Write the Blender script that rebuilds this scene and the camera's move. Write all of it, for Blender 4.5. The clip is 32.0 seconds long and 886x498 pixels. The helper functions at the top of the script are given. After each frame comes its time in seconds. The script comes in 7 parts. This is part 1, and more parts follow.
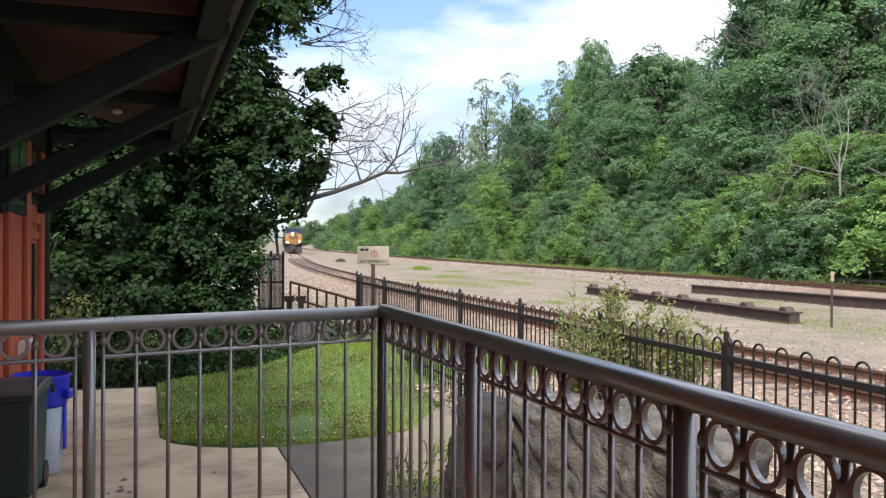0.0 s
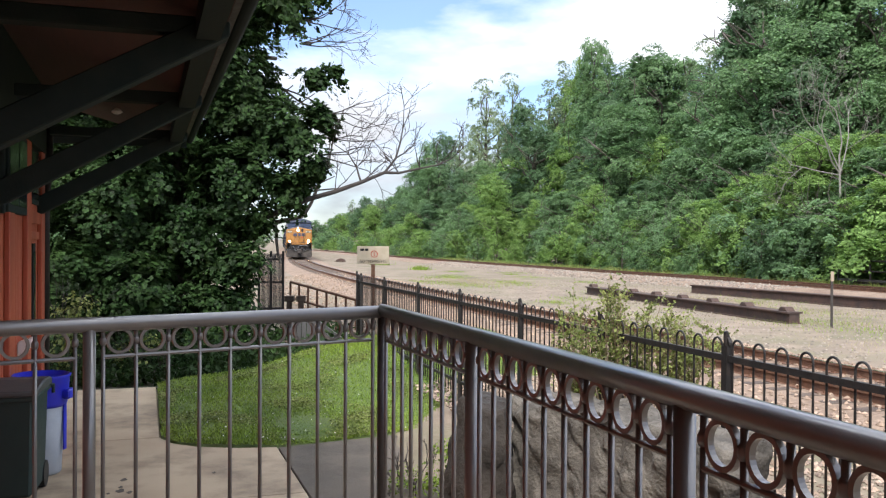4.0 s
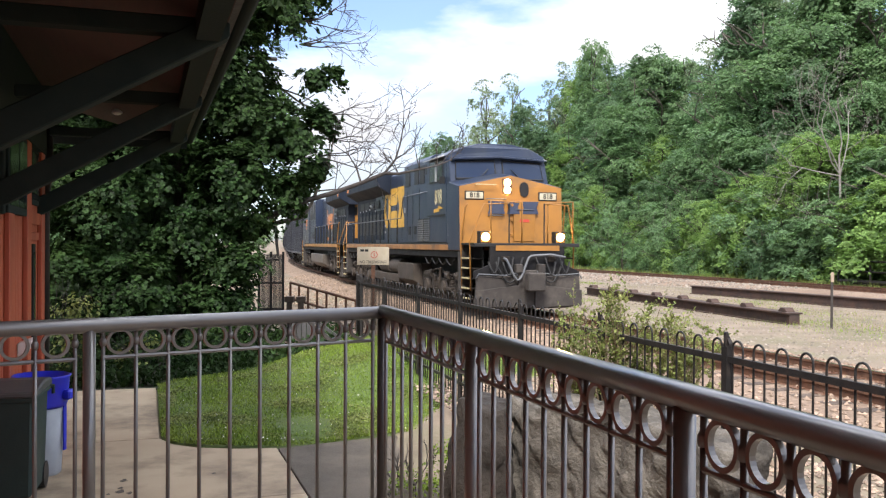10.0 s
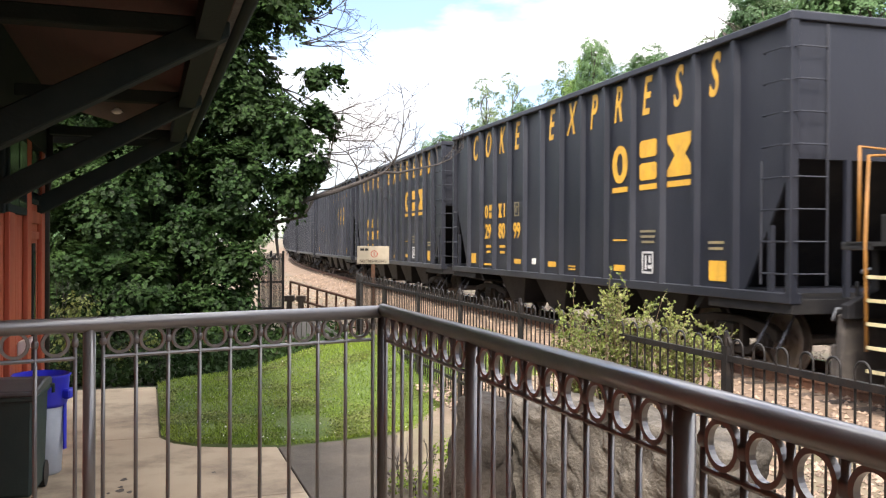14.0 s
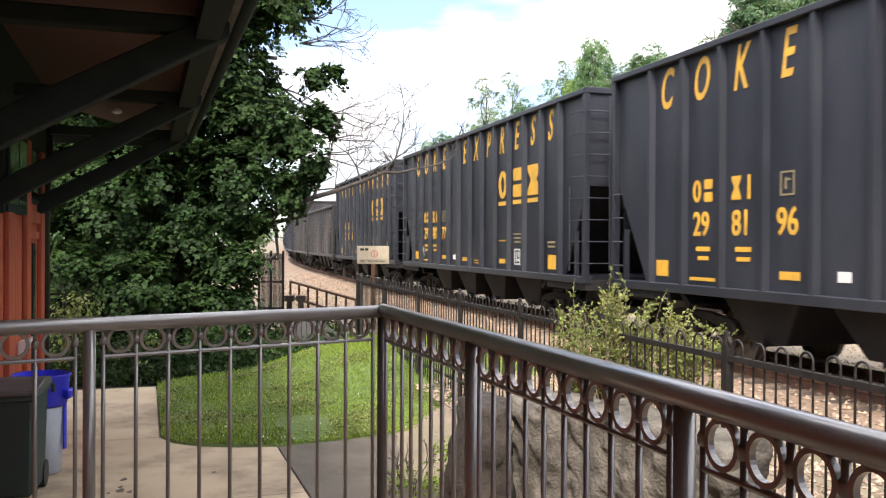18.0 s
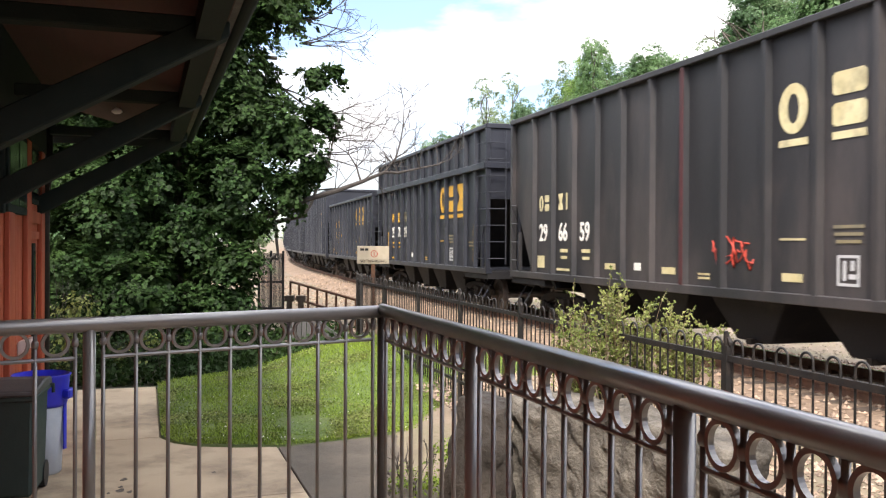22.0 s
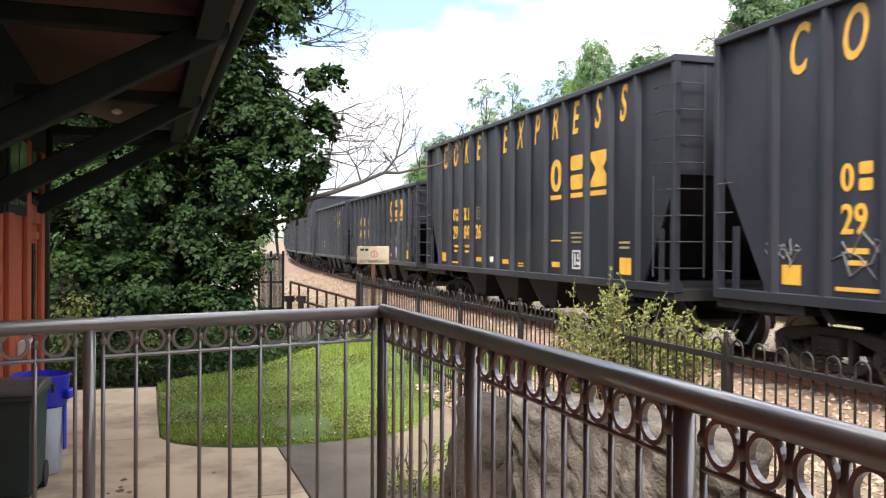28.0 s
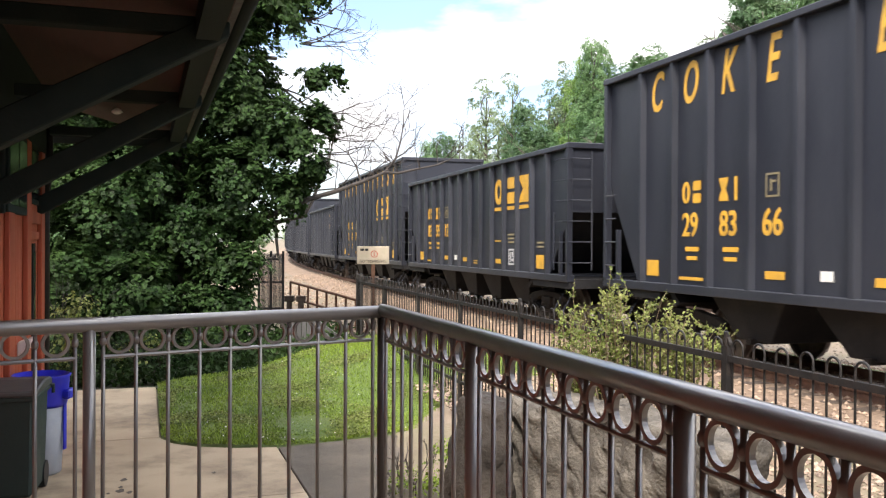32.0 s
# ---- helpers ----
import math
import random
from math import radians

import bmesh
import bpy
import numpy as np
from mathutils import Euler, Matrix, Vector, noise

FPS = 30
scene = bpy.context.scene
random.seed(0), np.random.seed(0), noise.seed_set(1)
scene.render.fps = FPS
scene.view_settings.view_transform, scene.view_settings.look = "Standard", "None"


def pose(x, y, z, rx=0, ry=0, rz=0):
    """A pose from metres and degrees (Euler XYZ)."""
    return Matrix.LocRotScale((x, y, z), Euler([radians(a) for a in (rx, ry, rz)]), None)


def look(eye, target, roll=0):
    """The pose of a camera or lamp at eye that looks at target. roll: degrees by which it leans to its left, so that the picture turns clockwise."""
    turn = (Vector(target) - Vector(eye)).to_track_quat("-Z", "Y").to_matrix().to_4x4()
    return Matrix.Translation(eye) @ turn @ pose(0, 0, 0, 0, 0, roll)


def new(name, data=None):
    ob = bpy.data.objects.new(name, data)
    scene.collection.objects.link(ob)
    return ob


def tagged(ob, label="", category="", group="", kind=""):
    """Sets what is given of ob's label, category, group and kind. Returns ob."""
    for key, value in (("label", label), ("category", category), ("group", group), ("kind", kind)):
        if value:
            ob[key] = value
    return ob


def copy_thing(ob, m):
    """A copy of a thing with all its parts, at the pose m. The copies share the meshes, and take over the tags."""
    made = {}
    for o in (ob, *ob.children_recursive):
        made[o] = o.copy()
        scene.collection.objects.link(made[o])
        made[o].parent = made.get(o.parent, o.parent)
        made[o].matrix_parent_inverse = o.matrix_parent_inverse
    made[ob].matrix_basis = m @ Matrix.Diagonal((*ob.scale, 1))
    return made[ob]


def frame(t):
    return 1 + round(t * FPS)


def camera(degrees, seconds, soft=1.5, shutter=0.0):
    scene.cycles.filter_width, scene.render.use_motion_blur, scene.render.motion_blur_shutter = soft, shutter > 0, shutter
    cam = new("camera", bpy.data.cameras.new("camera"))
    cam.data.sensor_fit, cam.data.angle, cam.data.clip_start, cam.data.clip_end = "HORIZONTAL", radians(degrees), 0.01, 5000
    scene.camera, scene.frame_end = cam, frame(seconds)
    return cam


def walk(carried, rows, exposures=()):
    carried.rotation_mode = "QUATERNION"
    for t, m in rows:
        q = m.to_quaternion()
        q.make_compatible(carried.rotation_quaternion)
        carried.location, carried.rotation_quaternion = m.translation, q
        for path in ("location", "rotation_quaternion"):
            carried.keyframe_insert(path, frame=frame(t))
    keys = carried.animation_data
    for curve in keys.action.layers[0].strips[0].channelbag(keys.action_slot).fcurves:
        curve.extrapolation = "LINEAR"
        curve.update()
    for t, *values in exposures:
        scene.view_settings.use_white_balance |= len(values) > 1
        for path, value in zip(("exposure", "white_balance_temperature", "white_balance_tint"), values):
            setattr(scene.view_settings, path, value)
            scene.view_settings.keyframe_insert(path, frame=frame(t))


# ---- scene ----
cam = camera(53.2, 32.0, soft=1.25, shutter=0.12)
EYE = 1.82


def aim(t, up):
    return t, pose(0, 0, EYE, 90 - 0.329 + up, -0.3, 0)


# the stand gives a little as the train nears
walk(cam, [aim(0, 0), aim(3.5, 0), aim(5.5, 0.05), aim(6, 0.1), aim(6.5, 0.1), aim(7, 0.16), aim(7.5, 0.13), aim(8, 0.1), aim(8.5, 0.05),
           aim(11, 0.045), aim(12, 0), aim(20, -0.02), aim(24, -0.01), aim(32, 0)],
     exposures=[(0, 1.14, 6200, 11), (3.5, 1.18, 6230, 11), (6, 1.23, 6280, 11), (10, 1.28, 6400, 12), (12, 1.42, 6650, 12), (13.5, 1.68, 6800, 13), (32, 1.68, 6750, 12)])

# ---- light ----
SUN_EL, SUN_AZ = 47, 189
world = bpy.data.worlds.new("sky")
scene.world = world
world.use_nodes = True
wn, wl = world.node_tree.nodes, world.node_tree.links
bg = wn["Background"]
sky = wn.new("ShaderNodeTexSky")
sky.sky_type = "NISHITA"
sky.sun_disc = False
sky.sun_elevation, sky.sun_rotation = radians(SUN_EL), radians(SUN_AZ)
sky.air_density, sky.dust_density = 1.0, 1.0
wtc = wn.new("ShaderNodeTexCoord")
wmap = wn.new("ShaderNodeMapping")
wmap.inputs["Scale"].default_value = (2.2, 2.2, 6.5)
wmap.inputs["Location"].default_value = (2.3546, -2.4874, -5.9821)
cloud = wn.new("ShaderNodeTexNoise")
cloud.inputs["Scale"].default_value, cloud.inputs["Detail"].default_value = 1.6, 7
cloud.inputs["Roughness"].default_value = 0.52
cramp = wn.new("ShaderNodeValToRGB")
cramp.color_ramp.elements[0].color = (0.04, 0.04, 0.04, 1)
cramp.color_ramp.elements[0].position, cramp.color_ramp.elements[1].position = 0.415, 0.60
mixc = wn.new("ShaderNodeMix")
mixc.data_type = "RGBA"
# cloud light falls off from the zenith to the horizon, as under any broken overcast
wsep = wn.new("ShaderNodeSeparateXYZ")
wlift = wn.new("ShaderNodeMapRange")
wlift.inputs["To Min"].default_value, wlift.inputs["To Max"].default_value = 0.065, 1.0
wbody = wn.new("ShaderNodeTexNoise")
wbody.inputs["Scale"].default_value, wbody.inputs["Detail"].default_value = 2.6, 6
wthick = wn.new("ShaderNodeMapRange")
wthick.inputs["From Min"].default_value, wthick.inputs["From Max"].default_value = 0.35, 0.65
wthick.inputs["To Min"].default_value, wthick.inputs["To Max"].default_value = 0.82, 1.12
wmul = wn.new("ShaderNodeMath")
wmul.operation = "MULTIPLY"
wcol = wn.new("ShaderNodeVectorMath")
wcol.operation = "SCALE"
wcol.inputs[0].default_value = (16.4, 16.6, 17.1)
wblue = wn.new("ShaderNodeVectorMath")
wblue.operation = "MULTIPLY"
wblue.inputs[1].default_value = (0.56, 0.59, 0.67)
wl.new(wtc.outputs["Generated"], wsep.inputs["Vector"])
wl.new(wsep.outputs["Z"], wlift.inputs["Value"])
wl.new(wmap.outputs["Vector"], wbody.inputs["Vector"])
wl.new(wbody.outputs["Fac"], wthick.inputs["Value"])
wl.new(wlift.outputs["Result"], wmul.inputs[0])
wl.new(wthick.outputs["Result"], wmul.inputs[1])
wl.new(wmul.outputs["Value"], wcol.inputs["Scale"])
wl.new(wcol.outputs["Vector"], mixc.inputs["B"])
wl.new(sky.outputs["Color"], wblue.inputs[0])
wl.new(wtc.outputs["Generated"], wmap.inputs["Vector"])
wl.new(wmap.outputs["Vector"], cloud.inputs["Vector"])
wl.new(cloud.outputs["Fac"], cramp.inputs["Fac"])
wl.new(cramp.outputs["Color"], mixc.inputs["Factor"])
wl.new(wblue.outputs["Vector"], mixc.inputs["A"])
wl.new(mixc.outputs["Result"], bg.inputs["Color"])
bg.inputs["Strength"].default_value = 0.145

sun = new("sun", bpy.data.lights.new("sun", "SUN"))
sun.data.energy, sun.data.angle, sun.data.color = 2.5, radians(16), (1.0, 0.95, 0.86)
_az = radians(SUN_AZ)
sun.matrix_basis = look((0, 0, 50), Vector((0, 0, 50)) - Vector((math.sin(_az) * math.cos(radians(SUN_EL)), math.cos(_az) * math.cos(radians(SUN_EL)), math.sin(radians(SUN_EL)))))


# ---- materials ----
def surf(name, c1, c2=None, scale=4.0, rough=0.7, metal=0.0, bump=0.15, fine=60.0, dirt=None, dirt_scale=1.5, dirt_amt=0.5, rand=0.0, island=0.0,
         trans=0.0, spec=0.5, stretch=(1, 1, 1), emit=None):
    """Noise-varied surface: two colours, fine grain, dirt patches, variation per object or per piece."""
    m = bpy.data.materials.new(name)
    m.use_nodes = True
    n, l = m.node_tree.nodes, m.node_tree.links
    b = n["Principled BSDF"]
    c2 = c2 or tuple(x * 0.75 for x in c1)
    tc = n.new("ShaderNodeTexCoord")
    mp = n.new("ShaderNodeMapping")
    mp.inputs["Scale"].default_value = stretch
    l.new(tc.outputs["Object"], mp.inputs["Vector"])
    a = n.new("ShaderNodeTexNoise")
    a.inputs["Scale"].default_value, a.inputs["Detail"].default_value = scale, 5
    l.new(mp.outputs["Vector"], a.inputs["Vector"])
    ra = n.new("ShaderNodeValToRGB")
    ra.color_ramp.elements[0].position, ra.color_ramp.elements[1].position = 0.32, 0.68
    ra.color_ramp.elements[0].color, ra.color_ramp.elements[1].color = (*c1, 1), (*c2, 1)
    l.new(a.outputs["Fac"], ra.inputs["Fac"])
    col = ra.outputs["Color"]
    g = n.new("ShaderNodeTexNoise")
    g.inputs["Scale"].default_value, g.inputs["Detail"].default_value = fine, 3
    l.new(mp.outputs["Vector"], g.inputs["Vector"])
    if dirt:
        d = n.new("ShaderNodeTexNoise")
        d.inputs["Scale"].default_value, d.inputs["Detail"].default_value, d.inputs["Roughness"].default_value = dirt_scale, 8, 0.65
        l.new(mp.outputs["Vector"], d.inputs["Vector"])
        rd = n.new("ShaderNodeValToRGB")
        rd.color_ramp.elements[0].position, rd.color_ramp.elements[1].position = 0.48, 0.66
        rd.color_ramp.elements[1].color = (dirt_amt, dirt_amt, dirt_amt, 1)
        l.new(d.outputs["Fac"], rd.inputs["Fac"])
        x = n.new("ShaderNodeMix")
        x.data_type = "RGBA"
        x.inputs["B"].default_value = (*dirt, 1)
        l.new(rd.outputs["Color"], x.inputs["Factor"])
        l.new(col, x.inputs["A"])
        col = x.outputs["Result"]
    if rand or island:
        if rand:
            src, amt = n.new("ShaderNodeObjectInfo").outputs["Random"], rand
        else:
            src, amt = n.new("ShaderNodeNewGeometry").outputs["Random Per Island"], island
        mr = n.new("ShaderNodeMapRange")
        mr.inputs["To Min"].default_value, mr.inputs["To Max"].default_value = 1 - amt, 1 + amt
        l.new(src, mr.inputs["Value"])
        hs = n.new("ShaderNodeHueSaturation")
        l.new(mr.outputs["Result"], hs.inputs["Value"])
        l.new(col, hs.inputs["Color"])
        col = hs.outputs["Color"]
    l.new(col, b.inputs["Base Color"])
    b.inputs["Roughness"].default_value, b.inputs["Metallic"].default_value = rough, metal
    b.inputs["Specular IOR Level"].default_value = spec
    rr = n.new("ShaderNodeMapRange")
    rr.inputs["To Min"].default_value, rr.inputs["To Max"].default_value = max(0.03, rough - 0.12), min(1, rough + 0.12)
    l.new(a.outputs["Fac"], rr.inputs["Value"])
    l.new(rr.outputs["Result"], b.inputs["Roughness"])
    if bump:
        bp = n.new("ShaderNodeBump")
        bp.inputs["Strength"].default_value, bp.inputs["Distance"].default_value = bump, 0.02
        l.new(g.outputs["Fac"], bp.inputs["Height"])
        l.new(bp.outputs["Normal"], b.inputs["Normal"])
    if emit:
        b.inputs["Emission Color"].default_value, b.inputs["Emission Strength"].default_value = (*emit[:3], 1), emit[3]
    if trans:
        t = n.new("ShaderNodeBsdfTranslucent")
        ms = n.new("ShaderNodeMixShader")
        ms.inputs["Fac"].default_value = trans
        l.new(col, t.inputs["Color"])
        l.new(b.outputs["BSDF"], ms.inputs[1])
        l.new(t.outputs["BSDF"], ms.inputs[2])
        l.new(ms.outputs["Shader"], n["Material Output"].inputs["Surface"])
    return m


def glass_mat(name, tint=(0.02, 0.025, 0.03), rough=0.06):
    m = surf(name, tint, tint, 2, rough, 0, 0, spec=0.8)
    return m


IRON = surf("painted_iron", (0.0989, 0.0869, 0.0783), (0.1247, 0.1101, 0.098), 5, 0.34, 0.0, 0.02, 120, spec=0.95)
IRON.node_tree.nodes["Principled BSDF"].inputs["Coat Weight"].default_value = 0.7
IRON.node_tree.nodes["Principled BSDF"].inputs["Coat Roughness"].default_value = 0.10
BLACK_IRON = surf("black_iron", (0.011, 0.0105, 0.011), (0.020, 0.018, 0.017), 12, 0.55, 0.0, 0.2, 90, dirt=(0.05, 0.03, 0.02), dirt_scale=6, dirt_amt=0.3, spec=0.3)
RUST = surf("rusty_steel", (0.16, 0.075, 0.04), (0.09, 0.045, 0.03), 8, 0.8, 0.2, 0.4, 50, dirt=(0.22, 0.13, 0.08), dirt_scale=3)
RAILTOP = surf("polished_rail", (0.55, 0.55, 0.57), (0.4, 0.38, 0.37), 20, 0.22, 1.0, 0.03)
TIE = surf("creosoted_tie", (0.06, 0.039, 0.02625), (0.104, 0.078, 0.06), 6, 0.9, 0, 0.5, 40, stretch=(1, 6, 1), rand=0.25)
BALLAST = surf("ballast", (0.261, 0.1845, 0.1275), (0.153, 0.1066, 0.075), 14, 0.95, 0, 0.9, 22, dirt=(0.099, 0.0615, 0.04125), dirt_scale=0.7, dirt_amt=0.6)
STONE = surf("ballast_stones", (0.324, 0.2337, 0.165), (0.207, 0.1476, 0.1087), 9, 0.9, 0, 0.3, 40, island=0.5)
STONE_PALE = surf("pale_stones", (0.3251, 0.2433, 0.1838), (0.1858, 0.1375, 0.1064), 5, 0.9, 0, 0.3, 40, island=0.6)
STONE_GREY = surf("grey_stones", (0.264, 0.2255, 0.185), (0.1848, 0.1558, 0.1258), 9, 0.9, 0, 0.3, 40, island=0.4)
DIRT = surf("gravel_dirt", (0.215, 0.168, 0.120), (0.140, 0.108, 0.078), 0.9, 0.95, 0, 0.9, 12, dirt=(0.10, 0.105, 0.045), dirt_scale=0.35, dirt_amt=0.7)
CONCRETE = surf("concrete_walk", (0.355, 0.275, 0.185), (0.435, 0.345, 0.236), 1.2, 0.85, 0, 0.3, 90, dirt=(0.155, 0.116, 0.080), dirt_scale=0.9, dirt_amt=0.85, rand=0.08)
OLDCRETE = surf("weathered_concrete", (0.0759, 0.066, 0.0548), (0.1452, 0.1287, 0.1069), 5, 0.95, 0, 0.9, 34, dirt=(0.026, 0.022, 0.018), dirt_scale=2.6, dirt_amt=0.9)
ASPHALT = surf("dark_paving", (0.08, 0.06669, 0.05091), (0.12, 0.09785, 0.0751), 1.5, 0.9, 0, 0.4, 120, dirt=(0.044, 0.03705, 0.02864), dirt_scale=1.2, dirt_amt=0.7)
LAWN = surf("lawn_soil", (0.060, 0.100, 0.020), (0.085, 0.120, 0.028), 1.2, 0.95, 0, 0.5, 60, dirt=(0.115, 0.0925, 0.0405), dirt_scale=0.8, dirt_amt=0.35)
GRASS = surf("grass_blades", (0.130, 0.205, 0.019), (0.205, 0.280, 0.034), 0.6, 0.7, 0, 0, island=0.5, trans=0.3)
WEED = surf("weed_leaves", (0.125, 0.175, 0.034), (0.215, 0.235, 0.066), 2, 0.6, 0, 0, island=0.5, trans=0.35)
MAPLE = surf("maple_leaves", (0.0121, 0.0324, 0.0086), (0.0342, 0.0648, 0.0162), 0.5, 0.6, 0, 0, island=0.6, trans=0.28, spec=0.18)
LEAF_A = surf("wood_leaves", (0.0986, 0.1882, 0.0784), (0.1736, 0.28, 0.1098), 0.12, 0.6, 0, 0, island=0.45, trans=0.46)
LEAF_B = surf("light_leaves", (0.155, 0.270, 0.062), (0.215, 0.335, 0.090), 0.2, 0.6, 0, 0, island=0.4, trans=0.5)
LEAF_C = surf("dark_leaves", (0.072, 0.145, 0.066), (0.121, 0.207, 0.090), 0.2, 0.55, 0, 0, island=0.45, trans=0.45)
LEAF_D = surf("grey_leaves", (0.154, 0.22, 0.1155), (0.22, 0.2805, 0.154), 0.2, 0.6, 0, 0, island=0.4, trans=0.48)
BARK = surf("bark", (0.10, 0.085, 0.07), (0.06, 0.05, 0.042), 9, 0.95, 0, 0.7, 30, stretch=(1, 1, 0.25))
DEADWOOD = surf("dead_wood", (0.055, 0.046, 0.041), (0.035, 0.029, 0.026), 7, 0.9, 0, 0.4, 30)
PALE_WOOD = surf("bleached_wood", (0.24, 0.225, 0.20), (0.18, 0.165, 0.15), 7, 0.9, 0, 0.4, 30)
TERRA = surf("red_brown_boards", (0.40, 0.085, 0.035), (0.33, 0.065, 0.028), 3, 0.55, 0, 0.15, 40, dirt=(0.22, 0.05, 0.025), dirt_scale=2, dirt_amt=0.5, stretch=(1, 1, 0.2))
GREENWOOD = surf("dark_green_timber", (0.0176, 0.0272, 0.0256), (0.0256, 0.0352, 0.032), 4, 0.85, 0, 0.15, 40, spec=0.12)
SOFFIT = surf("soffit_boards", (0.0778, 0.0518, 0.0475), (0.1037, 0.0648, 0.0584), 3, 0.8, 0, 0.2, 30, stretch=(6, 0.4, 1), spec=0.12)
SHINGLE = surf("roof_shingles", (0.10, 0.095, 0.09), (0.16, 0.15, 0.14), 7, 0.9, 0, 0.5, 30)
DARKGLASS = glass_mat("dark_window_glass")
SCREEN = surf("tinted_screen", (0.018, 0.028, 0.055), (0.022, 0.033, 0.06), 2, 0.1, 0, 0, spec=0.35)
WHITE = surf("white_paint", (0.75, 0.73, 0.68), (0.65, 0.63, 0.58), 6, 0.5, 0, 0.05)
CREAM = surf("cream_sign", (0.50, 0.43, 0.32), (0.43, 0.37, 0.27), 5, 0.5, 0, 0.05, dirt=(0.3, 0.25, 0.18), dirt_amt=0.4)
BLACKPAINT = surf("black_paint", (0.015, 0.015, 0.016), (0.022, 0.022, 0.022), 6, 0.5, 0, 0.05, spec=0.3)
REDPAINT = surf("red_paint", (0.45, 0.05, 0.03), (0.4, 0.05, 0.03), 6, 0.5, 0, 0.05)
BINGREEN = surf("dark_green_plastic", (0.016, 0.032, 0.030), (0.022, 0.039, 0.036), 5, 0.6, 0, 0.1, spec=0.3)
BINGREY = surf("grey_plastic", (0.30, 0.33, 0.37), (0.35, 0.38, 0.42), 5, 0.5, 0, 0.1)
BLUE = surf("blue_plastic", (0.015, 0.02, 0.45), (0.02, 0.03, 0.55), 5, 0.4, 0, 0.05)
CARBLACK = surf("wagon_paint", (0.0113, 0.013, 0.0198), (0.0169, 0.0187, 0.0269), 1.0, 0.45, 0, 0.12, 30, dirt=(0.030, 0.032, 0.040), dirt_scale=0.8, dirt_amt=0.6, stretch=(1, 1, 0.35), rand=0.15, spec=0.45)
CARGREY = surf("faded_wagon_paint", (0.0153, 0.015, 0.0169), (0.0221, 0.0208, 0.0227), 1.0, 0.5, 0, 0.15, 30, dirt=(0.05808, 0.04752, 0.04576), dirt_scale=0.9, dirt_amt=0.7, stretch=(1, 1, 0.3), rand=0.12)
GEAR = surf("grimy_running_gear", (0.0150, 0.0125, 0.011), (0.026, 0.021, 0.0175), 5, 0.85, 0.0, 0.3, 40, dirt=(0.046, 0.036, 0.027), dirt_scale=2, spec=0.2)
LOCOGEAR = surf("dusty_running_gear", (0.050, 0.041, 0.035), (0.082, 0.067, 0.055), 4, 0.85, 0.0, 0.3, 40, dirt=(0.022, 0.019, 0.017), dirt_scale=2, dirt_amt=0.75, spec=0.25)
LOCODARK = surf("sooty_dark_blue", (0.0085, 0.0130, 0.0235), (0.013, 0.0185, 0.031), 1.4, 0.6, 0.0, 0.1, 40, dirt=(0.024, 0.026, 0.032), dirt_scale=1.3, dirt_amt=0.5, stretch=(1, 1, 0.4), spec=0.2)
WHEELSTEEL = surf("wheel_steel", (0.12, 0.10, 0.085), (0.2, 0.17, 0.15), 8, 0.5, 0.7, 0.1)
YELLOW = surf("yellow_lettering", (0.648, 0.36, 0.0405), (0.558, 0.306, 0.036), 2.5, 0.5, 0, 0.1, dirt=(0.30, 0.19, 0.05), dirt_scale=3, dirt_amt=0.5)
PALEYELLOW = surf("faded_lettering", (0.62, 0.55, 0.33), (0.5, 0.42, 0.22), 2.5, 0.5, 0, 0.1, dirt=(0.22, 0.19, 0.12), dirt_scale=3, dirt_amt=0.6)
LOCOBLUE = surf("loco_dark_blue", (0.0132, 0.0225, 0.0476), (0.0204, 0.0314, 0.0603), 1.2, 0.38, 0.0, 0.08, 40, dirt=(0.038, 0.043, 0.055), dirt_scale=1.1, dirt_amt=0.6, stretch=(1, 1, 0.4), spec=0.4)
LOCOGREY = surf("loco_grimy_grey", (0.15, 0.155, 0.16), (0.11, 0.115, 0.125), 1.2, 0.5, 0.0, 0.08, 40, dirt=(0.06, 0.07, 0.09), dirt_scale=0.8, dirt_amt=0.8)
LOCOYEL = surf("loco_yellow", (0.34, 0.150, 0.025), (0.28, 0.125, 0.022), 2, 0.5, 0.0, 0.08, 40, dirt=(0.15, 0.08, 0.028), dirt_scale=1.4, dirt_amt=0.6)
ORANGE = surf("orange_lettering", (0.62, 0.22, 0.06), (0.52, 0.19, 0.06), 2, 0.5, 0, 0.05, dirt=(0.2, 0.12, 0.08), dirt_scale=2, dirt_amt=0.6)
LAMPLIT = surf("lit_headlamp", (1, 0.9, 0.7), (1, 0.9, 0.7), 1, 0.3, 0, 0, emit=(1.0, 0.70, 0.32, 60.0))
# soil colour darkened to carry the shade under the maple
SHADE_SOIL = surf("shade_dark_soil", (0.045, 0.04, 0.025), (0.03, 0.045, 0.018), 2.5, 0.95, 0, 0.6, 40)
SILL = surf("dirty_orange_sill", (0.36, 0.165, 0.045), (0.24, 0.11, 0.04), 1.5, 0.55, 0, 0.1, 40, dirt=(0.08, 0.055, 0.04), dirt_scale=2.5, dirt_amt=0.7)
# buttress stone, its dark tone stands in for a face in shadow
DARKSTONE = surf("shade_dark_stone", (0.0154, 0.0117, 0.009), (0.0315, 0.0247, 0.0192), 3, 0.9, 0, 0.8, 24, dirt=(0.063, 0.04875, 0.036), dirt_scale=2, dirt_amt=0.5)
PLATEBLUE = surf("blue_mark", (0.03, 0.04, 0.075), (0.045, 0.055, 0.09), 3, 0.45, 0, 0.05)
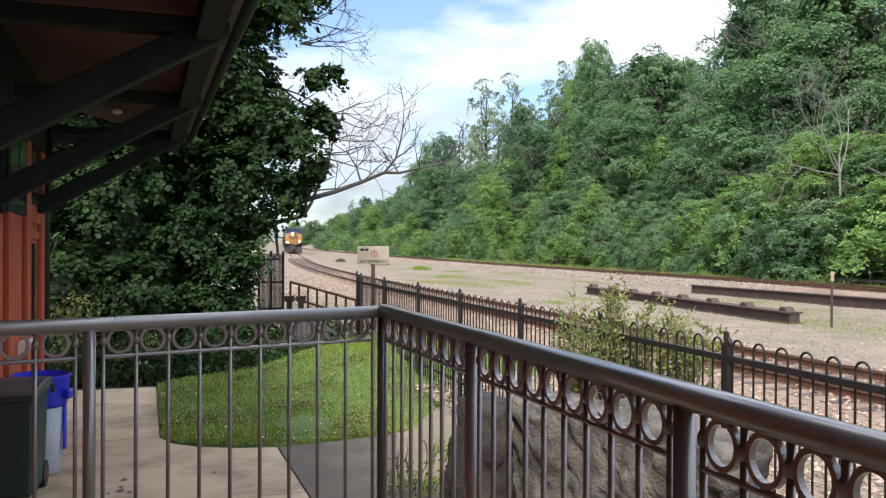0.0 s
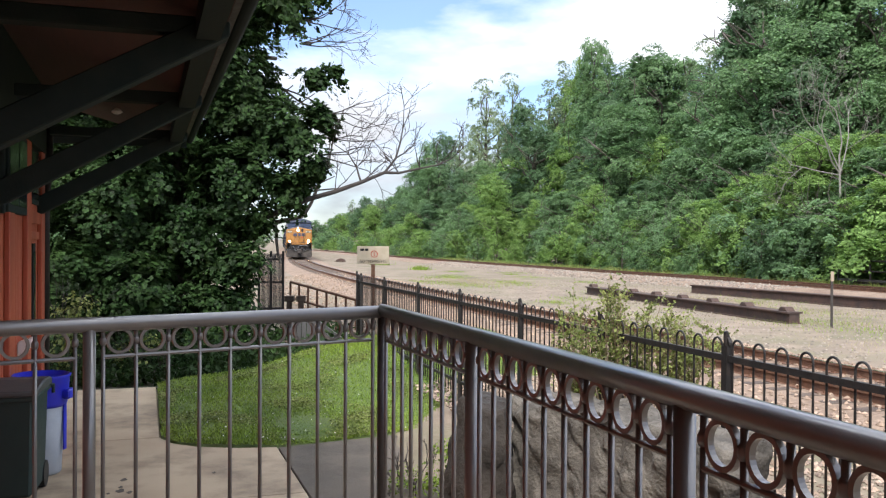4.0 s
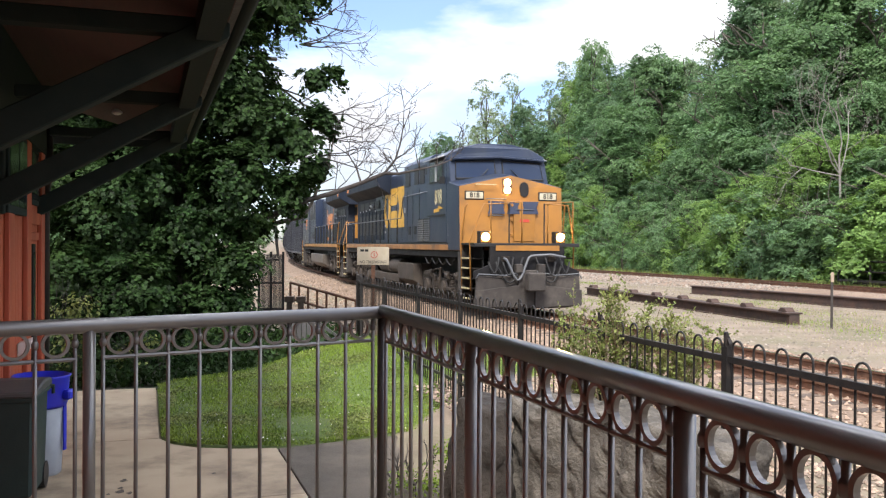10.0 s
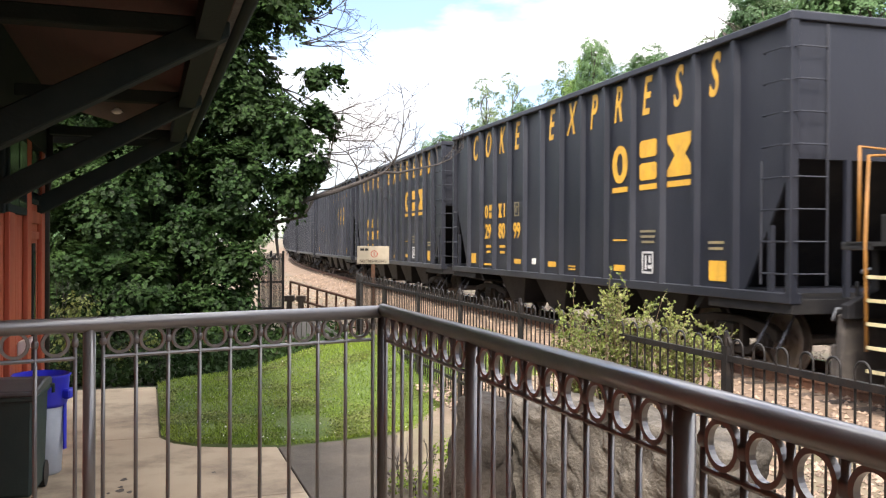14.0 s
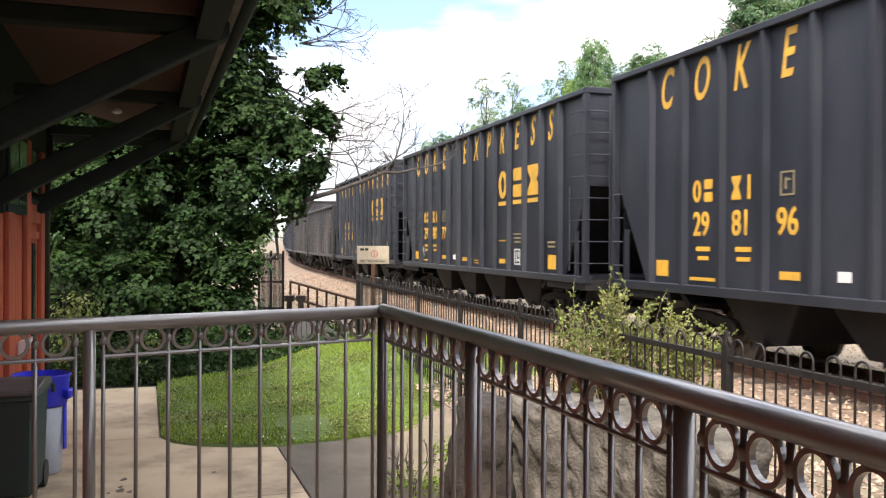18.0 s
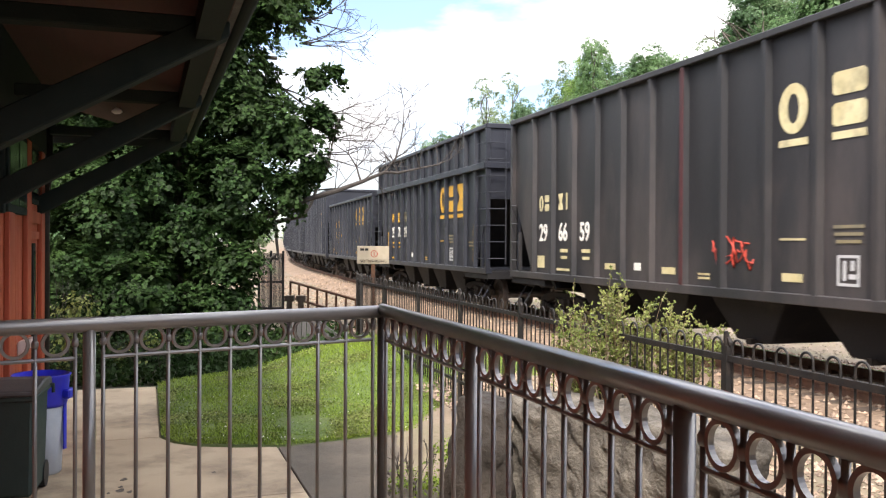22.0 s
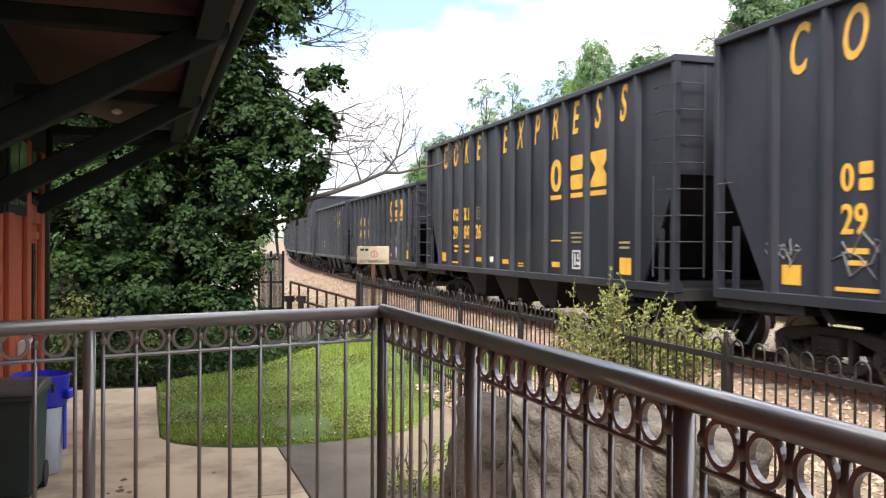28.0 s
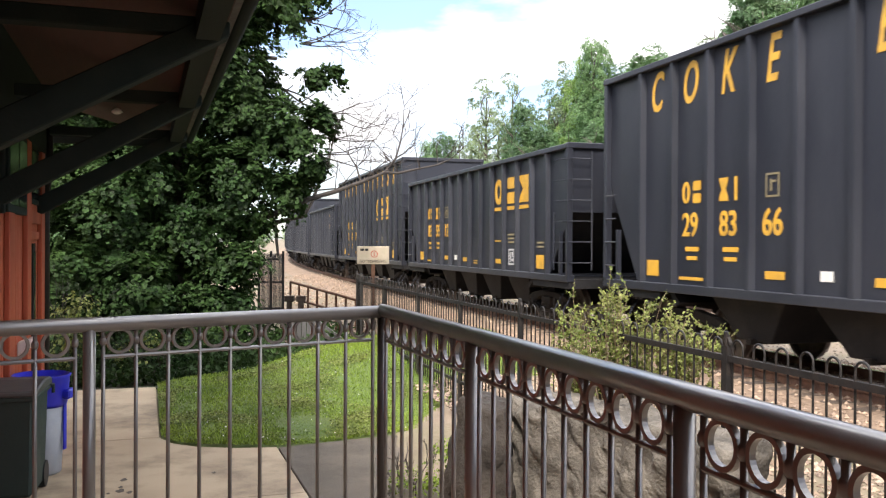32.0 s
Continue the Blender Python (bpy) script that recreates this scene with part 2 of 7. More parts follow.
# black chute paint, also used to colour in shade under frames and wagon ends
CHUTE = surf("black_paint_with_shade", (0.008, 0.008, 0.010), (0.014, 0.0135, 0.0145), 2, 0.65, 0, 0.2, 30, dirt=(0.028, 0.026, 0.024), dirt_scale=1.5, dirt_amt=0.6, spec=0.18)
DUSTY = surf("dusty_plough", (0.045, 0.038, 0.033), (0.028, 0.024, 0.022), 3, 0.85, 0, 0.3, 30, dirt=(0.1, 0.085, 0.072), dirt_scale=2, dirt_amt=0.6)
# lighter copy of the loco blue: grime plus sky reflection put into the colour
LOCOSHEEN = surf("grime_sheen_blue", (0.0382, 0.045, 0.0595), (0.0527, 0.0595, 0.0748), 0.9, 0.42, 0.0, 0.08, 40, dirt=(0.028, 0.033, 0.045), dirt_scale=0.8, dirt_amt=0.7, stretch=(1, 1, 0.4), spec=0.4)
RUSTRED = surf("dark_red_paint", (0.060, 0.012, 0.014), (0.045, 0.011, 0.012), 3, 0.6, 0, 0.1)
NUMBOARD = surf("lit_number_board", (0.52, 0.47, 0.34), (0.44, 0.40, 0.29), 4, 0.5, 0, 0.05)
DULLWHITE = surf("stencil_white", (0.5, 0.5, 0.5), (0.4, 0.4, 0.4), 4, 0.6, 0, 0.05)
DIMBAR = surf("dull_stencil", (0.25, 0.20, 0.10), (0.17, 0.15, 0.1), 4, 0.6, 0, 0.05)


# ---- mesh helpers ----
class Geo:
    """Collects faces for one mesh."""

    def __init__(self):
        self.v, self.f = [], []

    def add(self, vs, fs):
        k = len(self.v)
        self.v += [tuple(p) for p in vs]
        self.f += [tuple(i + k for i in f) for f in fs]
        return self

    def box(self, x0, y0, z0, x1, y1, z1):
        x0, x1, y0, y1, z0, z1 = min(x0, x1), max(x0, x1), min(y0, y1), max(y0, y1), min(z0, z1), max(z0, z1)
        vs = [(x, y, z) for z in (z0, z1) for y in (y0, y1) for x in (x0, x1)]
        return self.add(vs, [(0, 2, 3, 1), (4, 5, 7, 6), (0, 1, 5, 4), (2, 6, 7, 3), (0, 4, 6, 2), (1, 3, 7, 5)])

    def tube(self, pts, r, n=8, r2=None, cap=True):
        pts = [Vector(p) for p in pts]
        rs = [r + ((r2 if r2 is not None else r) - r) * i / max(1, len(pts) - 1) for i in range(len(pts))]
        vs, fs = [], []
        side = None
        for i, p in enumerate(pts):
            d = (pts[min(i + 1, len(pts) - 1)] - pts[max(i - 1, 0)]).normalized()
            if side is None:
                side = d.cross(Vector((0.0, 0.0, 1.0) if abs(d.z) < 0.9 else (1.0, 0.0, 0.0))).normalized()
            side = (side - d * side.dot(d)).normalized()
            up = d.cross(side)
            vs += [p + (side * math.cos(a) + up * math.sin(a)) * rs[i] for a in (2 * math.pi * j / n for j in range(n))]
        for i in range(len(pts) - 1):
            fs += [(i * n + j, i * n + (j + 1) % n, (i + 1) * n + (j + 1) % n, (i + 1) * n + j) for j in range(n)]
        if cap:
            fs += [tuple(range(n))[::-1], tuple((len(pts) - 1) * n + j for j in range(n))]
        return self.add(vs, fs)

    def ring(self, c, ax, r, w, n=20, depth=None):
        """Flat ring of square section: centre, axis, outer radius, width."""
        ax = Vector(ax).normalized()
        a = ax.cross(Vector((0, 0, 1)) if abs(ax.z) < 0.9 else Vector((1, 0, 0))).normalized()
        b = ax.cross(a)
        h = (depth or w) / 2
        vs, fs = [], []
        for j in range(n):
            t = 2 * math.pi * j / n
            d = a * math.cos(t) + b * math.sin(t)
            vs += [Vector(c) + d * rr + ax * k for rr, k in ((r, -h), (r, h), (r - w, h), (r - w, -h))]
        for j in range(n):
            k, m = 4 * j, 4 * ((j + 1) % n)
            fs += [(k + i, m + i, m + (i + 1) % 4, k + (i + 1) % 4) for i in range(4)]
        return self.add(vs, fs)

    def prism(self, poly, axis, a, b):
        """A flat outline swept from a to b along an axis; the outline lies in the other two, in order."""
        def at(p, k):
            return {"x": (k, p[0], p[1]), "y": (p[0], k, p[1]), "z": (p[0], p[1], k)}[axis]
        n = len(poly)
        vs = [at(p, a) for p in poly] + [at(p, b) for p in poly]
        fs = [tuple(range(n)), tuple(range(2 * n - 1, n - 1, -1))] + [(i, i + n, (i + 1) % n + n, (i + 1) % n) for i in range(n)]
        return self.add(vs, fs)

    def lathe(self, prof, n=20, c=(0, 0, 0)):
        vs, fs = [], []
        for r, z in prof:
            vs += [(c[0] + r * math.cos(2 * math.pi * j / n), c[1] + r * math.sin(2 * math.pi * j / n), c[2] + z) for j in range(n)]
        for i in range(len(prof) - 1):
            fs += [(i * n + j, i * n + (j + 1) % n, (i + 1) * n + (j + 1) % n, (i + 1) * n + j) for j in range(n)]
        fs += [tuple(range(n))[::-1], tuple((len(prof) - 1) * n + j for j in range(n))]
        return self.add(vs, fs)

    def mesh(self, name, mat, smooth=False, bevel=0.0, fix=True):
        me = bpy.data.meshes.new(name)
        me.from_pydata(self.v, [], self.f)
        if fix or bevel:
            bm = bmesh.new()
            bm.from_mesh(me)
            if bevel:
                bmesh.ops.remove_doubles(bm, verts=bm.verts, dist=1e-5)
                bmesh.ops.bevel(bm, geom=[e for e in bm.edges if len(e.link_faces) == 2 and e.calc_face_angle(0) > 0.5], offset=bevel, segments=1, affect="EDGES", clamp_overlap=True)
            bmesh.ops.recalc_face_normals(bm, faces=bm.faces)
            bm.to_mesh(me)
            bm.free()
        if smooth:
            me.polygons.foreach_set("use_smooth", [True] * len(me.polygons))
        me.materials.append(mat)
        return me


def part(name, geo, mat, parent, label="", smooth=False, bevel=0.0, m=None):
    """One mesh object under a thing or a part; geo is a Geo or a mesh."""
    me = geo if isinstance(geo, bpy.types.Mesh) else geo.mesh(name, mat, smooth, bevel)
    ob = new(name, me)
    ob.parent = parent
    if m is not None:
        ob.matrix_basis = m
    return tagged(ob, label)


def thing(name, label, category, m=None, group="", kind=""):
    ob = new(name)
    ob.empty_display_size = 0.3
    if m is not None:
        ob.matrix_basis = m
    return tagged(ob, label, category, group, kind)


def solid(name, geo, mat, label, category="", kind="", group="", smooth=False, bevel=0.0, m=None):
    me = geo if isinstance(geo, bpy.types.Mesh) else geo.mesh(name, mat, smooth, bevel)
    ob = new(name, me)
    if m is not None:
        ob.matrix_basis = m
    return tagged(ob, label, category, group, kind)


_glyphs = {}


def text_mesh(body, mat, size=1.0, shear=0.0, depth=0.004, width=1.0, bold=0.0):
    """Lettering as a thin mesh in the x-y plane, centred, its height about size."""
    key = (body, mat.name, size, shear, width, bold)
    if key in _glyphs:
        return _glyphs[key]
    cu = bpy.data.curves.new("lettering", "FONT")
    cu.body, cu.size, cu.shear, cu.extrude, cu.offset = body, size * 1.42, shear, depth, bold
    cu.align_x, cu.align_y, cu.resolution_u = "CENTER", "CENTER", 4
    ob = new("lettering", cu)
    bpy.context.view_layer.update()
    me = bpy.data.meshes.new_from_object(ob.evaluated_get(bpy.context.evaluated_depsgraph_get()))
    me.transform(Matrix.Diagonal((width, 1, 1, 1)))
    bpy.data.objects.remove(ob)
    bpy.data.curves.remove(cu)
    me.materials.clear()
    me.materials.append(mat)
    _glyphs[key] = me
    return me


def np_mesh(name, verts, faces, mat, smooth=False):
    me = bpy.data.meshes.new(name)
    me.from_pydata(verts.reshape(-1, 3).tolist(), [], faces.tolist())
    if smooth:
        me.polygons.foreach_set("use_smooth", [True] * len(me.polygons))
    me.materials.append(mat)
    return me


def leaf_mesh(name, rng, pos, outward, size, mat, lobed=False, droop=0.3):
    """Many small folded leaves at pos, facing roughly outward and up."""
    n = len(pos)
    nor = outward * 1.0 + rng.normal(0, 0.42, (n, 3)) + np.array([0, 0, 0.45])
    nor /= np.linalg.norm(nor, axis=1)[:, None] + 1e-9
    ax = np.cross(nor, rng.normal(0, 1, (n, 3)))
    ax[:, 2] -= droop
    ax -= nor * (ax * nor).sum(1)[:, None]
    ax /= np.linalg.norm(ax, axis=1)[:, None] + 1e-9
    sd = np.cross(nor, ax)
    s = (size * rng.uniform(0.65, 1.35, n))[:, None]
    if lobed:
        out = [(-0.5, 0, 0), (-0.28, 0.30, 0.05), (-0.05, 0.5, 0.06), (0.08, 0.22, 0.03), (0.5, 0, -0.06), (0.08, -0.22, 0.03), (-0.05, -0.5, 0.06), (-0.28, -0.30, 0.05)]
        fc = [(0, 1, 2, 3), (0, 3, 4, 5), (0, 5, 6, 7)]
    else:
        out = [(-0.5, 0, 0), (0.0, 0.36, 0.08), (0.5, 0, -0.05), (0.0, -0.36, 0.08)]
        fc = [(0, 1, 2, 3)]
    vs = np.stack([pos + s * (ax * a + sd * b + nor * c) for a, b, c in out], 1)
    k = len(out)
    faces = np.concatenate([np.array(f)[None, :] + (np.arange(n) * k)[:, None] for f in fc])
    return np_mesh(name, vs, faces, mat)


# ---- plan ----
def track_x(y):
    """The near track's centre line."""
    u = max(0.0, min(y, 112.0) - 17.0)
    return 9.59 - 0.3103 * y + 0.000762 * u * u + max(0.0, y - 112.0) * 0.128


_ys = np.arange(-420.0, 900.0, 0.5)
_xs = np.array([track_x(y) for y in _ys])
_arc = np.concatenate([[0.0], np.cumsum(np.hypot(np.diff(_xs), np.diff(_ys)))])
_arc -= np.interp(0.0, _ys, _arc)


def on_track(s):
    """Place on the centre line at s metres back from the camera's abreast."""
    y = float(np.interp(s, _arc, _ys))
    return Vector((track_x(y), y, 0.0))


def far_off(s):
    """The far track's distance from the near one, closing in beyond the bend."""
    return float(np.interp(s, [0, 45, 72, 135, 260, 420], [20.4, 20.3, 18.6, 14.0, 6.0, 4.5]))


def beside(s, off):
    """A place off metres to the far side of the near track (negative: the platform side)."""
    off += (far_off(s) - 20.0) * max(0.0, min(1.0, (off - 3) / 17))
    p, q = on_track(s - 0.5), on_track(s + 0.5)
    d = (q - p).normalized()
    return on_track(s) + Vector((d.y, -d.x, 0)) * off


def rail_off(x, y):
    return (x - track_x(y)) * 0.955


def smooth01(a, b, x):
    t = max(0.0, min(1.0, (x - a) / (b - a)))
    return t * t * (3 - 2 * t)


def ground_z(x, y):
    d = rail_off(x, y)
    if d > 10 and y > 0:
        d += 20.0 - far_off(y)
    z = -0.32 - 0.06 * smooth01(2, 6, d)
    z += -0.33 * smooth01(-5.0, -6.0, d)
    z += 14.0 * smooth01(27, 75, d) + 6 * smooth01(90, 260, d)
    z += 0.05 * noise.noise((x * 0.25, y * 0.25, 0)) * smooth01(2.5, 6, abs(d))
    if y < 10.5 and d < -6:
        z = min(z, -0.66)
    return z

# ---- ground ----
def build_ground():
    gx = np.concatenate([-np.geomspace(2500, 30, 14), np.arange(-28, 60, 1.6), np.geomspace(62, 2500, 16)])
    gy = np.concatenate([-np.geomspace(800, 14, 8), np.arange(-12, 70, 1.6), np.arange(72, 200, 6), np.geomspace(206, 3500, 12)])
    v = np.array([[x, y, ground_z(x, y)] for y in gy for x in gx])
    nx = len(gx)
    f = np.array([[j * nx + i, j * nx + i + 1, (j + 1) * nx + i + 1, (j + 1) * nx + i] for j in range(len(gy) - 1) for i in range(nx - 1)])
    solid("ground", np_mesh("ground", v, f, DIRT, True), DIRT, "dusty tan gravel ground with patches of grass", "ground", "structure")


build_ground()


def strip(name, s0, s1, step, prof, off, mat, label, category):
    """A profile (across, up) swept along the track."""
    vs, fs, n = [], [], len(prof)
    ss = np.arange(s0, s1 + step, step)
    for s in ss:
        for a, z in prof:
            p = beside(s, off + a)
            vs.append((p.x, p.y, z))
    for i in range(len(ss) - 1):
        fs += [(i * n + j, i * n + j + 1, (i + 1) * n + j + 1, (i + 1) * n + j) for j in range(n - 1)]
    return solid(name, np_mesh(name, np.array(vs), np.array(fs), mat), mat, label, category, "structure")


BED = [(-3.3, -0.42), (-1.9, -0.2), (-1.3, -0.15), (1.3, -0.15), (1.9, -0.2), (3.3, -0.42)]
strip("ballast_bed", -60, 420, 3, BED, 0, BALLAST, "tan crushed stone ballast under the near track", "ballast")
FAR = 20.0
strip("ballast_bed", -60, 420, 3, [(a * 1.15, z) for a, z in BED], FAR, BALLAST, "tan crushed stone ballast under the far track", "ballast")

RAILPROF = [(-0.07, -0.17), (-0.07, -0.155), (-0.012, -0.135), (-0.012, -0.045), (-0.036, -0.035), (-0.036, -0.004),
            (0.036, -0.004), (0.036, -0.035), (0.012, -0.045), (0.012, -0.135), (0.07, -0.155), (0.07, -0.17)]


def railway(off, s0, s1, name, label, near=False):
    tr = thing(name, label, "railway track", kind="structure")
    for side in (-0.7525, 0.7525):
        vs, fs, n = [], [], len(RAILPROF)
        tv, tf = [], []
        ss = np.arange(s0, s1 + 1, 2.0)
        for s in ss:
            for a, z in RAILPROF:
                p = beside(s, off + side + a)
                vs.append((p.x, p.y, z))
            for a in (-0.03, 0.03):
                p = beside(s, off + side + a)
                tv.append((p.x, p.y, 0.0))
        for i in range(len(ss) - 1):
            fs += [(i * n + j, i * n + (j + 1) % n, (i + 1) * n + (j + 1) % n, (i + 1) * n + j) for j in range(n)]
            tf += [(2 * i, 2 * i + 1, 2 * i + 3, 2 * i + 2)]
        r = part("rail", np_mesh("rail", np.array(vs), np.array(fs), RUST), RUST, tr, "rusty steel rail")
        part("running_surface", np_mesh("running_surface", np.array(tv), np.array(tf), RAILTOP), RAILTOP, r, "polished rail head")
    tie = Geo().box(-1.3, -0.115, -0.32, 1.3, 0.115, -0.14).mesh("tie", TIE, bevel=0.012)
    plate = Geo()
    for sx in (-0.7525, 0.7525):
        plate.box(sx - 0.17, -0.09, -0.142, sx + 0.17, 0.09, -0.128)
        for dx in (-0.1, 0.1):
            plate.box(sx + dx - 0.02, -0.06, -0.13, sx + dx + 0.02, -0.03, -0.10)
    plate = plate.mesh("tie_plate", RUST)
    s = -6.0
    while s < (118 if near else 90):
        p, q = beside(s, off), beside(s + 0.4, off)
        o = part("tie", tie, TIE, tr)
        o.matrix_basis = Matrix.Translation(p) @ Matrix.Rotation(math.atan2(q.y - p.y, q.x - p.x) - math.pi / 2 + random.uniform(-0.015, 0.015), 4, "Z")
        if near and s < 60:
            t = part("tie_plate", plate, RUST, o)
        s += 0.53 if near else 0.8
    return tr


railway(0, -60, 420, "near_track", "near railway track with rusty rails on timber ties", True)
railway(FAR, -60, 420, "far_track", "far railway track with rusty brown rails", False)


def stones(name, n, area, size, mat, label, seed):
    """Loose angular stones, too many to count."""
    rng = np.random.default_rng(seed)
    base = np.array([[1, 0, 0], [-1, 0, 0], [0, 1, 0], [0, -1, 0], [0, 0, 0.8], [0, 0, -0.8]], float)
    fc = np.array([[0, 2, 4], [2, 1, 4], [1, 3, 4], [3, 0, 4], [2, 0, 5], [1, 2, 5], [3, 1, 5], [0, 3, 5]])
    pos = np.array([area(rng) for _ in range(n)])
    sc = size * rng.uniform(0.5, 1.3, (n, 1, 1)) * rng.uniform(0.6, 1.2, (n, 6, 3))
    an = rng.uniform(0, 6.28, n)
    c, s_ = np.cos(an), np.sin(an)
    v = base[None] * sc
    v = np.stack([v[..., 0] * c[:, None] - v[..., 1] * s_[:, None], v[..., 0] * s_[:, None] + v[..., 1] * c[:, None], v[..., 2]], -1) + pos[:, None]
    f = (fc[None] + (np.arange(n) * 6)[:, None, None]).reshape(-1, 3)
    solid(name, np_mesh(name, v, f, mat), mat, label, "stones", "stuff")


def bed_height(a):
    return float(np.interp(abs(a), [0, 1.3, 1.9, 3.3, 5.0], [-0.15, -0.15, -0.2, -0.4, -0.36]))


def near_bed(rng):
    s, a = 2 + 58 * rng.random() ** 1.7, rng.uniform(-5.2, 2.6)
    p = beside(s, a)
    return p.x, p.y, (max(bed_height(a), ground_z(p.x, p.y)) if a < -2 else bed_height(a)) + 0.006


def far_bed(rng):
    s, a = 38 + 60 * rng.random(), rng.uniform(-4.5, 3)
    p = beside(s, FAR + a)
    return p.x, p.y, bed_height(a / 1.15) + 0.01


stones("ballast_stones", 15000, near_bed, 0.042, STONE, "loose tan crushed stones of the near ballast", 3)
def fence_side(rng):
    p = beside(rng.uniform(1, 17), rng.uniform(-5.6, -1.7))
    return p.x, p.y, max(bed_height(rail_off(p.x, p.y)), ground_z(p.x, p.y)) + 0.008


stones("ballast_stones", 13000, fence_side, 0.030, STONE_PALE, "loose pale crushed stones beside the fence", 6)
stones("ballast_stones", 9000, far_bed, 0.07, STONE_GREY, "loose pale crushed stones along the far track", 4)

# lower yard: slabs in the building's own directions
A_DIR, B_DIR = Vector((-0.3190, 0.9478, 0)), Vector((0.9478, 0.3190, 0))
YARD = -0.6


def yard(u, w):
    """u metres along the station wall from abreast of the camera, w metres out from it."""
    return Vector((-1.44, 0, 0)) + A_DIR * u + B_DIR * w


def slab(pts, mat, label, name="paving_slab", top=YARD):
    g = Geo()
    n = len(pts)
    g.add([(p.x, p.y, top) for p in pts] + [(p.x, p.y, top - 0.12) for p in pts],
          [tuple(range(n)), tuple(range(2 * n - 1, n - 1, -1))] + [(i, i + n, (i + 1) % n + n, (i + 1) % n) for i in range(n)])
    return g.mesh(name, mat, bevel=0.008)


walk_ob = thing("pavement", "worn tan concrete walk beside the station", "pavement", kind="structure")
J = 0.006
for u0, u1 in ((-3.6, -0.4), (-0.4, 2.4), (2.4, 5.2), (5.2, 8.1)):
    part("paving_slab", slab([yard(u0 + J, 0.05), yard(u0 + J, 2.86 - J), yard(u1 - J, 2.86 - J), yard(u1 - J, 0.05)], CONCRETE, ""), CONCRETE, walk_ob)
part("paving_slab", slab([yard(8.1 + J, 0.05), yard(8.1 + J, 2.86 - J), yard(10.1, 2.86 - J), yard(10.2, 2.4), yard(10.4, 1.96), yard(10.65, 1.7), yard(11.05 - J, 1.54), yard(11.05 - J, 0.05)], CONCRETE, ""), CONCRETE, walk_ob)
part("paving_slab", slab([yard(11.05 + J, 0.05), yard(11.05 + J, 1.54), yard(15.1, 1.54), yard(15.1, 0.05)], CONCRETE, ""), CONCRETE, walk_ob)
for x, y, r in ((-3.24, 9.0, 0.05), (-3.17, 8.72, 0.035), (-3.13, 8.6, 0.06), (-3.02, 8.55, 0.04), (-3.21, 8.5, 0.025), (-2.4, 9.3, 0.03)):
    r *= 0.65
    ring = [(x + r * math.cos(a) * (1 + 0.3 * math.sin(3 * a + x * 9)), y + 1.5 * r * math.sin(a) * (1 + 0.25 * math.cos(2 * a + y))) for a in np.linspace(0, 6.283, 15)[:-1]]
    part("oil_stain", Geo().prism(ring, "z", YARD + 0.001, YARD + 0.003), ASPHALT, walk_ob, "dark oily stain")
pav = thing("pavement", "dark weathered paving beside the lawn", "pavement", kind="structure")
for w0, w1, e0, e1 in ((2.86, 4.4, 10.1, 10.38), (4.4, 6.0, 10.38, 10.3)):
    part("paving_slab", slab([yard(2.0, w0 + 0.012), yard(2.0, w1 - 0.004), yard(e1, w1 - 0.004), yard(e0, w0 + 0.012)], ASPHALT, "", top=YARD - 0.006), ASPHALT, pav)


# lawn bank
def lawn_edge(w):
    return float(np.interp(w, [1.56, 1.72, 1.98, 2.4, 2.86, 4.4, 8], [11.1, 10.68, 10.44, 10.24, 10.14, 10.42, 10.3]))


def lawn_far(w):
    return float(np.interp(w, [1.5, 5.0, 8], [15.1, 15.7, 16.2]))


def lawn_z(u, w, x, y):
    rise = float(np.interp(w, [1.5, 3.2, 4.1, 4.9, 8], [0.0, 0.17, 0.39, 0.56, 0.65]))
    f = (u - lawn_edge(w)) / (lawn_far(w) - lawn_edge(w))
    return YARD + 0.015 + 0.03 * smooth01(0, 0.08, f) + rise * smooth01(0.0, 1.05, f) - (rise + 0.25) * smooth01(1.02, 1.3, f) + 0.03 * noise.noise((x * 0.8, y * 0.8, 1))


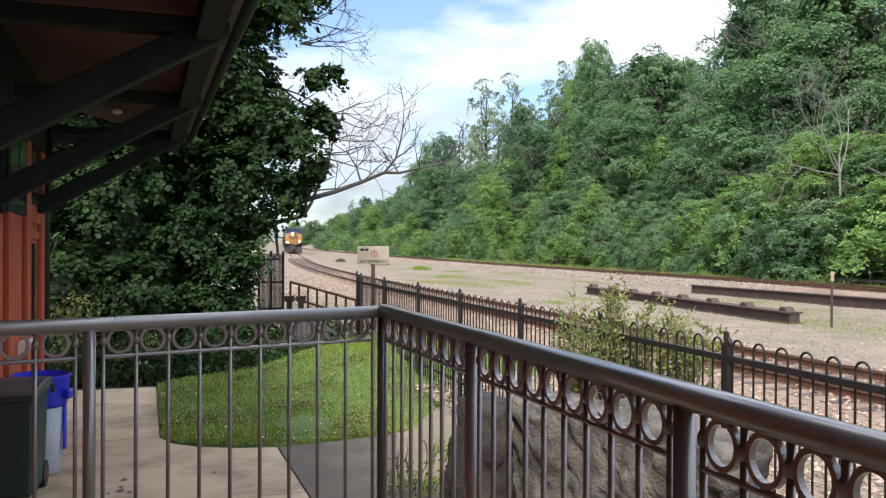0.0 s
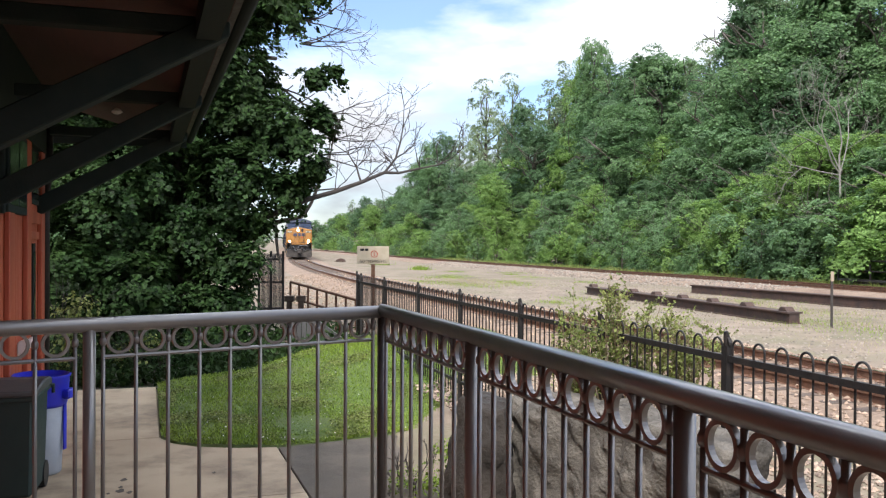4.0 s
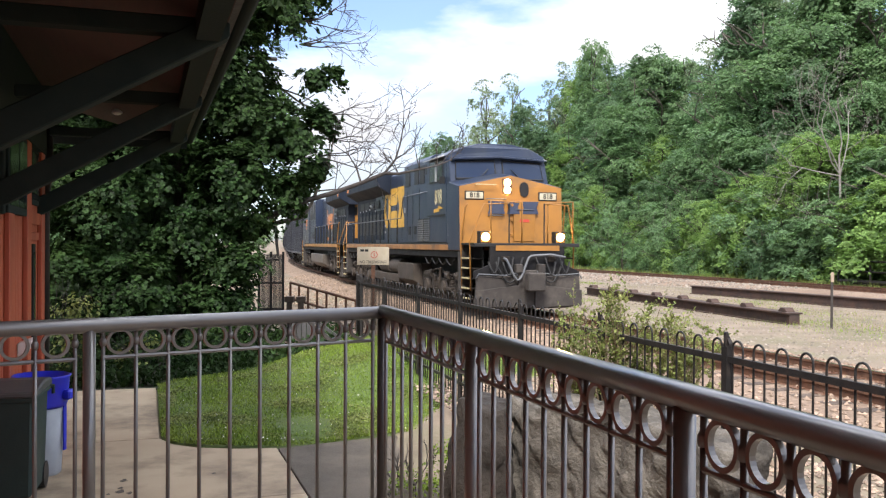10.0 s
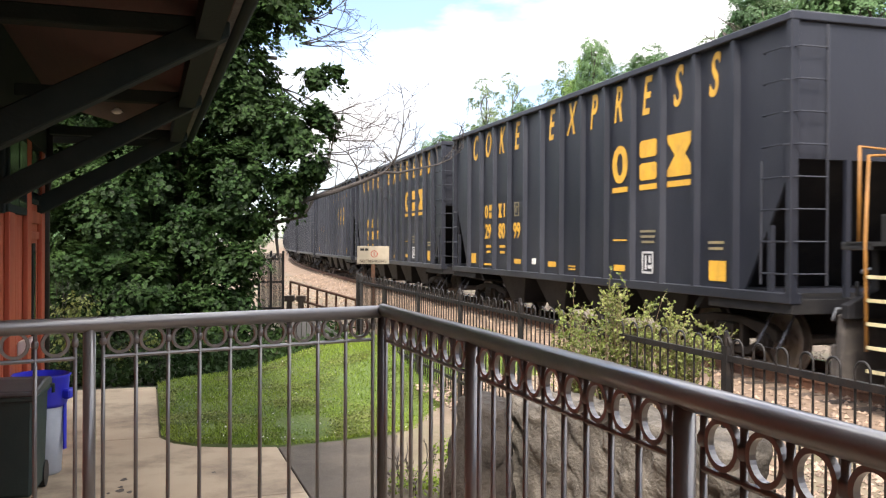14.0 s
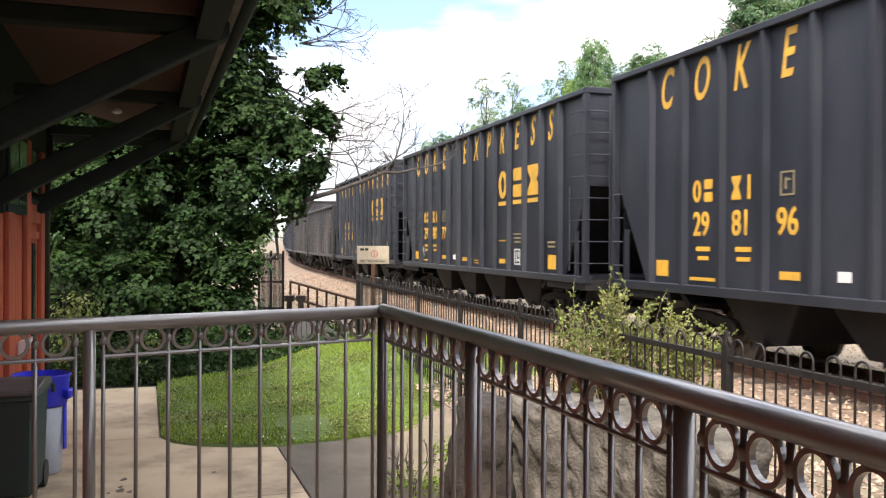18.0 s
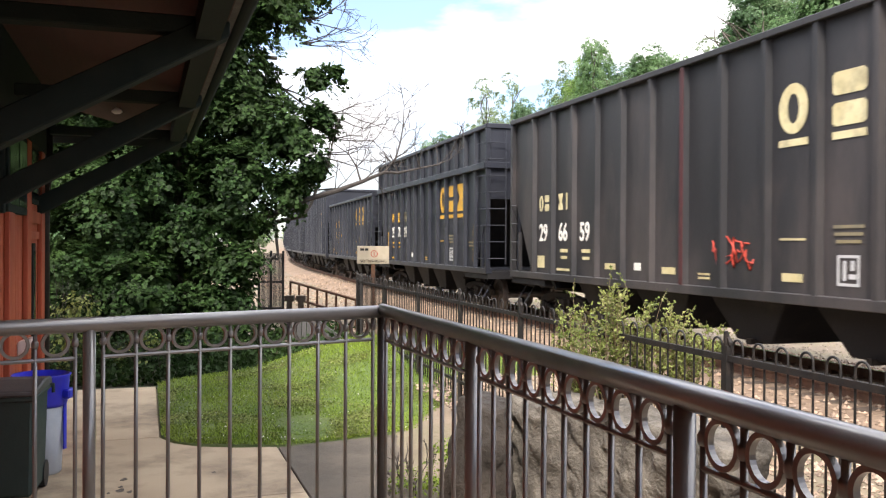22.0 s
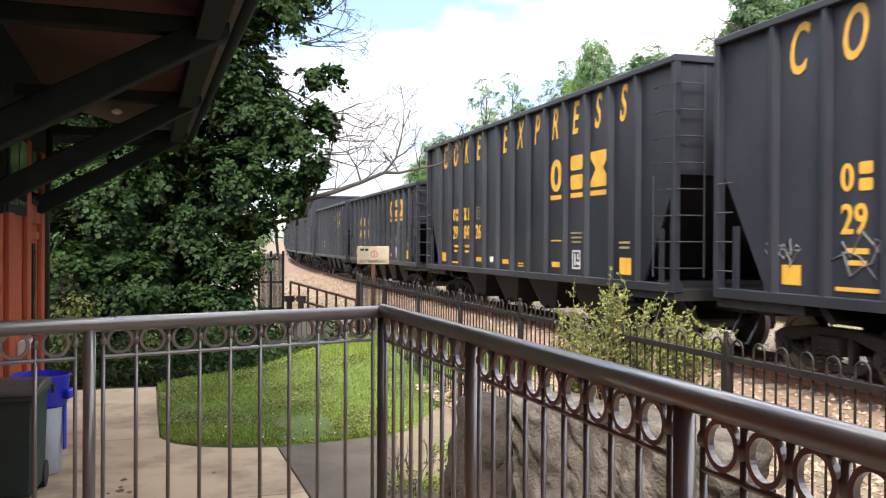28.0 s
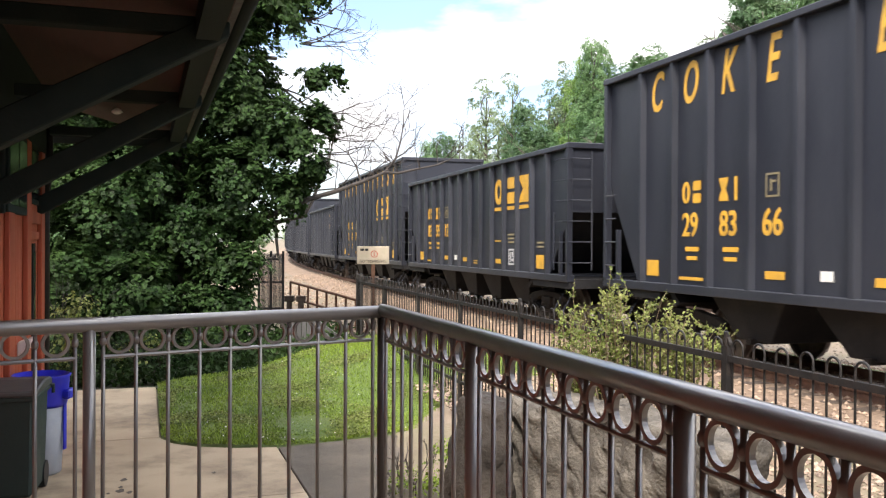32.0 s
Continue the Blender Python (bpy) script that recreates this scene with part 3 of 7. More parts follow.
def build_lawn():
    n = 34
    v = []
    for b in np.linspace(0, 1, n):
        w = 1.56 + b * 6.4
        for q in np.linspace(0, 1.5, n):
            u = lawn_edge(w) + (lawn_far(w) - lawn_edge(w)) * q
            p = yard(u, w)
            v.append((p.x, p.y, lawn_z(u, w, p.x, p.y) if q > 0 and b > 0 else YARD - 0.03))
    f = [[j * n + i, (j + 1) * n + i, (j + 1) * n + i + 1, j * n + i + 1] for j in range(n - 1) for i in range(n - 1)]
    solid("lawn", np_mesh("lawn", np.array(v), np.array(f), LAWN, True), LAWN, "sloping green lawn bank beside the paving", "lawn", "structure")
    rng = np.random.default_rng(8)
    n = 72000
    vs = np.zeros((n, 3, 3))
    for i in range(n):
        w = 1.57 + 6.2 * rng.random()
        u = lawn_edge(w) + (lawn_far(w) - lawn_edge(w)) * 1.03 * rng.random() ** 1.1
        p = yard(u, w)
        z = lawn_z(u, w, p.x, p.y)
        thick = noise.noise((p.x * 0.7, p.y * 0.7, 5))
        h = rng.uniform(0.015, 0.04) * (1 + 0.4 * (thick > 0.25)) * (1.0 + 1.3 * smooth01(3.5, 5.0, w) * smooth01(14, 15.5, u))
        if noise.noise((p.x * 0.9, p.y * 0.9, 9)) > 0.40 or (w < 2.2 and rng.random() < 0.5):
            h *= 0.3
        an = rng.uniform(0, 6.28)
        dx, dy = 0.008 * math.cos(an), 0.008 * math.sin(an)
        vs[i] = (p.x - dx, p.y - dy, z - 0.01), (p.x + dx, p.y + dy, z - 0.01), (p.x + rng.normal(0, 0.025), p.y + rng.normal(0, 0.025), z + h)
    solid("grass", np_mesh("grass", vs, np.arange(3 * n).reshape(-1, 3), GRASS), GRASS, "short mown green grass blades", "grass", "stuff")
    n = 16000
    pos = []
    while len(pos) < n:
        w = 1.57 + 6.0 * rng.random()
        u = lawn_edge(w) + (lawn_far(w) - lawn_edge(w)) * rng.random()
        p = yard(u, w)
        if noise.noise((p.x * 1.3, p.y * 1.3, 3)) > 0.05 + 0.3 * rng.random():
            pos.append((p.x, p.y, lawn_z(u, w, p.x, p.y) + rng.uniform(0.015, 0.05)))
    solid("clover", leaf_mesh("clover", rng, np.array(pos), rng.normal(0, 0.25, (n, 3)) + np.array([0, 0, 0.6]), 0.032, WEED), WEED, "clover and low weeds in the lawn", "clover", "stuff")
    pos = []
    for _ in range(260):
        w = 1.7 + 5.6 * rng.random()
        u = lawn_edge(w) + (lawn_far(w) - lawn_edge(w)) * rng.random() ** 1.5
        p = yard(u, w)
        pos.append((p.x, p.y, lawn_z(u, w, p.x, p.y) + rng.uniform(0.04, 0.06)))
    solid("clover_flowers", leaf_mesh("clover_flowers", rng, np.array(pos), rng.normal(0, 0.3, (260, 3)), 0.022, WHITE), WHITE, "tiny white clover flowers in the lawn", "flowers", "stuff")
    # soil with the maple's shade put into its colour, and low growth
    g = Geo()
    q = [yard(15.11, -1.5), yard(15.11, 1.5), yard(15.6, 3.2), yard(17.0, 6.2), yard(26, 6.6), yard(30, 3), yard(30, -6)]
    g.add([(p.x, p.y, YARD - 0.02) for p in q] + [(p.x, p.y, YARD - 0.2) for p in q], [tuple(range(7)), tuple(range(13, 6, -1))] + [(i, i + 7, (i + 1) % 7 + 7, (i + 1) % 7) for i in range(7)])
    solid("shaded_soil", g, SHADE_SOIL, "soil under the maple, coloured dark for the tree's shade", "soil", "structure")
    n = 15000
    pos = np.zeros((n, 3))
    for i in range(n):
        u, w = 15.35 + 7 * rng.random() ** 1.6, rng.uniform(-1.5, 6.0)
        p = yard(u, w)
        lump = 0.55 + 0.6 * noise.noise((p.x * 1.1, p.y * 1.1, 2))
        pos[i] = p.x, p.y, YARD + rng.random() * (0.2 + max(0.1, lump) * (1.1 if w < 3.2 else 0.55) * smooth01(15.2, 16.2, u))
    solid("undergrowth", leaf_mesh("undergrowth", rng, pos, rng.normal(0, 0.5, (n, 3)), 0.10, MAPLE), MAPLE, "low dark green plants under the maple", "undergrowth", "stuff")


build_lawn()


# ---- balcony railing ----
P0 = Vector((-0.2525, 3.714, 0))
L_DIR = Vector((-0.8285, -0.56, 0)).normalized()
R_DIR = Vector((0.861, -2.542, 0)).normalized()
TOPZ = 1.541


def railing(start, d, length, posts, pitch, label, top=TOPZ, gap=0.046, bow=0.0):
    ob = thing("railing", label, "railing", kind="", group="balcony railings")
    e = start + d * length
    part("top_rail", Geo().tube([start + Vector((0, 0, top)), e + Vector((0, 0, top))], 0.0265, 18), IRON, ob, "smooth round handrail worn by use", smooth=True)
    part("lower_rail", Geo().tube([start + Vector((0, 0, 0.58)), e + Vector((0, 0, 0.58))], 0.016, 8), IRON, ob)
    spans, last = [], 0.048
    for k in posts:
        part("post", Geo().tube([start + d * k + Vector((0, 0, 0.475)), start + d * k + Vector((0, 0, top - 0.01))], 0.021, 16), IRON, ob, smooth=True)
        if k - 0.05 > last + 0.1:
            spans.append((last, k - 0.046))
        last = k + gap
    if length > last + 0.2:
        spans.append((last, length))
    for a, b in spans:
        p, q = start + d * a, start + d * b
        part("ring_bar", Geo().tube([p + Vector((0, 0, 1.42)), q + Vector((0, 0, 1.42))], 0.0075, 8), IRON, ob)
        n = max(1, round((b - a) / pitch))
        w = (b - a) / n
        spots = [w * n * (t + bow * t * (1 - t)) for t in (i / n for i in range(n + 1))]
        for i in range(n + 1):
            c = p + d * spots[i]
            pk = part("picket", Geo().tube([c + Vector((0, 0, 0.58)), c + Vector((0, 0, 1.525))], 0.0075, 8), IRON, ob, smooth=True)
            part("collar", Geo().lathe([(0.0085, -0.014), (0.0125, -0.006), (0.0125, 0.006), (0.0085, 0.014)], 8, tuple(c + Vector((0, 0, 1.474)))), IRON, pk, smooth=True)
            if i < n:
                m = p + d * ((spots[i] + spots[i + 1]) / 2)
                part("ring", Geo().ring(m + Vector((0, 0, 1.474)), d.cross(Vector((0, 0, 1))), 0.0465, 0.0105, 28, 0.013), IRON, ob)
    return ob


railing(P0, L_DIR, 3.2, [0.0, 1.17, 2.34], 0.118, "dark bronze iron railing with rings under its round handrail", 1.534, 0.046, 0.07)
railing(P0, R_DIR, 5.0, [0.0, 1.075, 2.19, 3.31, 4.43], 0.118, "long dark bronze iron railing with rings and slender pickets", TOPZ, 0.06)
deck = Geo()
_c = [P0 + (L_DIR + R_DIR) * -0.12, P0 + L_DIR * 3.3, P0 + L_DIR * 3.3 + R_DIR * 7, P0 + R_DIR * 7 - L_DIR * 0.15]
deck.add([(p.x, p.y, 0.475) for p in _c] + [(p.x, p.y, 0.2) for p in _c], [(0, 1, 2, 3), (7, 6, 5, 4)] + [(i, i + 4, (i + 1) % 4 + 4, (i + 1) % 4) for i in range(4)])
solid("balcony_floor", deck, CONCRETE, "raised concrete platform behind the iron railing", "platform", "structure", bevel=0.01)


# ---- iron fence along the track ----
FENCE_W = 4.02


def fence_at(s):
    """A place on the fence line, s metres back."""
    return Vector((FENCE_W - 0.2964 * s, 0.9551 * s, 0))


def iron_fence():
    ob = thing("iron_fence", "black iron fence with hooped picket tops beside the track", "fence")
    n = 18
    w = 2.11 / n
    pts = [(0, 0, -0.25), (0, 0, 1.09)] + [(w / 2 - w / 2 * math.cos(a), 0, 1.09 + w / 2 * math.sin(a)) for a in np.linspace(0.3, math.pi - 0.3, 7)] + [(w, 0, 1.09), (w, 0, -0.25)]
    hoop = Geo().tube(pts, 0.0085, 6).mesh("hooped_picket", BLACK_IRON, smooth=True)
    # each post ends in a blade with one slanted shoulder
    post = Geo().box(-0.027, -0.027, -0.5, 0.027, 0.027, 1.10)
    post.prism([(-0.036, 1.10), (-0.036, 1.125), (0.015, 1.205), (0.027, 1.20), (0.027, 1.10)], "x", -0.012, 0.012)
    post.prism([(-0.036, 1.10), (-0.036, 1.125), (0.015, 1.205), (0.027, 1.20), (0.027, 1.10)], "y", -0.012, 0.012)
    post = post.mesh("fence_post", BLACK_IRON)
    rot = Matrix.Rotation(math.atan2(0.9551, -0.2964), 4, "Z")
    stations = [2.42, 4.53, 6.65, 8.60, 10.56, 12.74, 14.88, 17.2]
    for s, e in zip(stations, stations[1:]):
        m = Matrix.Translation(fence_at(s)) @ rot
        g = e - s
        part("fence_post", post, BLACK_IRON, ob, m=m)
        part("fence_rail", Geo().box(0, -0.018, 0.987, g, 0.018, 1.032), BLACK_IRON, ob, m=m)
        part("fence_rail", Geo().box(0, -0.018, -0.1, g, 0.018, -0.06), BLACK_IRON, ob, m=m)
        k = round(g / (2 * w))
        for i in range(k):
            part("hooped_picket", hoop, BLACK_IRON, ob, m=m @ Matrix.Translation(((i + 0.5) * g / k - w / 2, 0, 0)))
    s = stations[-1]
    m = Matrix.Translation(fence_at(s)) @ rot
    part("fence_post", post, BLACK_IRON, ob, m=m)
    part("fence_rail", Geo().box(0, -0.018, 0.987, 2.05, 0.018, 1.032), BLACK_IRON, ob, m=m)
    for i in range(9):
        part("hooped_picket", hoop, BLACK_IRON, ob, m=m @ Matrix.Translation((w * (2 * i + 0.5), 0, 0)))
    # the short return at the far end
    turn = Matrix.Translation(fence_at(s + 2.07)) @ Matrix.Rotation(math.atan2(0.995, -0.16), 4, "Z")
    part("fence_post", post, BLACK_IRON, ob, m=turn)
    part("fence_rail", Geo().box(0, -0.02, 0.985, 1.4, 0.02, 1.035), BLACK_IRON, ob, m=turn)
    for i in range(0, 12, 2):
        part("hooped_picket", hoop, BLACK_IRON, ob, m=turn @ Matrix.Translation((w * (i + 0.3), 0, 0)))
    part("fence_post", post, BLACK_IRON, ob, m=turn @ Matrix.Translation((1.4, 0, 0)))


iron_fence()


# ---- old concrete wall below the fence ----
def rough_block(name, pts, z0, z1, mat, label, rough=0.05, seed=0, top=None):
    """A weathered mass: a rounded outline swept up and broken by noise."""
    bm = bmesh.new()
    g = Geo()
    n = len(pts)
    g.add([(x, y, z0) for x, y in pts] + [(x, y, z1) for x, y in top or pts], [tuple(range(n))[::-1], tuple(range(n, 2 * n))] + [(i, (i + 1) % n, (i + 1) % n + n, i + n) for i in range(n)])
    me = bpy.data.meshes.new(name)
    me.from_pydata(g.v, [], g.f)
    bm.from_mesh(me)
    bmesh.ops.triangulate(bm, faces=bm.faces)
    for _ in range(5):
        bmesh.ops.subdivide_edges(bm, edges=[e for e in bm.edges if e.calc_length() > 0.06], cuts=1)
        bmesh.ops.triangulate(bm, faces=bm.faces)
    for v in bm.verts:
        p = v.co
        k = noise.noise_vector(p * 2.3 + Vector((seed, 0, 0))) * rough * 1.2 + noise.noise_vector(p * 7 + Vector((seed, 3, 0))) * rough * 0.9 + noise.noise_vector(p * 19) * rough * 0.3
        v.co = p + k
    bmesh.ops.recalc_face_normals(bm, faces=bm.faces)
    bm.to_mesh(me)
    bm.free()
    me.polygons.foreach_set("use_smooth", [True] * len(me.polygons))
    me.materials.append(mat)
    return solid(name, me, mat, label, "wall")


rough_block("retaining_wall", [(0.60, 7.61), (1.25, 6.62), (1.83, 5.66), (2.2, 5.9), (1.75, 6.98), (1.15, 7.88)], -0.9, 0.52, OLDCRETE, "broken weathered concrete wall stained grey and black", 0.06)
# the buttress's shaded face is painted in with the dark stone colour
rough_block("stone_buttress", [(-0.16, 7.65), (0.1, 7.30), (0.62, 7.38), (0.7, 7.79), (0.2, 8.05)], -0.9, 0.46, DARKSTONE, "stone buttress at the wall's end, its shaded face put into the colour", 0.05, 5,
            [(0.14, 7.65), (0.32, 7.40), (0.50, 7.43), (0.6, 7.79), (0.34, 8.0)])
rough_block("earth_bank", [(1.2, 7.97), (1.8, 7.07), (2.6, 5.91), (3.3, 4.65), (3.9, 2.69), (5.2, 0.45), (6.2, 0.9), (4.2, 5.37), (2.9, 8.59)], -0.9, -0.35, BALLAST, "stony earth bank beneath the fence", 0.05, seed=9)


# ---- plants ----
def blob_leaves(name, rng, blobs, n, size, mat, lobed=False, shell=0.35, flat=0.85):
    b = np.array(blobs, float)
    wgt = b[:, 3] ** 2
    idx = rng.choice(len(b), n, p=wgt / wgt.sum())
    d = rng.normal(0, 1, (n, 3))
    d /= np.linalg.norm(d, axis=1)[:, None]
    r = b[idx, 3] * (1 - shell * rng.random(n) ** 2.2)
    lump = np.array([noise.noise((x * 2.6 + i, y * 2.6, z * 2.6)) for (x, y, z), i in zip(d, idx)])
    r = r * (1 + 0.28 * lump)
    pos = b[idx, :3] + d * r[:, None] * np.array([1, 1, flat])
    keep = np.array([noise.noise((p[0] * 1.1, p[1] * 1.1, p[2] * 1.1 + 7)) > -0.33 for p in pos])
    return leaf_mesh(name, rng, pos[keep], d[keep], size, mat, lobed)


def spray_leaves(name, rng, blobs, sprays, per, rad, size, mat, lobed=False, core=0, core_size=0.4, flat=0.9):
    """Foliage in drooping layered sprays round the blobs, with coarse shaded leaves inside."""
    b = np.array(blobs, float)
    wgt = b[:, 3] ** 2
    idx = rng.choice(len(b), sprays, p=wgt / wgt.sum())
    d = rng.normal(0, 1, (sprays, 3)) + np.array([0, 0, 0.25])
    d /= np.linalg.norm(d, axis=1)[:, None]
    cen = b[idx, :3] + d * (b[idx, 3] * rng.uniform(0.68, 1.08, sprays))[:, None] * np.array([1, 1, flat])
    nor = d * 0.75 + np.array([0, 0, 0.6]) + rng.normal(0, 0.15, (sprays, 3))
    nor /= np.linalg.norm(nor, axis=1)[:, None]
    e1 = np.cross(nor, rng.normal(0, 1, (sprays, 3)))
    e1 /= np.linalg.norm(e1, axis=1)[:, None]
    e2 = np.cross(nor, e1)
    R_ = rad * rng.uniform(0.55, 1.35, sprays)
    k = np.repeat(np.arange(sprays), per)
    an, rho = rng.uniform(0, 6.283, len(k)), np.sqrt(rng.random(len(k)))
    rho = rho * (0.72 + 0.28 * np.cos(an * 5 + k))
    pos = cen[k] + e1[k] * (np.cos(an) * rho * R_[k])[:, None] + e2[k] * (np.sin(an) * rho * R_[k] * 0.75)[:, None]
    pos += nor[k] * (rng.normal(0, 0.10, len(k)) * R_[k])[:, None]
    pos[:, 2] -= 0.35 * R_[k] * rho ** 2
    out = nor[k] + 0.3 * d[k]
    me = leaf_mesh(name, rng, pos, out, size, mat, lobed)
    if core:
        i = rng.choice(len(b), core, p=wgt / wgt.sum())
        q = rng.normal(0, 1, (core, 3))
        q /= np.linalg.norm(q, axis=1)[:, None]
        inner = leaf_mesh(name, rng, b[i, :3] + q * (b[i, 3] * rng.uniform(0.1, 0.55, core))[:, None], q, core_size, mat)
        bm = bmesh.new()
        bm.from_mesh(me)
        bm.from_mesh(inner)
        bm.to_mesh(me)
        bm.free()
        bpy.data.meshes.remove(inner)
    return me


def limb(g, p, d, length, r, depth, rng, spread=0.7, up=0.15):
    """A bent tapering branch with forks."""
    pts, q, e = [p], p, d.normalized()
    k = 4
    for _ in range(k):
        e = (e + Vector(rng.normal(0, 0.16, 3)) + Vector((0, 0, up * 0.3))).normalized()
        q = q + e * (length / k)
        pts.append(q)
    g.tube(pts, r, 6 if r > 0.02 else 4, r * 0.55, cap=depth == 0)
    if depth:
        for i in range(rng.integers(2, 4)):
            a = pts[rng.integers(2, 5)]
            nd = (e + Vector(rng.normal(0, spread, 3)) + Vector((0, 0, up))).normalized()
            limb(g, a, nd, length * rng.uniform(0.5, 0.75), max(r * 0.5, 0.006) if r > 0.015 else r * 0.7, depth - 1, rng, spread, up)


def make_tree(height, radius, mat, seed, leaves, size, name="tree", label="", base=0.16, category="tree"):
    rng = np.random.default_rng(seed)
    ob = thing(name, label, category, group="hillside trees")
    g = Geo()
    g.tube([(0, 0, -1.5), (0.1, 0, height * 0.3), (0.0, 0.15, height * 0.62), (0.1, 0.1, height * 0.85)], 0.02 * height, 8, 0.004 * height)
    for i in range(7):
        a = rng.uniform(0, 6.28)
        limb(g, Vector((0, 0, height * rng.uniform(0.3, 0.7))), Vector((math.cos(a), math.sin(a), 0.8)), radius * 0.8, 0.006 * height, 1, rng)
    part("trunk", g, BARK, ob)
    blobs = [(0, 0, height * (0.5 + base / 2), radius * 0.55)]
    n = 15
    for i in range(n):
        t = (i + 0.5) / n
        z = height * (base + (0.93 - base) * t)
        rr = radius * math.sin(math.pi * min(1, 0.22 + 0.76 * t)) ** 0.8
        a = i * 2.4 + rng.uniform(-0.6, 0.6)
        k = rng.uniform(0.45, 0.8)
        blobs.append((rr * k * math.cos(a), rr * k * math.sin(a), z, radius * rng.uniform(0.26, 0.46)))
    part("crown", spray_leaves("crown", rng, blobs, leaves // 60, 60, radius * 0.19, size, mat, core=leaves // 10, core_size=size * 1.7), mat, ob)
    return ob


SKYLINE = [(560, 398), (600, 396), (625, 346), (700, 345), (725, 290), (770, 228), (815, 222), (845, 195), (900, 175), (950, 140), (1000, 122), (1050, 105), (1085, 120),
           (1120, 92), (1190, 85), (1240, 50), (1300, 28), (1330, -10), (1450, -40), (1530, -20), (1560, 50), (1700, -40), (2000, -60)]


def where(px, off):
    """The place in the bearing px of the wood's edge, off metres beyond the near track."""
    r = (px - 784) / 1566
    lo, hi = 5.0, 1500.0
    for _ in range(60):
        y = (lo + hi) / 2
        lo, hi = (y, hi) if (track_x(y) + (off + far_off(y) - 20) / 0.955) / y > r else (lo, y)
    return r * lo, lo


def hillside():
    kinds = [make_tree(18, 5.2, LEAF_A, 1, 30000, 0.195, label="tall leafy green tree on the wooded bank"),
             make_tree(18, 4.6, LEAF_C, 2, 30000, 0.195, label="tall dark green tree on the wooded bank"),
             make_tree(18, 4.2, LEAF_D, 3, 7200, 0.19, label="tall airy grey-green tree on the wooded bank"),
             make_tree(18, 5.6, LEAF_A, 4, 30000, 0.20, label="broad leafy green tree on the wooded bank"),
             make_tree(18, 5.0, LEAF_B, 5, 28000, 0.19, label="light green tree on the wooded bank")]
    bush = [make_tree(5, 2.6, LEAF_B, 6, 9500, 0.125, "bush", "bright green bush at the wood's edge", 0.02, "bush"),
            make_tree(5, 2.9, LEAF_A, 7, 9500, 0.125, "bush", "green bush at the wood's edge", 0.02, "bush"),
            make_tree(5, 2.5, LEAF_C, 8, 9500, 0.125, "bush", "dark green bush at the wood's edge", 0.02, "bush")]
    rng = np.random.default_rng(11)
    sx, sy = zip(*SKYLINE)
    used = set()

    def put(src, x, y, h, unit, wide=1.0):
        m = Matrix.Translation((x, y, ground_z(x, y) - 0.2)) @ Matrix.Rotation(rng.uniform(0, 6.28), 4, "Z")
        c = src
        if src in used:
            c = copy_thing(src, m)
        else:
            src.matrix_basis = m
            used.add(src)
        k = h / unit
        c.scale = (k * wide, k * wide, k)

    for off, step, lift, sel in ((46, 40, 1.0, (0, 1, 3, 2)), (37, 52, 0.8, (0, 3, 1, 4)), (31, 62, 0.5, (1, 0, 4, 3))):
        px = 575.0
        while px < 1800:
            x, y = where(px, off + rng.uniform(-2.5, 2.5))
            top = EYE + (432 - np.interp(px, sx, sy)) / 1566 * math.hypot(x, y)
            h = top * (lift * rng.uniform(0.72 if off < 46 else 0.93, 1.0)) - ground_z(x, y)
            src = kinds[2] if 820 < px < 900 and off == 46 else kinds[sel[rng.integers(0, 4)]]
            put(src, x, y, max(5.0, h), 18, rng.uniform(0.9, 1.35) * min(1.5, max(1.0, 14 / max(5.0, h))))
            px += step * rng.uniform(0.8, 1.25) * (1.0 if px > 800 else 0.55)
    for px, kind, py, wide in ((858, 2, 128, 0.8), (905, 2, 118, 0.7), (1000, 2, 100, 0.8), (1048, 0, 58, 0.62), (1030, 4, 90, 0.6), (1150, 1, 86, 1.0), (1340, 1, -30, 1.0), (1440, 3, -40, 1.1)):
        x, y = where(px, 44)
        put(kinds[kind], x, y, EYE + (432 - py) / 1566 * math.hypot(x, y) - ground_z(x, y), 18, wide)
    # bright young growth before the taller wood
    for px, py, wide in ((1330, 300, 0.9), (1295, 330, 0.8), (1385, 330, 0.8), (1425, 232, 0.6), (1548, 330, 0.9), (1050, 318, 0.6), (1035, 370, 0.8), (872, 300, 0.7), (735, 372, 0.8), (1120, 380, 0.8), (950, 345, 0.6)):
        x, y = where(px, 28)
        put(kinds[4], x, y, EYE + (432 - py) / 1566 * math.hypot(x, y) - ground_z(x, y), 18, wide * 1.9)
    px = 545.0
    while px < 1750:
        for off in (25.0 if px < 1440 else 26.6, 27.5):
            x, y = where(px + rng.uniform(-8, 8), off + rng.uniform(-0.8, 0.8))
            put(bush[rng.choice(3, p=(0.52, 0.40, 0.08))], x, y, rng.uniform(1.2, 4.5) if off < 26 else rng.uniform(2.5, 6.5), 5, rng.uniform(0.9, 1.4))
        px += 36 if px > 800 else (14 if px > 640 else 8)
    for k in range(16):
        y = rng.uniform(400, 460)
        put(kinds[rng.integers(0, 5)], y * (rng.uniform(495, 650) - 784) / 1566, y, rng.uniform(9, 14), 18, 1.5)
    # trees beyond the bend and behind the big maple
    for k in range(64):
        y = rng.uniform(190, 440)
        put(kinds[rng.integers(0, 5)], track_x(y) + rng.uniform(20, 60), y, rng.uniform(9, 14), 18, 1.3)
    for k in range(16):
        y = rng.uniform(150, 420)
        put(kinds[rng.integers(0, 5)], track_x(y) - rng.uniform(9, 30), y, rng.uniform(9, 14), 18, 1.2)
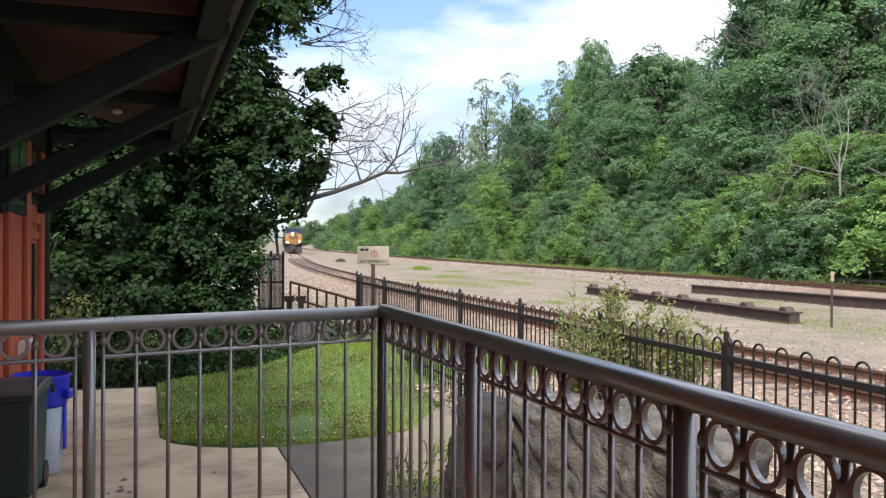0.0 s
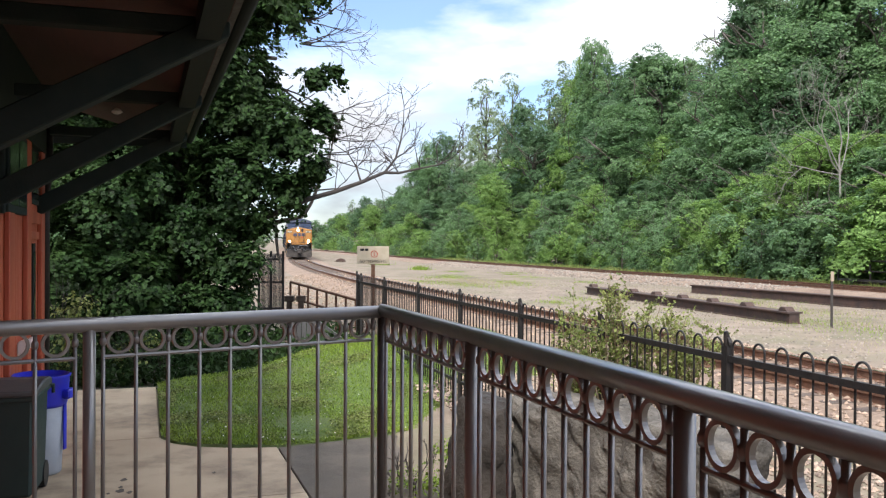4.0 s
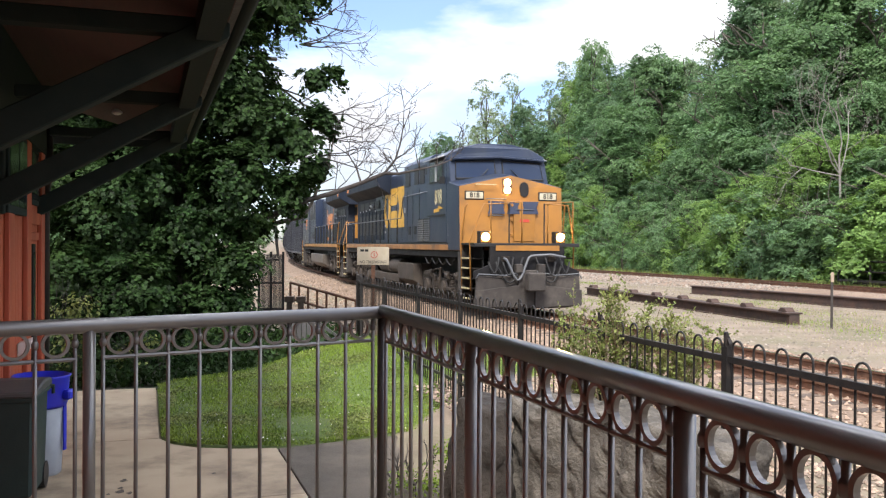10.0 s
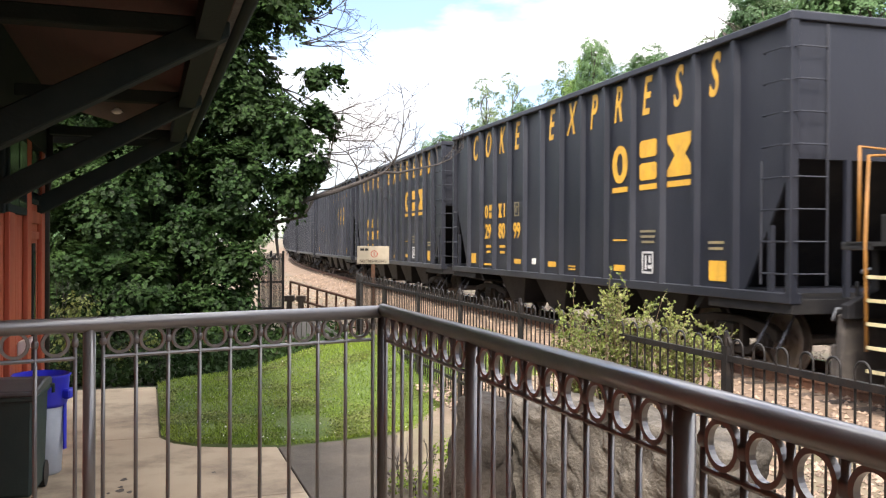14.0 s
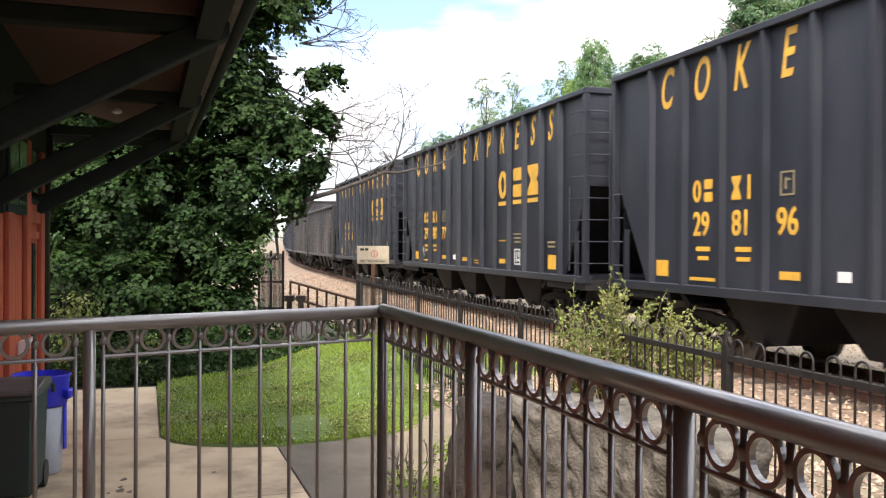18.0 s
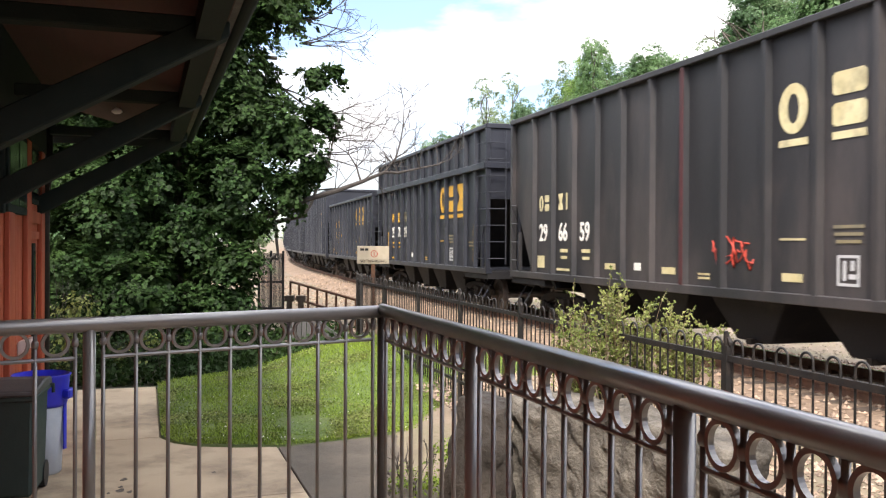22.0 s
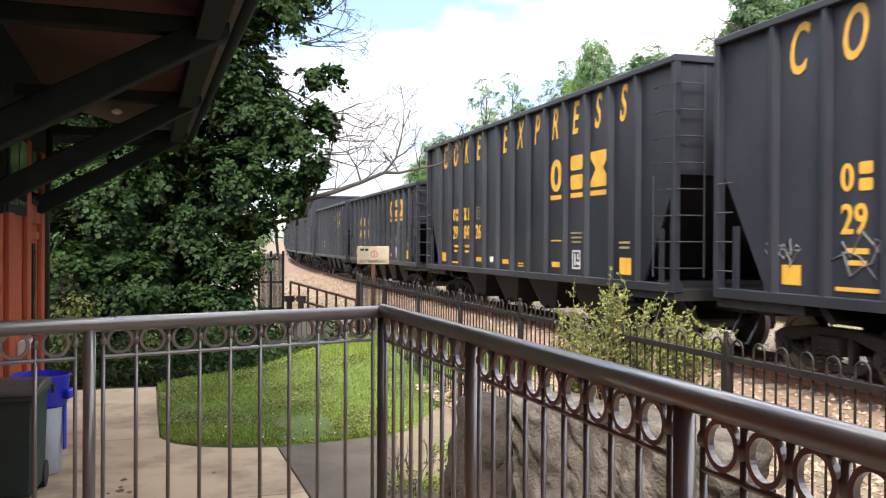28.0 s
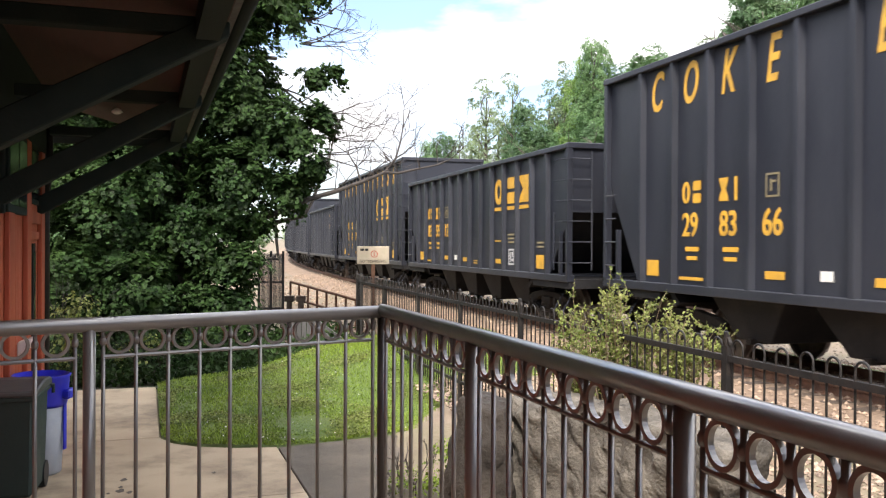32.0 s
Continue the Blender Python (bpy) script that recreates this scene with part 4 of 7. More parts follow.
    for k in range(18):
        y = rng.uniform(32, 90)
        put(kinds[rng.integers(0, 5)], track_x(y) - rng.uniform(13, 28), y, rng.uniform(8, 13), 18, 1.1)
    for k in range(14):
        x, y = rng.uniform(-16, -6.5), rng.uniform(25, 34)
        put(kinds[rng.integers(0, 2)], min(x, track_x(y) - 11.5), y, rng.uniform(5.5, 9), 18, 1.5)


hillside()


def maple():
    rng = np.random.default_rng(21)
    ob = thing("maple_tree", "large dark green maple with dense drooping foliage", "tree")
    g = Geo()
    g.tube([(-5.9, 19.87, -1.2), (-5.8, 19.78, 2), (-5.6, 19.69, 5), (-5.4, 19.6, 8.5)], 0.32, 10, 0.1)
    for a in range(9):
        limb(g, Vector((-5.7, 19.69, 2 + a * 0.6)), Vector((math.cos(a * 2.2), math.sin(a * 2.2), 0.5)), 2.6, 0.09, 2, rng)
    part("trunk", g, BARK, ob)
    blobs = [(-5.9, 19.9, 8.0, 2.3), (-4.6, 19.5, 7.2, 1.1), (-3.55, 19.2, 7.0, 0.75), (-2.95, 19.1, 7.25, 0.42), (-3.5, 19.2, 8.2, 0.7),
             (-5.2, 19.3, 5.6, 1.7), (-4.3, 19.2, 4.7, 1.15), (-3.3, 19.0, 4.1, 0.95), (-2.72, 18.9, 5.32, 0.42), (-2.3, 18.9, 5.5, 0.26), (-2.65, 18.9, 4.5, 0.45), (-2.75, 18.8, 3.35, 0.48),
             (-3.2, 18.8, 3.0, 0.6), (-4.4, 18.8, 3.2, 1.1), (-4.05, 18.6, 2.15, 0.45), (-4.45, 18.5, 1.35, 0.75), (-4.8, 18.3, 0.5, 0.8), (-5.0, 17.9, -0.25, 0.7), (-5.4, 18.6, 2.0, 1.1),
             (-6.9, 18.9, 4.9, 2.2), (-6.6, 18.6, 2.7, 1.7), (-8.5, 18.8, 3.4, 2.0), (-6.2, 18.1, 0.8, 1.3), (-7.8, 18.2, 0.9, 1.5), (-6.0, 17.4, -0.2, 0.8), (-7.2, 17.3, -0.2, 0.8), (-8.4, 17.5, -0.1, 1.0), (-7.2, 18.9, 6.9, 1.7), (-4.1, 18.4, 1.4, 0.42), (-4.2, 18.3, 0.6, 0.42), (-4.3, 18.1, -0.1, 0.45), (-4.6, 17.9, -0.4, 0.5), (-5.2, 19.6, 3.6, 1.0), (-5.0, 19.4, 2.6, 0.9)]
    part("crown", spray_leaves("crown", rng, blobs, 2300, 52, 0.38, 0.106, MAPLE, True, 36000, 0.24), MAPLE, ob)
    # leafless limb reaching out, forking into fine twigs
    g = Geo()
    pts = [Vector(p) for p in ((-4.2, 18.97, 2.2), (-2.9, 18.85, 2.75), (-2.3, 18.8, 2.92), (-1.75, 18.8, 3.12), (-1.25, 18.8, 3.33), (-0.95, 18.8, 3.32), (-0.5, 18.8, 3.42))]
    g.tube(pts, 0.062, 8, 0.022)
    fork = [Vector(p) for p in ((-1.25, 18.8, 3.33), (-1.02, 18.8, 3.62), (-0.92, 18.8, 3.95), (-0.86, 18.8, 4.3), (-0.84, 18.8, 4.72))]
    reach = [Vector(p) for p in ((-0.5, 18.8, 3.42), (-0.12, 18.8, 3.5), (0.15, 18.8, 3.62), (0.42, 18.8, 3.86))]
    stub = [Vector(p) for p in ((-1.75, 18.8, 3.12), (-1.85, 18.85, 3.45), (-2.02, 18.85, 3.72), (-2.35, 18.85, 3.95))]
    for line, r in ((fork, 0.03), (reach, 0.022), (stub, 0.027)):
        g.tube(line, r, 6, 0.007)
        for p in line[1:]:
            for _ in range(2):
                limb(g, p, Vector((rng.uniform(-0.5, 0.8), rng.uniform(-0.3, 0.3), rng.uniform(0.1, 1.0))), rng.uniform(0.25, 0.5), 0.010, 2, rng, 0.5, 0.08)
    for p in pts[2:]:
        for _ in range(2):
            limb(g, p, Vector((rng.uniform(-0.4, 0.8), rng.uniform(-0.3, 0.3), rng.uniform(0.2, 1.0))), rng.uniform(0.35, 0.7), 0.012, 2, rng, 0.5, 0.08)
    part("bare_limb", g, DEADWOOD, ob, "dead leafless grey limb")
    # dead twigs between the leafy tiers
    g = Geo()
    for x, z, n in ((-3.1, 6.1, 4), (-3.0, 6.6, 3), (-2.7, 4.1, 3), (-2.6, 4.6, 3), (-2.7, 3.7, 3)):
        for _ in range(n):
            limb(g, Vector((x, 19.0, z)), Vector((1, rng.uniform(-0.2, 0.2), rng.uniform(-0.3, 0.35))), rng.uniform(0.7, 1.25), 0.016, 3, rng, 0.5, 0.03)
    part("dead_twig", g, DEADWOOD, ob, "fine dead twigs")["kind"] = "stuff"


maple()


def dead_tree():
    rng = np.random.default_rng(17)
    x, y = where(1484, 26.5)
    z = EYE + (432 - 270) / 1566 * y
    ob = thing("dead_tree", "bleached leafless tree standing in the wood", "tree")
    g = Geo()
    g.tube([(x, y, ground_z(x, y) - 0.3), (x + 0.1, y, z * 0.6), (x, y, z)], 0.10, 8, 0.05)
    top = Vector((x, y, z))
    for d, ln in (((0.05, 0, 1), 3.6), ((-0.7, -0.1, 0.8), 3.4), ((0.35, 0.1, 1), 3.2), ((-0.4, -0.2, 0.9), 3.0), ((-0.9, 0, 0.35), 2.8)):
        limb(g, top + Vector((0, 0, rng.uniform(-1.2, 0))), Vector(d), ln, 0.04, 4, rng, 0.5, 0.14)
    part("trunk", g, PALE_WOOD, ob)


dead_tree()


def shrub(name, label, c, blobs, n, size, mat, seed, stems=14, height=0.8):
    rng = np.random.default_rng(seed)
    ob = thing(name, label, "shrub")
    g = Geo()
    for _ in range(stems):
        a = rng.uniform(0, 6.28)
        limb(g, Vector(c) + Vector(rng.normal(0, 0.12, 3)), Vector((math.cos(a) * 0.55, math.sin(a) * 0.55, 1)), height * rng.uniform(0.6, 1.1), 0.007, 2, rng, 0.5, 0.2)
    part("branchwork", g, DEADWOOD, ob)
    part("foliage", blob_leaves("foliage", rng, blobs, n, size, mat, shell=0.9), mat, ob)


def scrub_bush():
    rng = np.random.default_rng(31)
    ob = thing("scrub_bush", "straggly yellow-green bush growing over the wall", "shrub")
    g, pos, out = Geo(), [], []
    for k in range(110):
        x1 = rng.uniform(0.95, 2.5)
        x0 = 1.7 + (x1 - 1.7) * rng.uniform(0.45, 0.8)
        z1 = float(np.interp(x1, [0.95, 1.2, 1.5, 1.74, 2.0, 2.25, 2.4, 2.6], [1.0, 1.32, 1.46, 1.50, 1.28, 1.10, 1.18, 0.9])) * rng.uniform(0.62, 1.0)
        y0, y1 = 7.95 + rng.normal(0, 0.06), 7.9 + rng.normal(0, 0.16)
        bend = rng.normal(0, 0.07)
        stem = [Vector((x0 + (x1 - x0) * t + bend * math.sin(3 * t), y0 + (y1 - y0) * t, 0.2 + (z1 - 0.2) * t ** 0.85)) for t in np.linspace(0, 1, 7)]
        g.tube(stem, 0.006, 4, 0.002)
        for j in range(9):
            a = stem[rng.integers(2, 7)]
            e = Vector((rng.normal(0, 0.6), rng.normal(0, 0.6), 0.55)).normalized() * rng.uniform(0.06, 0.2)
            g.tube([a, a + e * 0.5 + Vector((0, 0, 0.01)), a + e], 0.0025, 3, 0.001)
            for t in np.linspace(0.15, 1, 9):
                pos.append(a + e * t + Vector(rng.normal(0, 0.008, 3)))
                out.append(rng.normal(0, 0.7, 3))
        for t in np.linspace(0.35, 1, 14):
            i = min(5, int(t * 6))
            pos.append(stem[i].lerp(stem[i + 1], t * 6 - i) + Vector(rng.normal(0, 0.014, 3)))
            out.append(rng.normal(0, 0.7, 3))
    part("branchwork", g, DRYTWIG, ob)
    part("foliage", leaf_mesh("foliage", rng, np.array(pos), np.array(out), 0.032, WEED), WEED, ob)


DRYTWIG = surf("dry_twigs", (0.22, 0.17, 0.10), (0.16, 0.12, 0.07), 9, 0.9, 0, 0.2, 40)
scrub_bush()
shrub("weed_clump", "small green weeds at the foot of the railing", (-0.35, 8.6, -0.6), [(-0.35, 8.6, -0.5, 0.2), (-0.1, 8.5, -0.45, 0.22), (0.05, 8.6, -0.2, 0.16)], 700, 0.035, GRASS, 33, 8, 0.3)


_a, _b = yard(15.9, 0.15), yard(15.6, 1.35)
shrub("sapling", "pale green sapling beside the station corner", (_a.x, _a.y, YARD), [(_a.x, _a.y, 0.1, 0.42), (_a.x + 0.1, _a.y, 0.65, 0.38), (_a.x - 0.1, _a.y, -0.3, 0.35)], 800, 0.075, WEED, 51, 8, 1.2)
shrub("sapling", "small pale green sapling at the walk's end", (_b.x, _b.y, YARD), [(_b.x, _b.y, -0.25, 0.28), (_b.x - 0.4, _b.y, -0.2, 0.3), (_b.x + 0.15, _b.y + 0.1, 0.1, 0.2)], 330, 0.07, WEED, 52, 7, 0.7)


def tufts(name, n, spots, size, mat, label, seed):
    """Loose grass in patches: (s, off, radius) each, along the near track."""
    rng = np.random.default_rng(seed)
    vs = np.zeros((n, 3, 3))
    for i in range(n):
        s, off, r = spots[rng.integers(0, len(spots))]
        p = beside(s + rng.normal(0, r * 1.8), off + rng.normal(0, r))
        z = bed_height(p_off) if (p_off := rail_off(p.x, p.y)) < 3.2 else ground_z(p.x, p.y)
        h, an = size * rng.uniform(0.4, 1.3), rng.uniform(0, 6.28)
        dx, dy = size * 0.10 * math.cos(an), size * 0.10 * math.sin(an)
        vs[i] = (p.x - dx, p.y - dy, z - 0.02), (p.x + dx, p.y + dy, z - 0.02), (p.x + rng.normal(0, size * 0.4), p.y + rng.normal(0, size * 0.4), z + h)
    solid(name, np_mesh(name, vs, np.arange(3 * n).reshape(-1, 3), mat), mat, label, "grass", "stuff")


_r = np.random.default_rng(5)
PATCHES = [(58, 6.5, 0.9), (46, 5.5, 0.7), (27, 10.5, 0.8), (24.5, 8.5, 0.6), (12, 5.5, 0.9), (16, 6.5, 1.2), (9, 6.0, 1.0)] + [(float(_r.uniform(8, 70)), float(_r.uniform(4, 15)), float(_r.uniform(0.3, 0.9))) for _ in range(26)]
tufts("rough_grass", 15000, PATCHES, 0.085, GRASS, "patchy rough grass between the tracks", 41)
tufts("grass_clump", 900, [(93, 8.9, 0.55), (93.5, 8.6, 0.4), (76, 9.7, 0.35)], 0.34, GRASS, "bright green grass clump beside the sign", 47)
DRYGRASS = surf("dry_grass", (0.30, 0.25, 0.14), (0.24, 0.21, 0.11), 2, 0.8, 0, 0, island=0.35, trans=0.2)
tufts("dry_grass", 20000, [(float(_r.uniform(6, 60)), float(_r.uniform(3.5, 15)), float(_r.uniform(0.8, 1.8))) for _ in range(30)], 0.07, DRYGRASS, "sparse dry grass on the gravel", 42)
tufts("verge_weeds", 9000, [(float(_r.uniform(36, 120)), FAR + float(_r.uniform(3.6, 4.6)), 0.8) for _ in range(60)], 0.4, WEED, "tall green weeds along the far track", 43)


def mid_ground(rng):
    s, off = 6 + 46 * rng.random() ** 1.3, rng.uniform(2.8, 16.5)
    p = beside(s, off)
    return p.x, p.y, ground_z(p.x, p.y) + 0.004


stones("gravel", 11000, mid_ground, 0.035, STONE_GREY, "scattered grey gravel between the tracks", 44)


# ---- station building ----
WALL_U = 12.85


def station():
    ob = thing("station_building", "red-brown boarded station with deep dark eaves", "building")
    rot = Matrix(((B_DIR.x, A_DIR.x, 0, -1.44), (B_DIR.y, A_DIR.y, 0, 0), (0, 0, 1, 0), (0, 0, 0, 1)))
    # local: x out from the wall, y along it, z up

    def pt(name, geo, mat, label="", par=None, **k):
        o = part(name, geo, mat, par or ob, label, **k)
        if par is None:
            o.matrix_basis = rot
        return o
    pt("wall", Geo().box(-6, -8, YARD - 0.1, -0.05, WALL_U, 3.9), TERRA, "red-brown painted timber wall")
    y = WALL_U - 0.1
    board = Geo().box(-0.052, 0, YARD, 0.0, 0.118, 3.6).mesh("board", TERRA, bevel=0.006)
    while y > 5:
        o = part("board", board, TERRA, ob)
        o.matrix_basis = rot @ Matrix.Translation((0, y - 0.12, 0))
        y -= 0.125
    for yy in (WALL_U, 11.35, 9.9):
        pt("pilaster", Geo().box(0.0, yy - 0.42, YARD, 0.06, yy - 0.06, 3.5), TERRA, bevel=0.01)
    pt("trim_panel", Geo().box(0.0, 11.3, 2.05, 0.045, 12.4, 2.2).box(0.0, 11.4, 1.85, 0.035, 12.35, 1.95), TERRA, bevel=0.006)
    pt("frieze", Geo().box(0.0, 4.0, 3.02, 0.075, WALL_U, 3.88), GREENWOOD, "dark green frieze board under the eaves")
    w = pt("window", Geo().box(0.0, 9.3, 2.12, 0.07, 10.78, 3.0), GREENWOOD, "wide dark green window frame", bevel=0.008)
    for y0 in (9.38, 10.08):
        part("pane", Geo().box(0.07, y0, 2.2, 0.076, y0 + 0.62, 2.94), DARKGLASS, w)
    w = pt("window", Geo().box(0.0, 11.5, 2.3, 0.03, 12.35, 3.0), GREENWOOD, "dark green window frame")
    part("pane", Geo().box(0.03, 11.58, 2.36, 0.036, 12.27, 2.96), DARKGLASS, w)
    w = pt("window", Geo().box(0.0, 11.75, -0.1, 0.03, 11.97, 1.8), GREENWOOD, "narrow dark window slot")
    part("pane", Geo().box(0.03, 11.78, 0.0, 0.036, 11.94, 1.7), DARKGLASS, w)
    pt("downspout", Geo().tube([(0.06, WALL_U + 0.02, YARD), (0.06, WALL_U + 0.02, 2.4), (0.10, WALL_U + 0.02, 2.9), (0.1, WALL_U + 0.02, 3.5)], 0.055, 10), BLACK_IRON, "dark metal downspout", smooth=True)
    # roof with overhang, underside boarded
    EAVE, RIDGE, END = 1.97, 4.35, 13.95
    pt("roof", Geo().prism([(EAVE, 3.46), (EAVE, 3.40), (0.0, 3.95), (-3, 5.9), (-3.0, 6.05), (0.0, 4.1)], "y", -7, END), SHINGLE, "dark shingled roof")
    pt("soffit", Geo().prism([(EAVE - 0.06, 3.40), (EAVE - 0.06, 3.37), (0.0, 3.90), (0.0, 3.94)], "y", -7, END - 0.02), SOFFIT, "dark boarded underside of the eaves")
    pt("gutter", Geo().tube([(EAVE + 0.05, -7, 3.42), (EAVE + 0.05, END, 3.42)], 0.05, 10), GREENWOOD, "dark gutter", smooth=True)
    pt("fascia", Geo().box(0.0, END - 0.06, 3.3, EAVE, END, 3.48), GREENWOOD, "dark green fascia board")
    pt("purlin", Geo().box(EAVE - 0.28, -7, 3.22, EAVE - 0.12, END - 0.1, 3.40), GREENWOOD, "dark green timber beam")
    for yb in (-0.5, 2.7, 5.95, 9.2, 12.5):
        b = pt("bracket", Geo().prism([(0.0, 2.16), (0.0, 2.42), (EAVE - 0.25, 3.36), (EAVE - 0.05, 3.36), (EAVE - 0.05, 3.26)], "y", yb - 0.09, yb + 0.09), GREENWOOD, "dark green timber bracket", bevel=0.01)
        pt("bracket_post", Geo().box(0.0, yb - 0.07, 2.1, 0.05, yb + 0.07, 3.85), GREENWOOD, bevel=0.01)
        pt("bracket_beam", Geo().box(0.14, yb - 0.08, 3.26, EAVE - 0.28, yb + 0.08, 3.38), GREENWOOD, bevel=0.01)
    pt("wall_plate", Geo().prism([(0.0, 0.50), (0.05, 0.50), (0.16, 0.66), (0.16, 0.74), (0.0, 0.68)], "y", 10.5, 10.72), WHITE, "small white plate at the wall's foot", bevel=0.01)
    for yl in (5.9, 9.0, 12.15):
        f = pt("eave_lamp", Geo().lathe([(0.02, 0.05), (0.05, 0.03), (0.075, 0.0), (0.05, -0.02), (0.02, -0.03)], 14, (1.0, yl, 3.56)), WHITE, "small white unlit eave lamp", smooth=True)


station()


# ---- bins ----
def wheelie_bin():
    ob = thing("wheeled_bin", "dark green wheeled rubbish bin with closed lid", "bin", Matrix.Translation((-4.13, 8.35, YARD)) @ Matrix.Rotation(0.25, 4, "Z"))
    g = Geo()
    a = [(-0.28, -0.30), (0.29, -0.30), (0.29, 0.34), (-0.28, 0.34)]
    b = [(-0.31, -0.34), (0.31, -0.34), (0.31, 0.40), (-0.31, 0.40)]
    g.add([(x, y, 0.06) for x, y in a] + [(x, y, 0.98) for x, y in b], [(3, 2, 1, 0), (4, 5, 6, 7)] + [(i, (i + 1) % 4, (i + 1) % 4 + 4, i + 4) for i in range(4)])
    part("body", g, BINGREEN, ob, bevel=0.03)
    part("rim", Geo().box(-0.33, -0.36, 0.95, 0.33, 0.42, 1.0), BINGREEN, ob, bevel=0.012)
    g = Geo().prism([(-0.37, 1.0), (-0.35, 1.05), (0.1, 1.10), (0.42, 1.08), (0.46, 1.0)], "x", -0.34, 0.34)
    part("lid", g, surf("lid_plastic", (0.05, 0.054, 0.052), (0.066, 0.068, 0.066), 5, 0.5, spec=0.3), ob, "worn dark grey lid", bevel=0.015)
    part("handle", Geo().tube([(0.28, 0.46, 1.0), (0.34, 0.5, 0.98), (0.34, 0.5, 0.9)], 0.018, 8).tube([(-0.3, 0.5, 0.97), (0.34, 0.5, 0.97)], 0.018, 8), BINGREEN, ob)
    for sx in (-0.27, 0.27):
        w = part("wheel", Geo().tube([(sx - 0.035, 0.34, 0.13), (sx + 0.035, 0.34, 0.13)], 0.13, 16), BLACKPAINT, ob, "black rubber wheel", smooth=False)


def round_bin():
    ob = thing("round_bin", "grey round bin with blue rim and lid ring", "bin", Matrix.Translation((-4.2, 9.25, YARD)) @ Matrix.Diagonal((0.84, 0.84, 1.01, 1)))
    part("body", Geo().lathe([(0.22, 0.0), (0.24, 0.02), (0.28, 0.72), (0.275, 0.72), (0.2, 0.1)], 24), BINGREY, ob, smooth=True)
    part("liner", Geo().lathe([(0.29, 0.70), (0.31, 0.74), (0.34, 1.0), (0.355, 1.02), (0.33, 1.03), (0.27, 0.8), (0.0, 0.78)], 24), BLUE, ob, "bright blue plastic top bin", smooth=True)
    part("grip", Geo().box(0.30, -0.1, 0.78, 0.40, 0.1, 0.88), BLUE, ob, bevel=0.02)
    part("strap", Geo().box(0.285, -0.02, 0.25, 0.30, 0.05, 0.75), BLUE, ob)


wheelie_bin()
round_bin()


# ---- lineside things ----
def at(px, py, z):
    """A place on the level z in the bearing px, at the drop py below the horizon."""
    y = (EYE - z) * 1566 / (py - 432)
    return Vector(((px - 784) / 1566 * y, y, z))


def no_trespass_sign():
    ob = thing("warning_sign", "cream no trespassing sign on a rusty post", "sign", Matrix.Translation((-1.80, 22.8, -0.35)))
    part("post", Geo().box(-0.05, 0.0, 0, 0.05, 0.06, 2.1), RUST, ob, "rusty brown post", bevel=0.01)
    b = part("board", Geo().box(-0.41, -0.02, 1.64, 0.41, 0.0, 2.10), CREAM, ob, bevel=0.006)
    turn = Matrix.Rotation(math.pi / 2, 4, "X")
    part("lettering", text_mesh("NO TRESPASSING", BLACKPAINT, 0.075, width=0.82), BLACKPAINT, b, "black lettering", m=Matrix.Translation((0.0, -0.024, 1.71)) @ turn)
    part("mark", Geo().box(-0.33, -0.026, 1.98, -0.23, -0.02, 2.04).box(-0.21, -0.026, 1.98, -0.12, -0.02, 2.04), BLACKPAINT, b)
    part("symbol", Geo().ring((0.03, -0.023, 1.90), (0, 1, 0), 0.09, 0.016, 20, 0.006).box(0.02, -0.026, 1.85, 0.04, -0.02, 1.95), REDPAINT, b, "red prohibition ring")


no_trespass_sign()


def beam(name, a, b, w, h, mat, label, category, extra=None):
    d = b - a
    ob = thing(name, label, category, Matrix.Translation(a) @ Matrix.Rotation(math.atan2(d.y, d.x), 4, "Z"))
    L = d.length
    part("flange", Geo().box(0, -w / 2, h - 0.05, L, w / 2, h), mat, ob, bevel=0.006)
    part("web", Geo().box(0.02, -w * 0.32, 0.05, L - 0.02, w * 0.32, h - 0.05), mat, ob)
    part("foot", Geo().box(0, -w / 2, -0.1, L, w / 2, 0.05), mat, ob)
    return ob, L


DARKRUST = surf("dark_rust", (0.035, 0.024, 0.02), (0.07, 0.04, 0.03), 5, 0.8, 0.1, 0.4, 40, dirt=(0.09, 0.05, 0.035), dirt_scale=2, dirt_amt=0.5)
o, L = beam("steel_girder", at(1408, 572, -0.4), at(1045, 520, -0.4), 0.5, 0.36, DARKRUST, "rusty dark steel girder lying on the gravel", "girder")
for i in range(8):
    part("clamp", Geo().prism([(-0.22, 0.36), (0.22, 0.36), (0.16, 0.42), (0.1, 0.48), (-0.1, 0.48), (-0.16, 0.42)], "y", -0.14, 0.14), DARKRUST, o, m=Matrix.Translation((0.4 + i * (L - 0.8) / 7, 0, 0)), bevel=0.01)
o, L = beam("steel_girder", at(1700, 556, -0.4), at(1228, 517, -0.4), 0.4, 0.40, DARKRUST, "long dark steel girder lying by the far track", "girder")

ob = thing("marker_post", "grey marker post with a small cream plate", "post", Matrix.Translation(at(1473, 580, -0.4)))
part("post", Geo().box(-0.03, -0.02, -0.1, 0.03, 0.02, 1.45), DEADWOOD, ob, bevel=0.005)
part("plate", Geo().box(-0.045, -0.03, 1.28, 0.045, -0.02, 1.54), surf("tan_plate", (0.34, 0.27, 0.19), (0.28, 0.22, 0.16), 6, 0.7), ob, "small weathered cream plate", bevel=0.004)


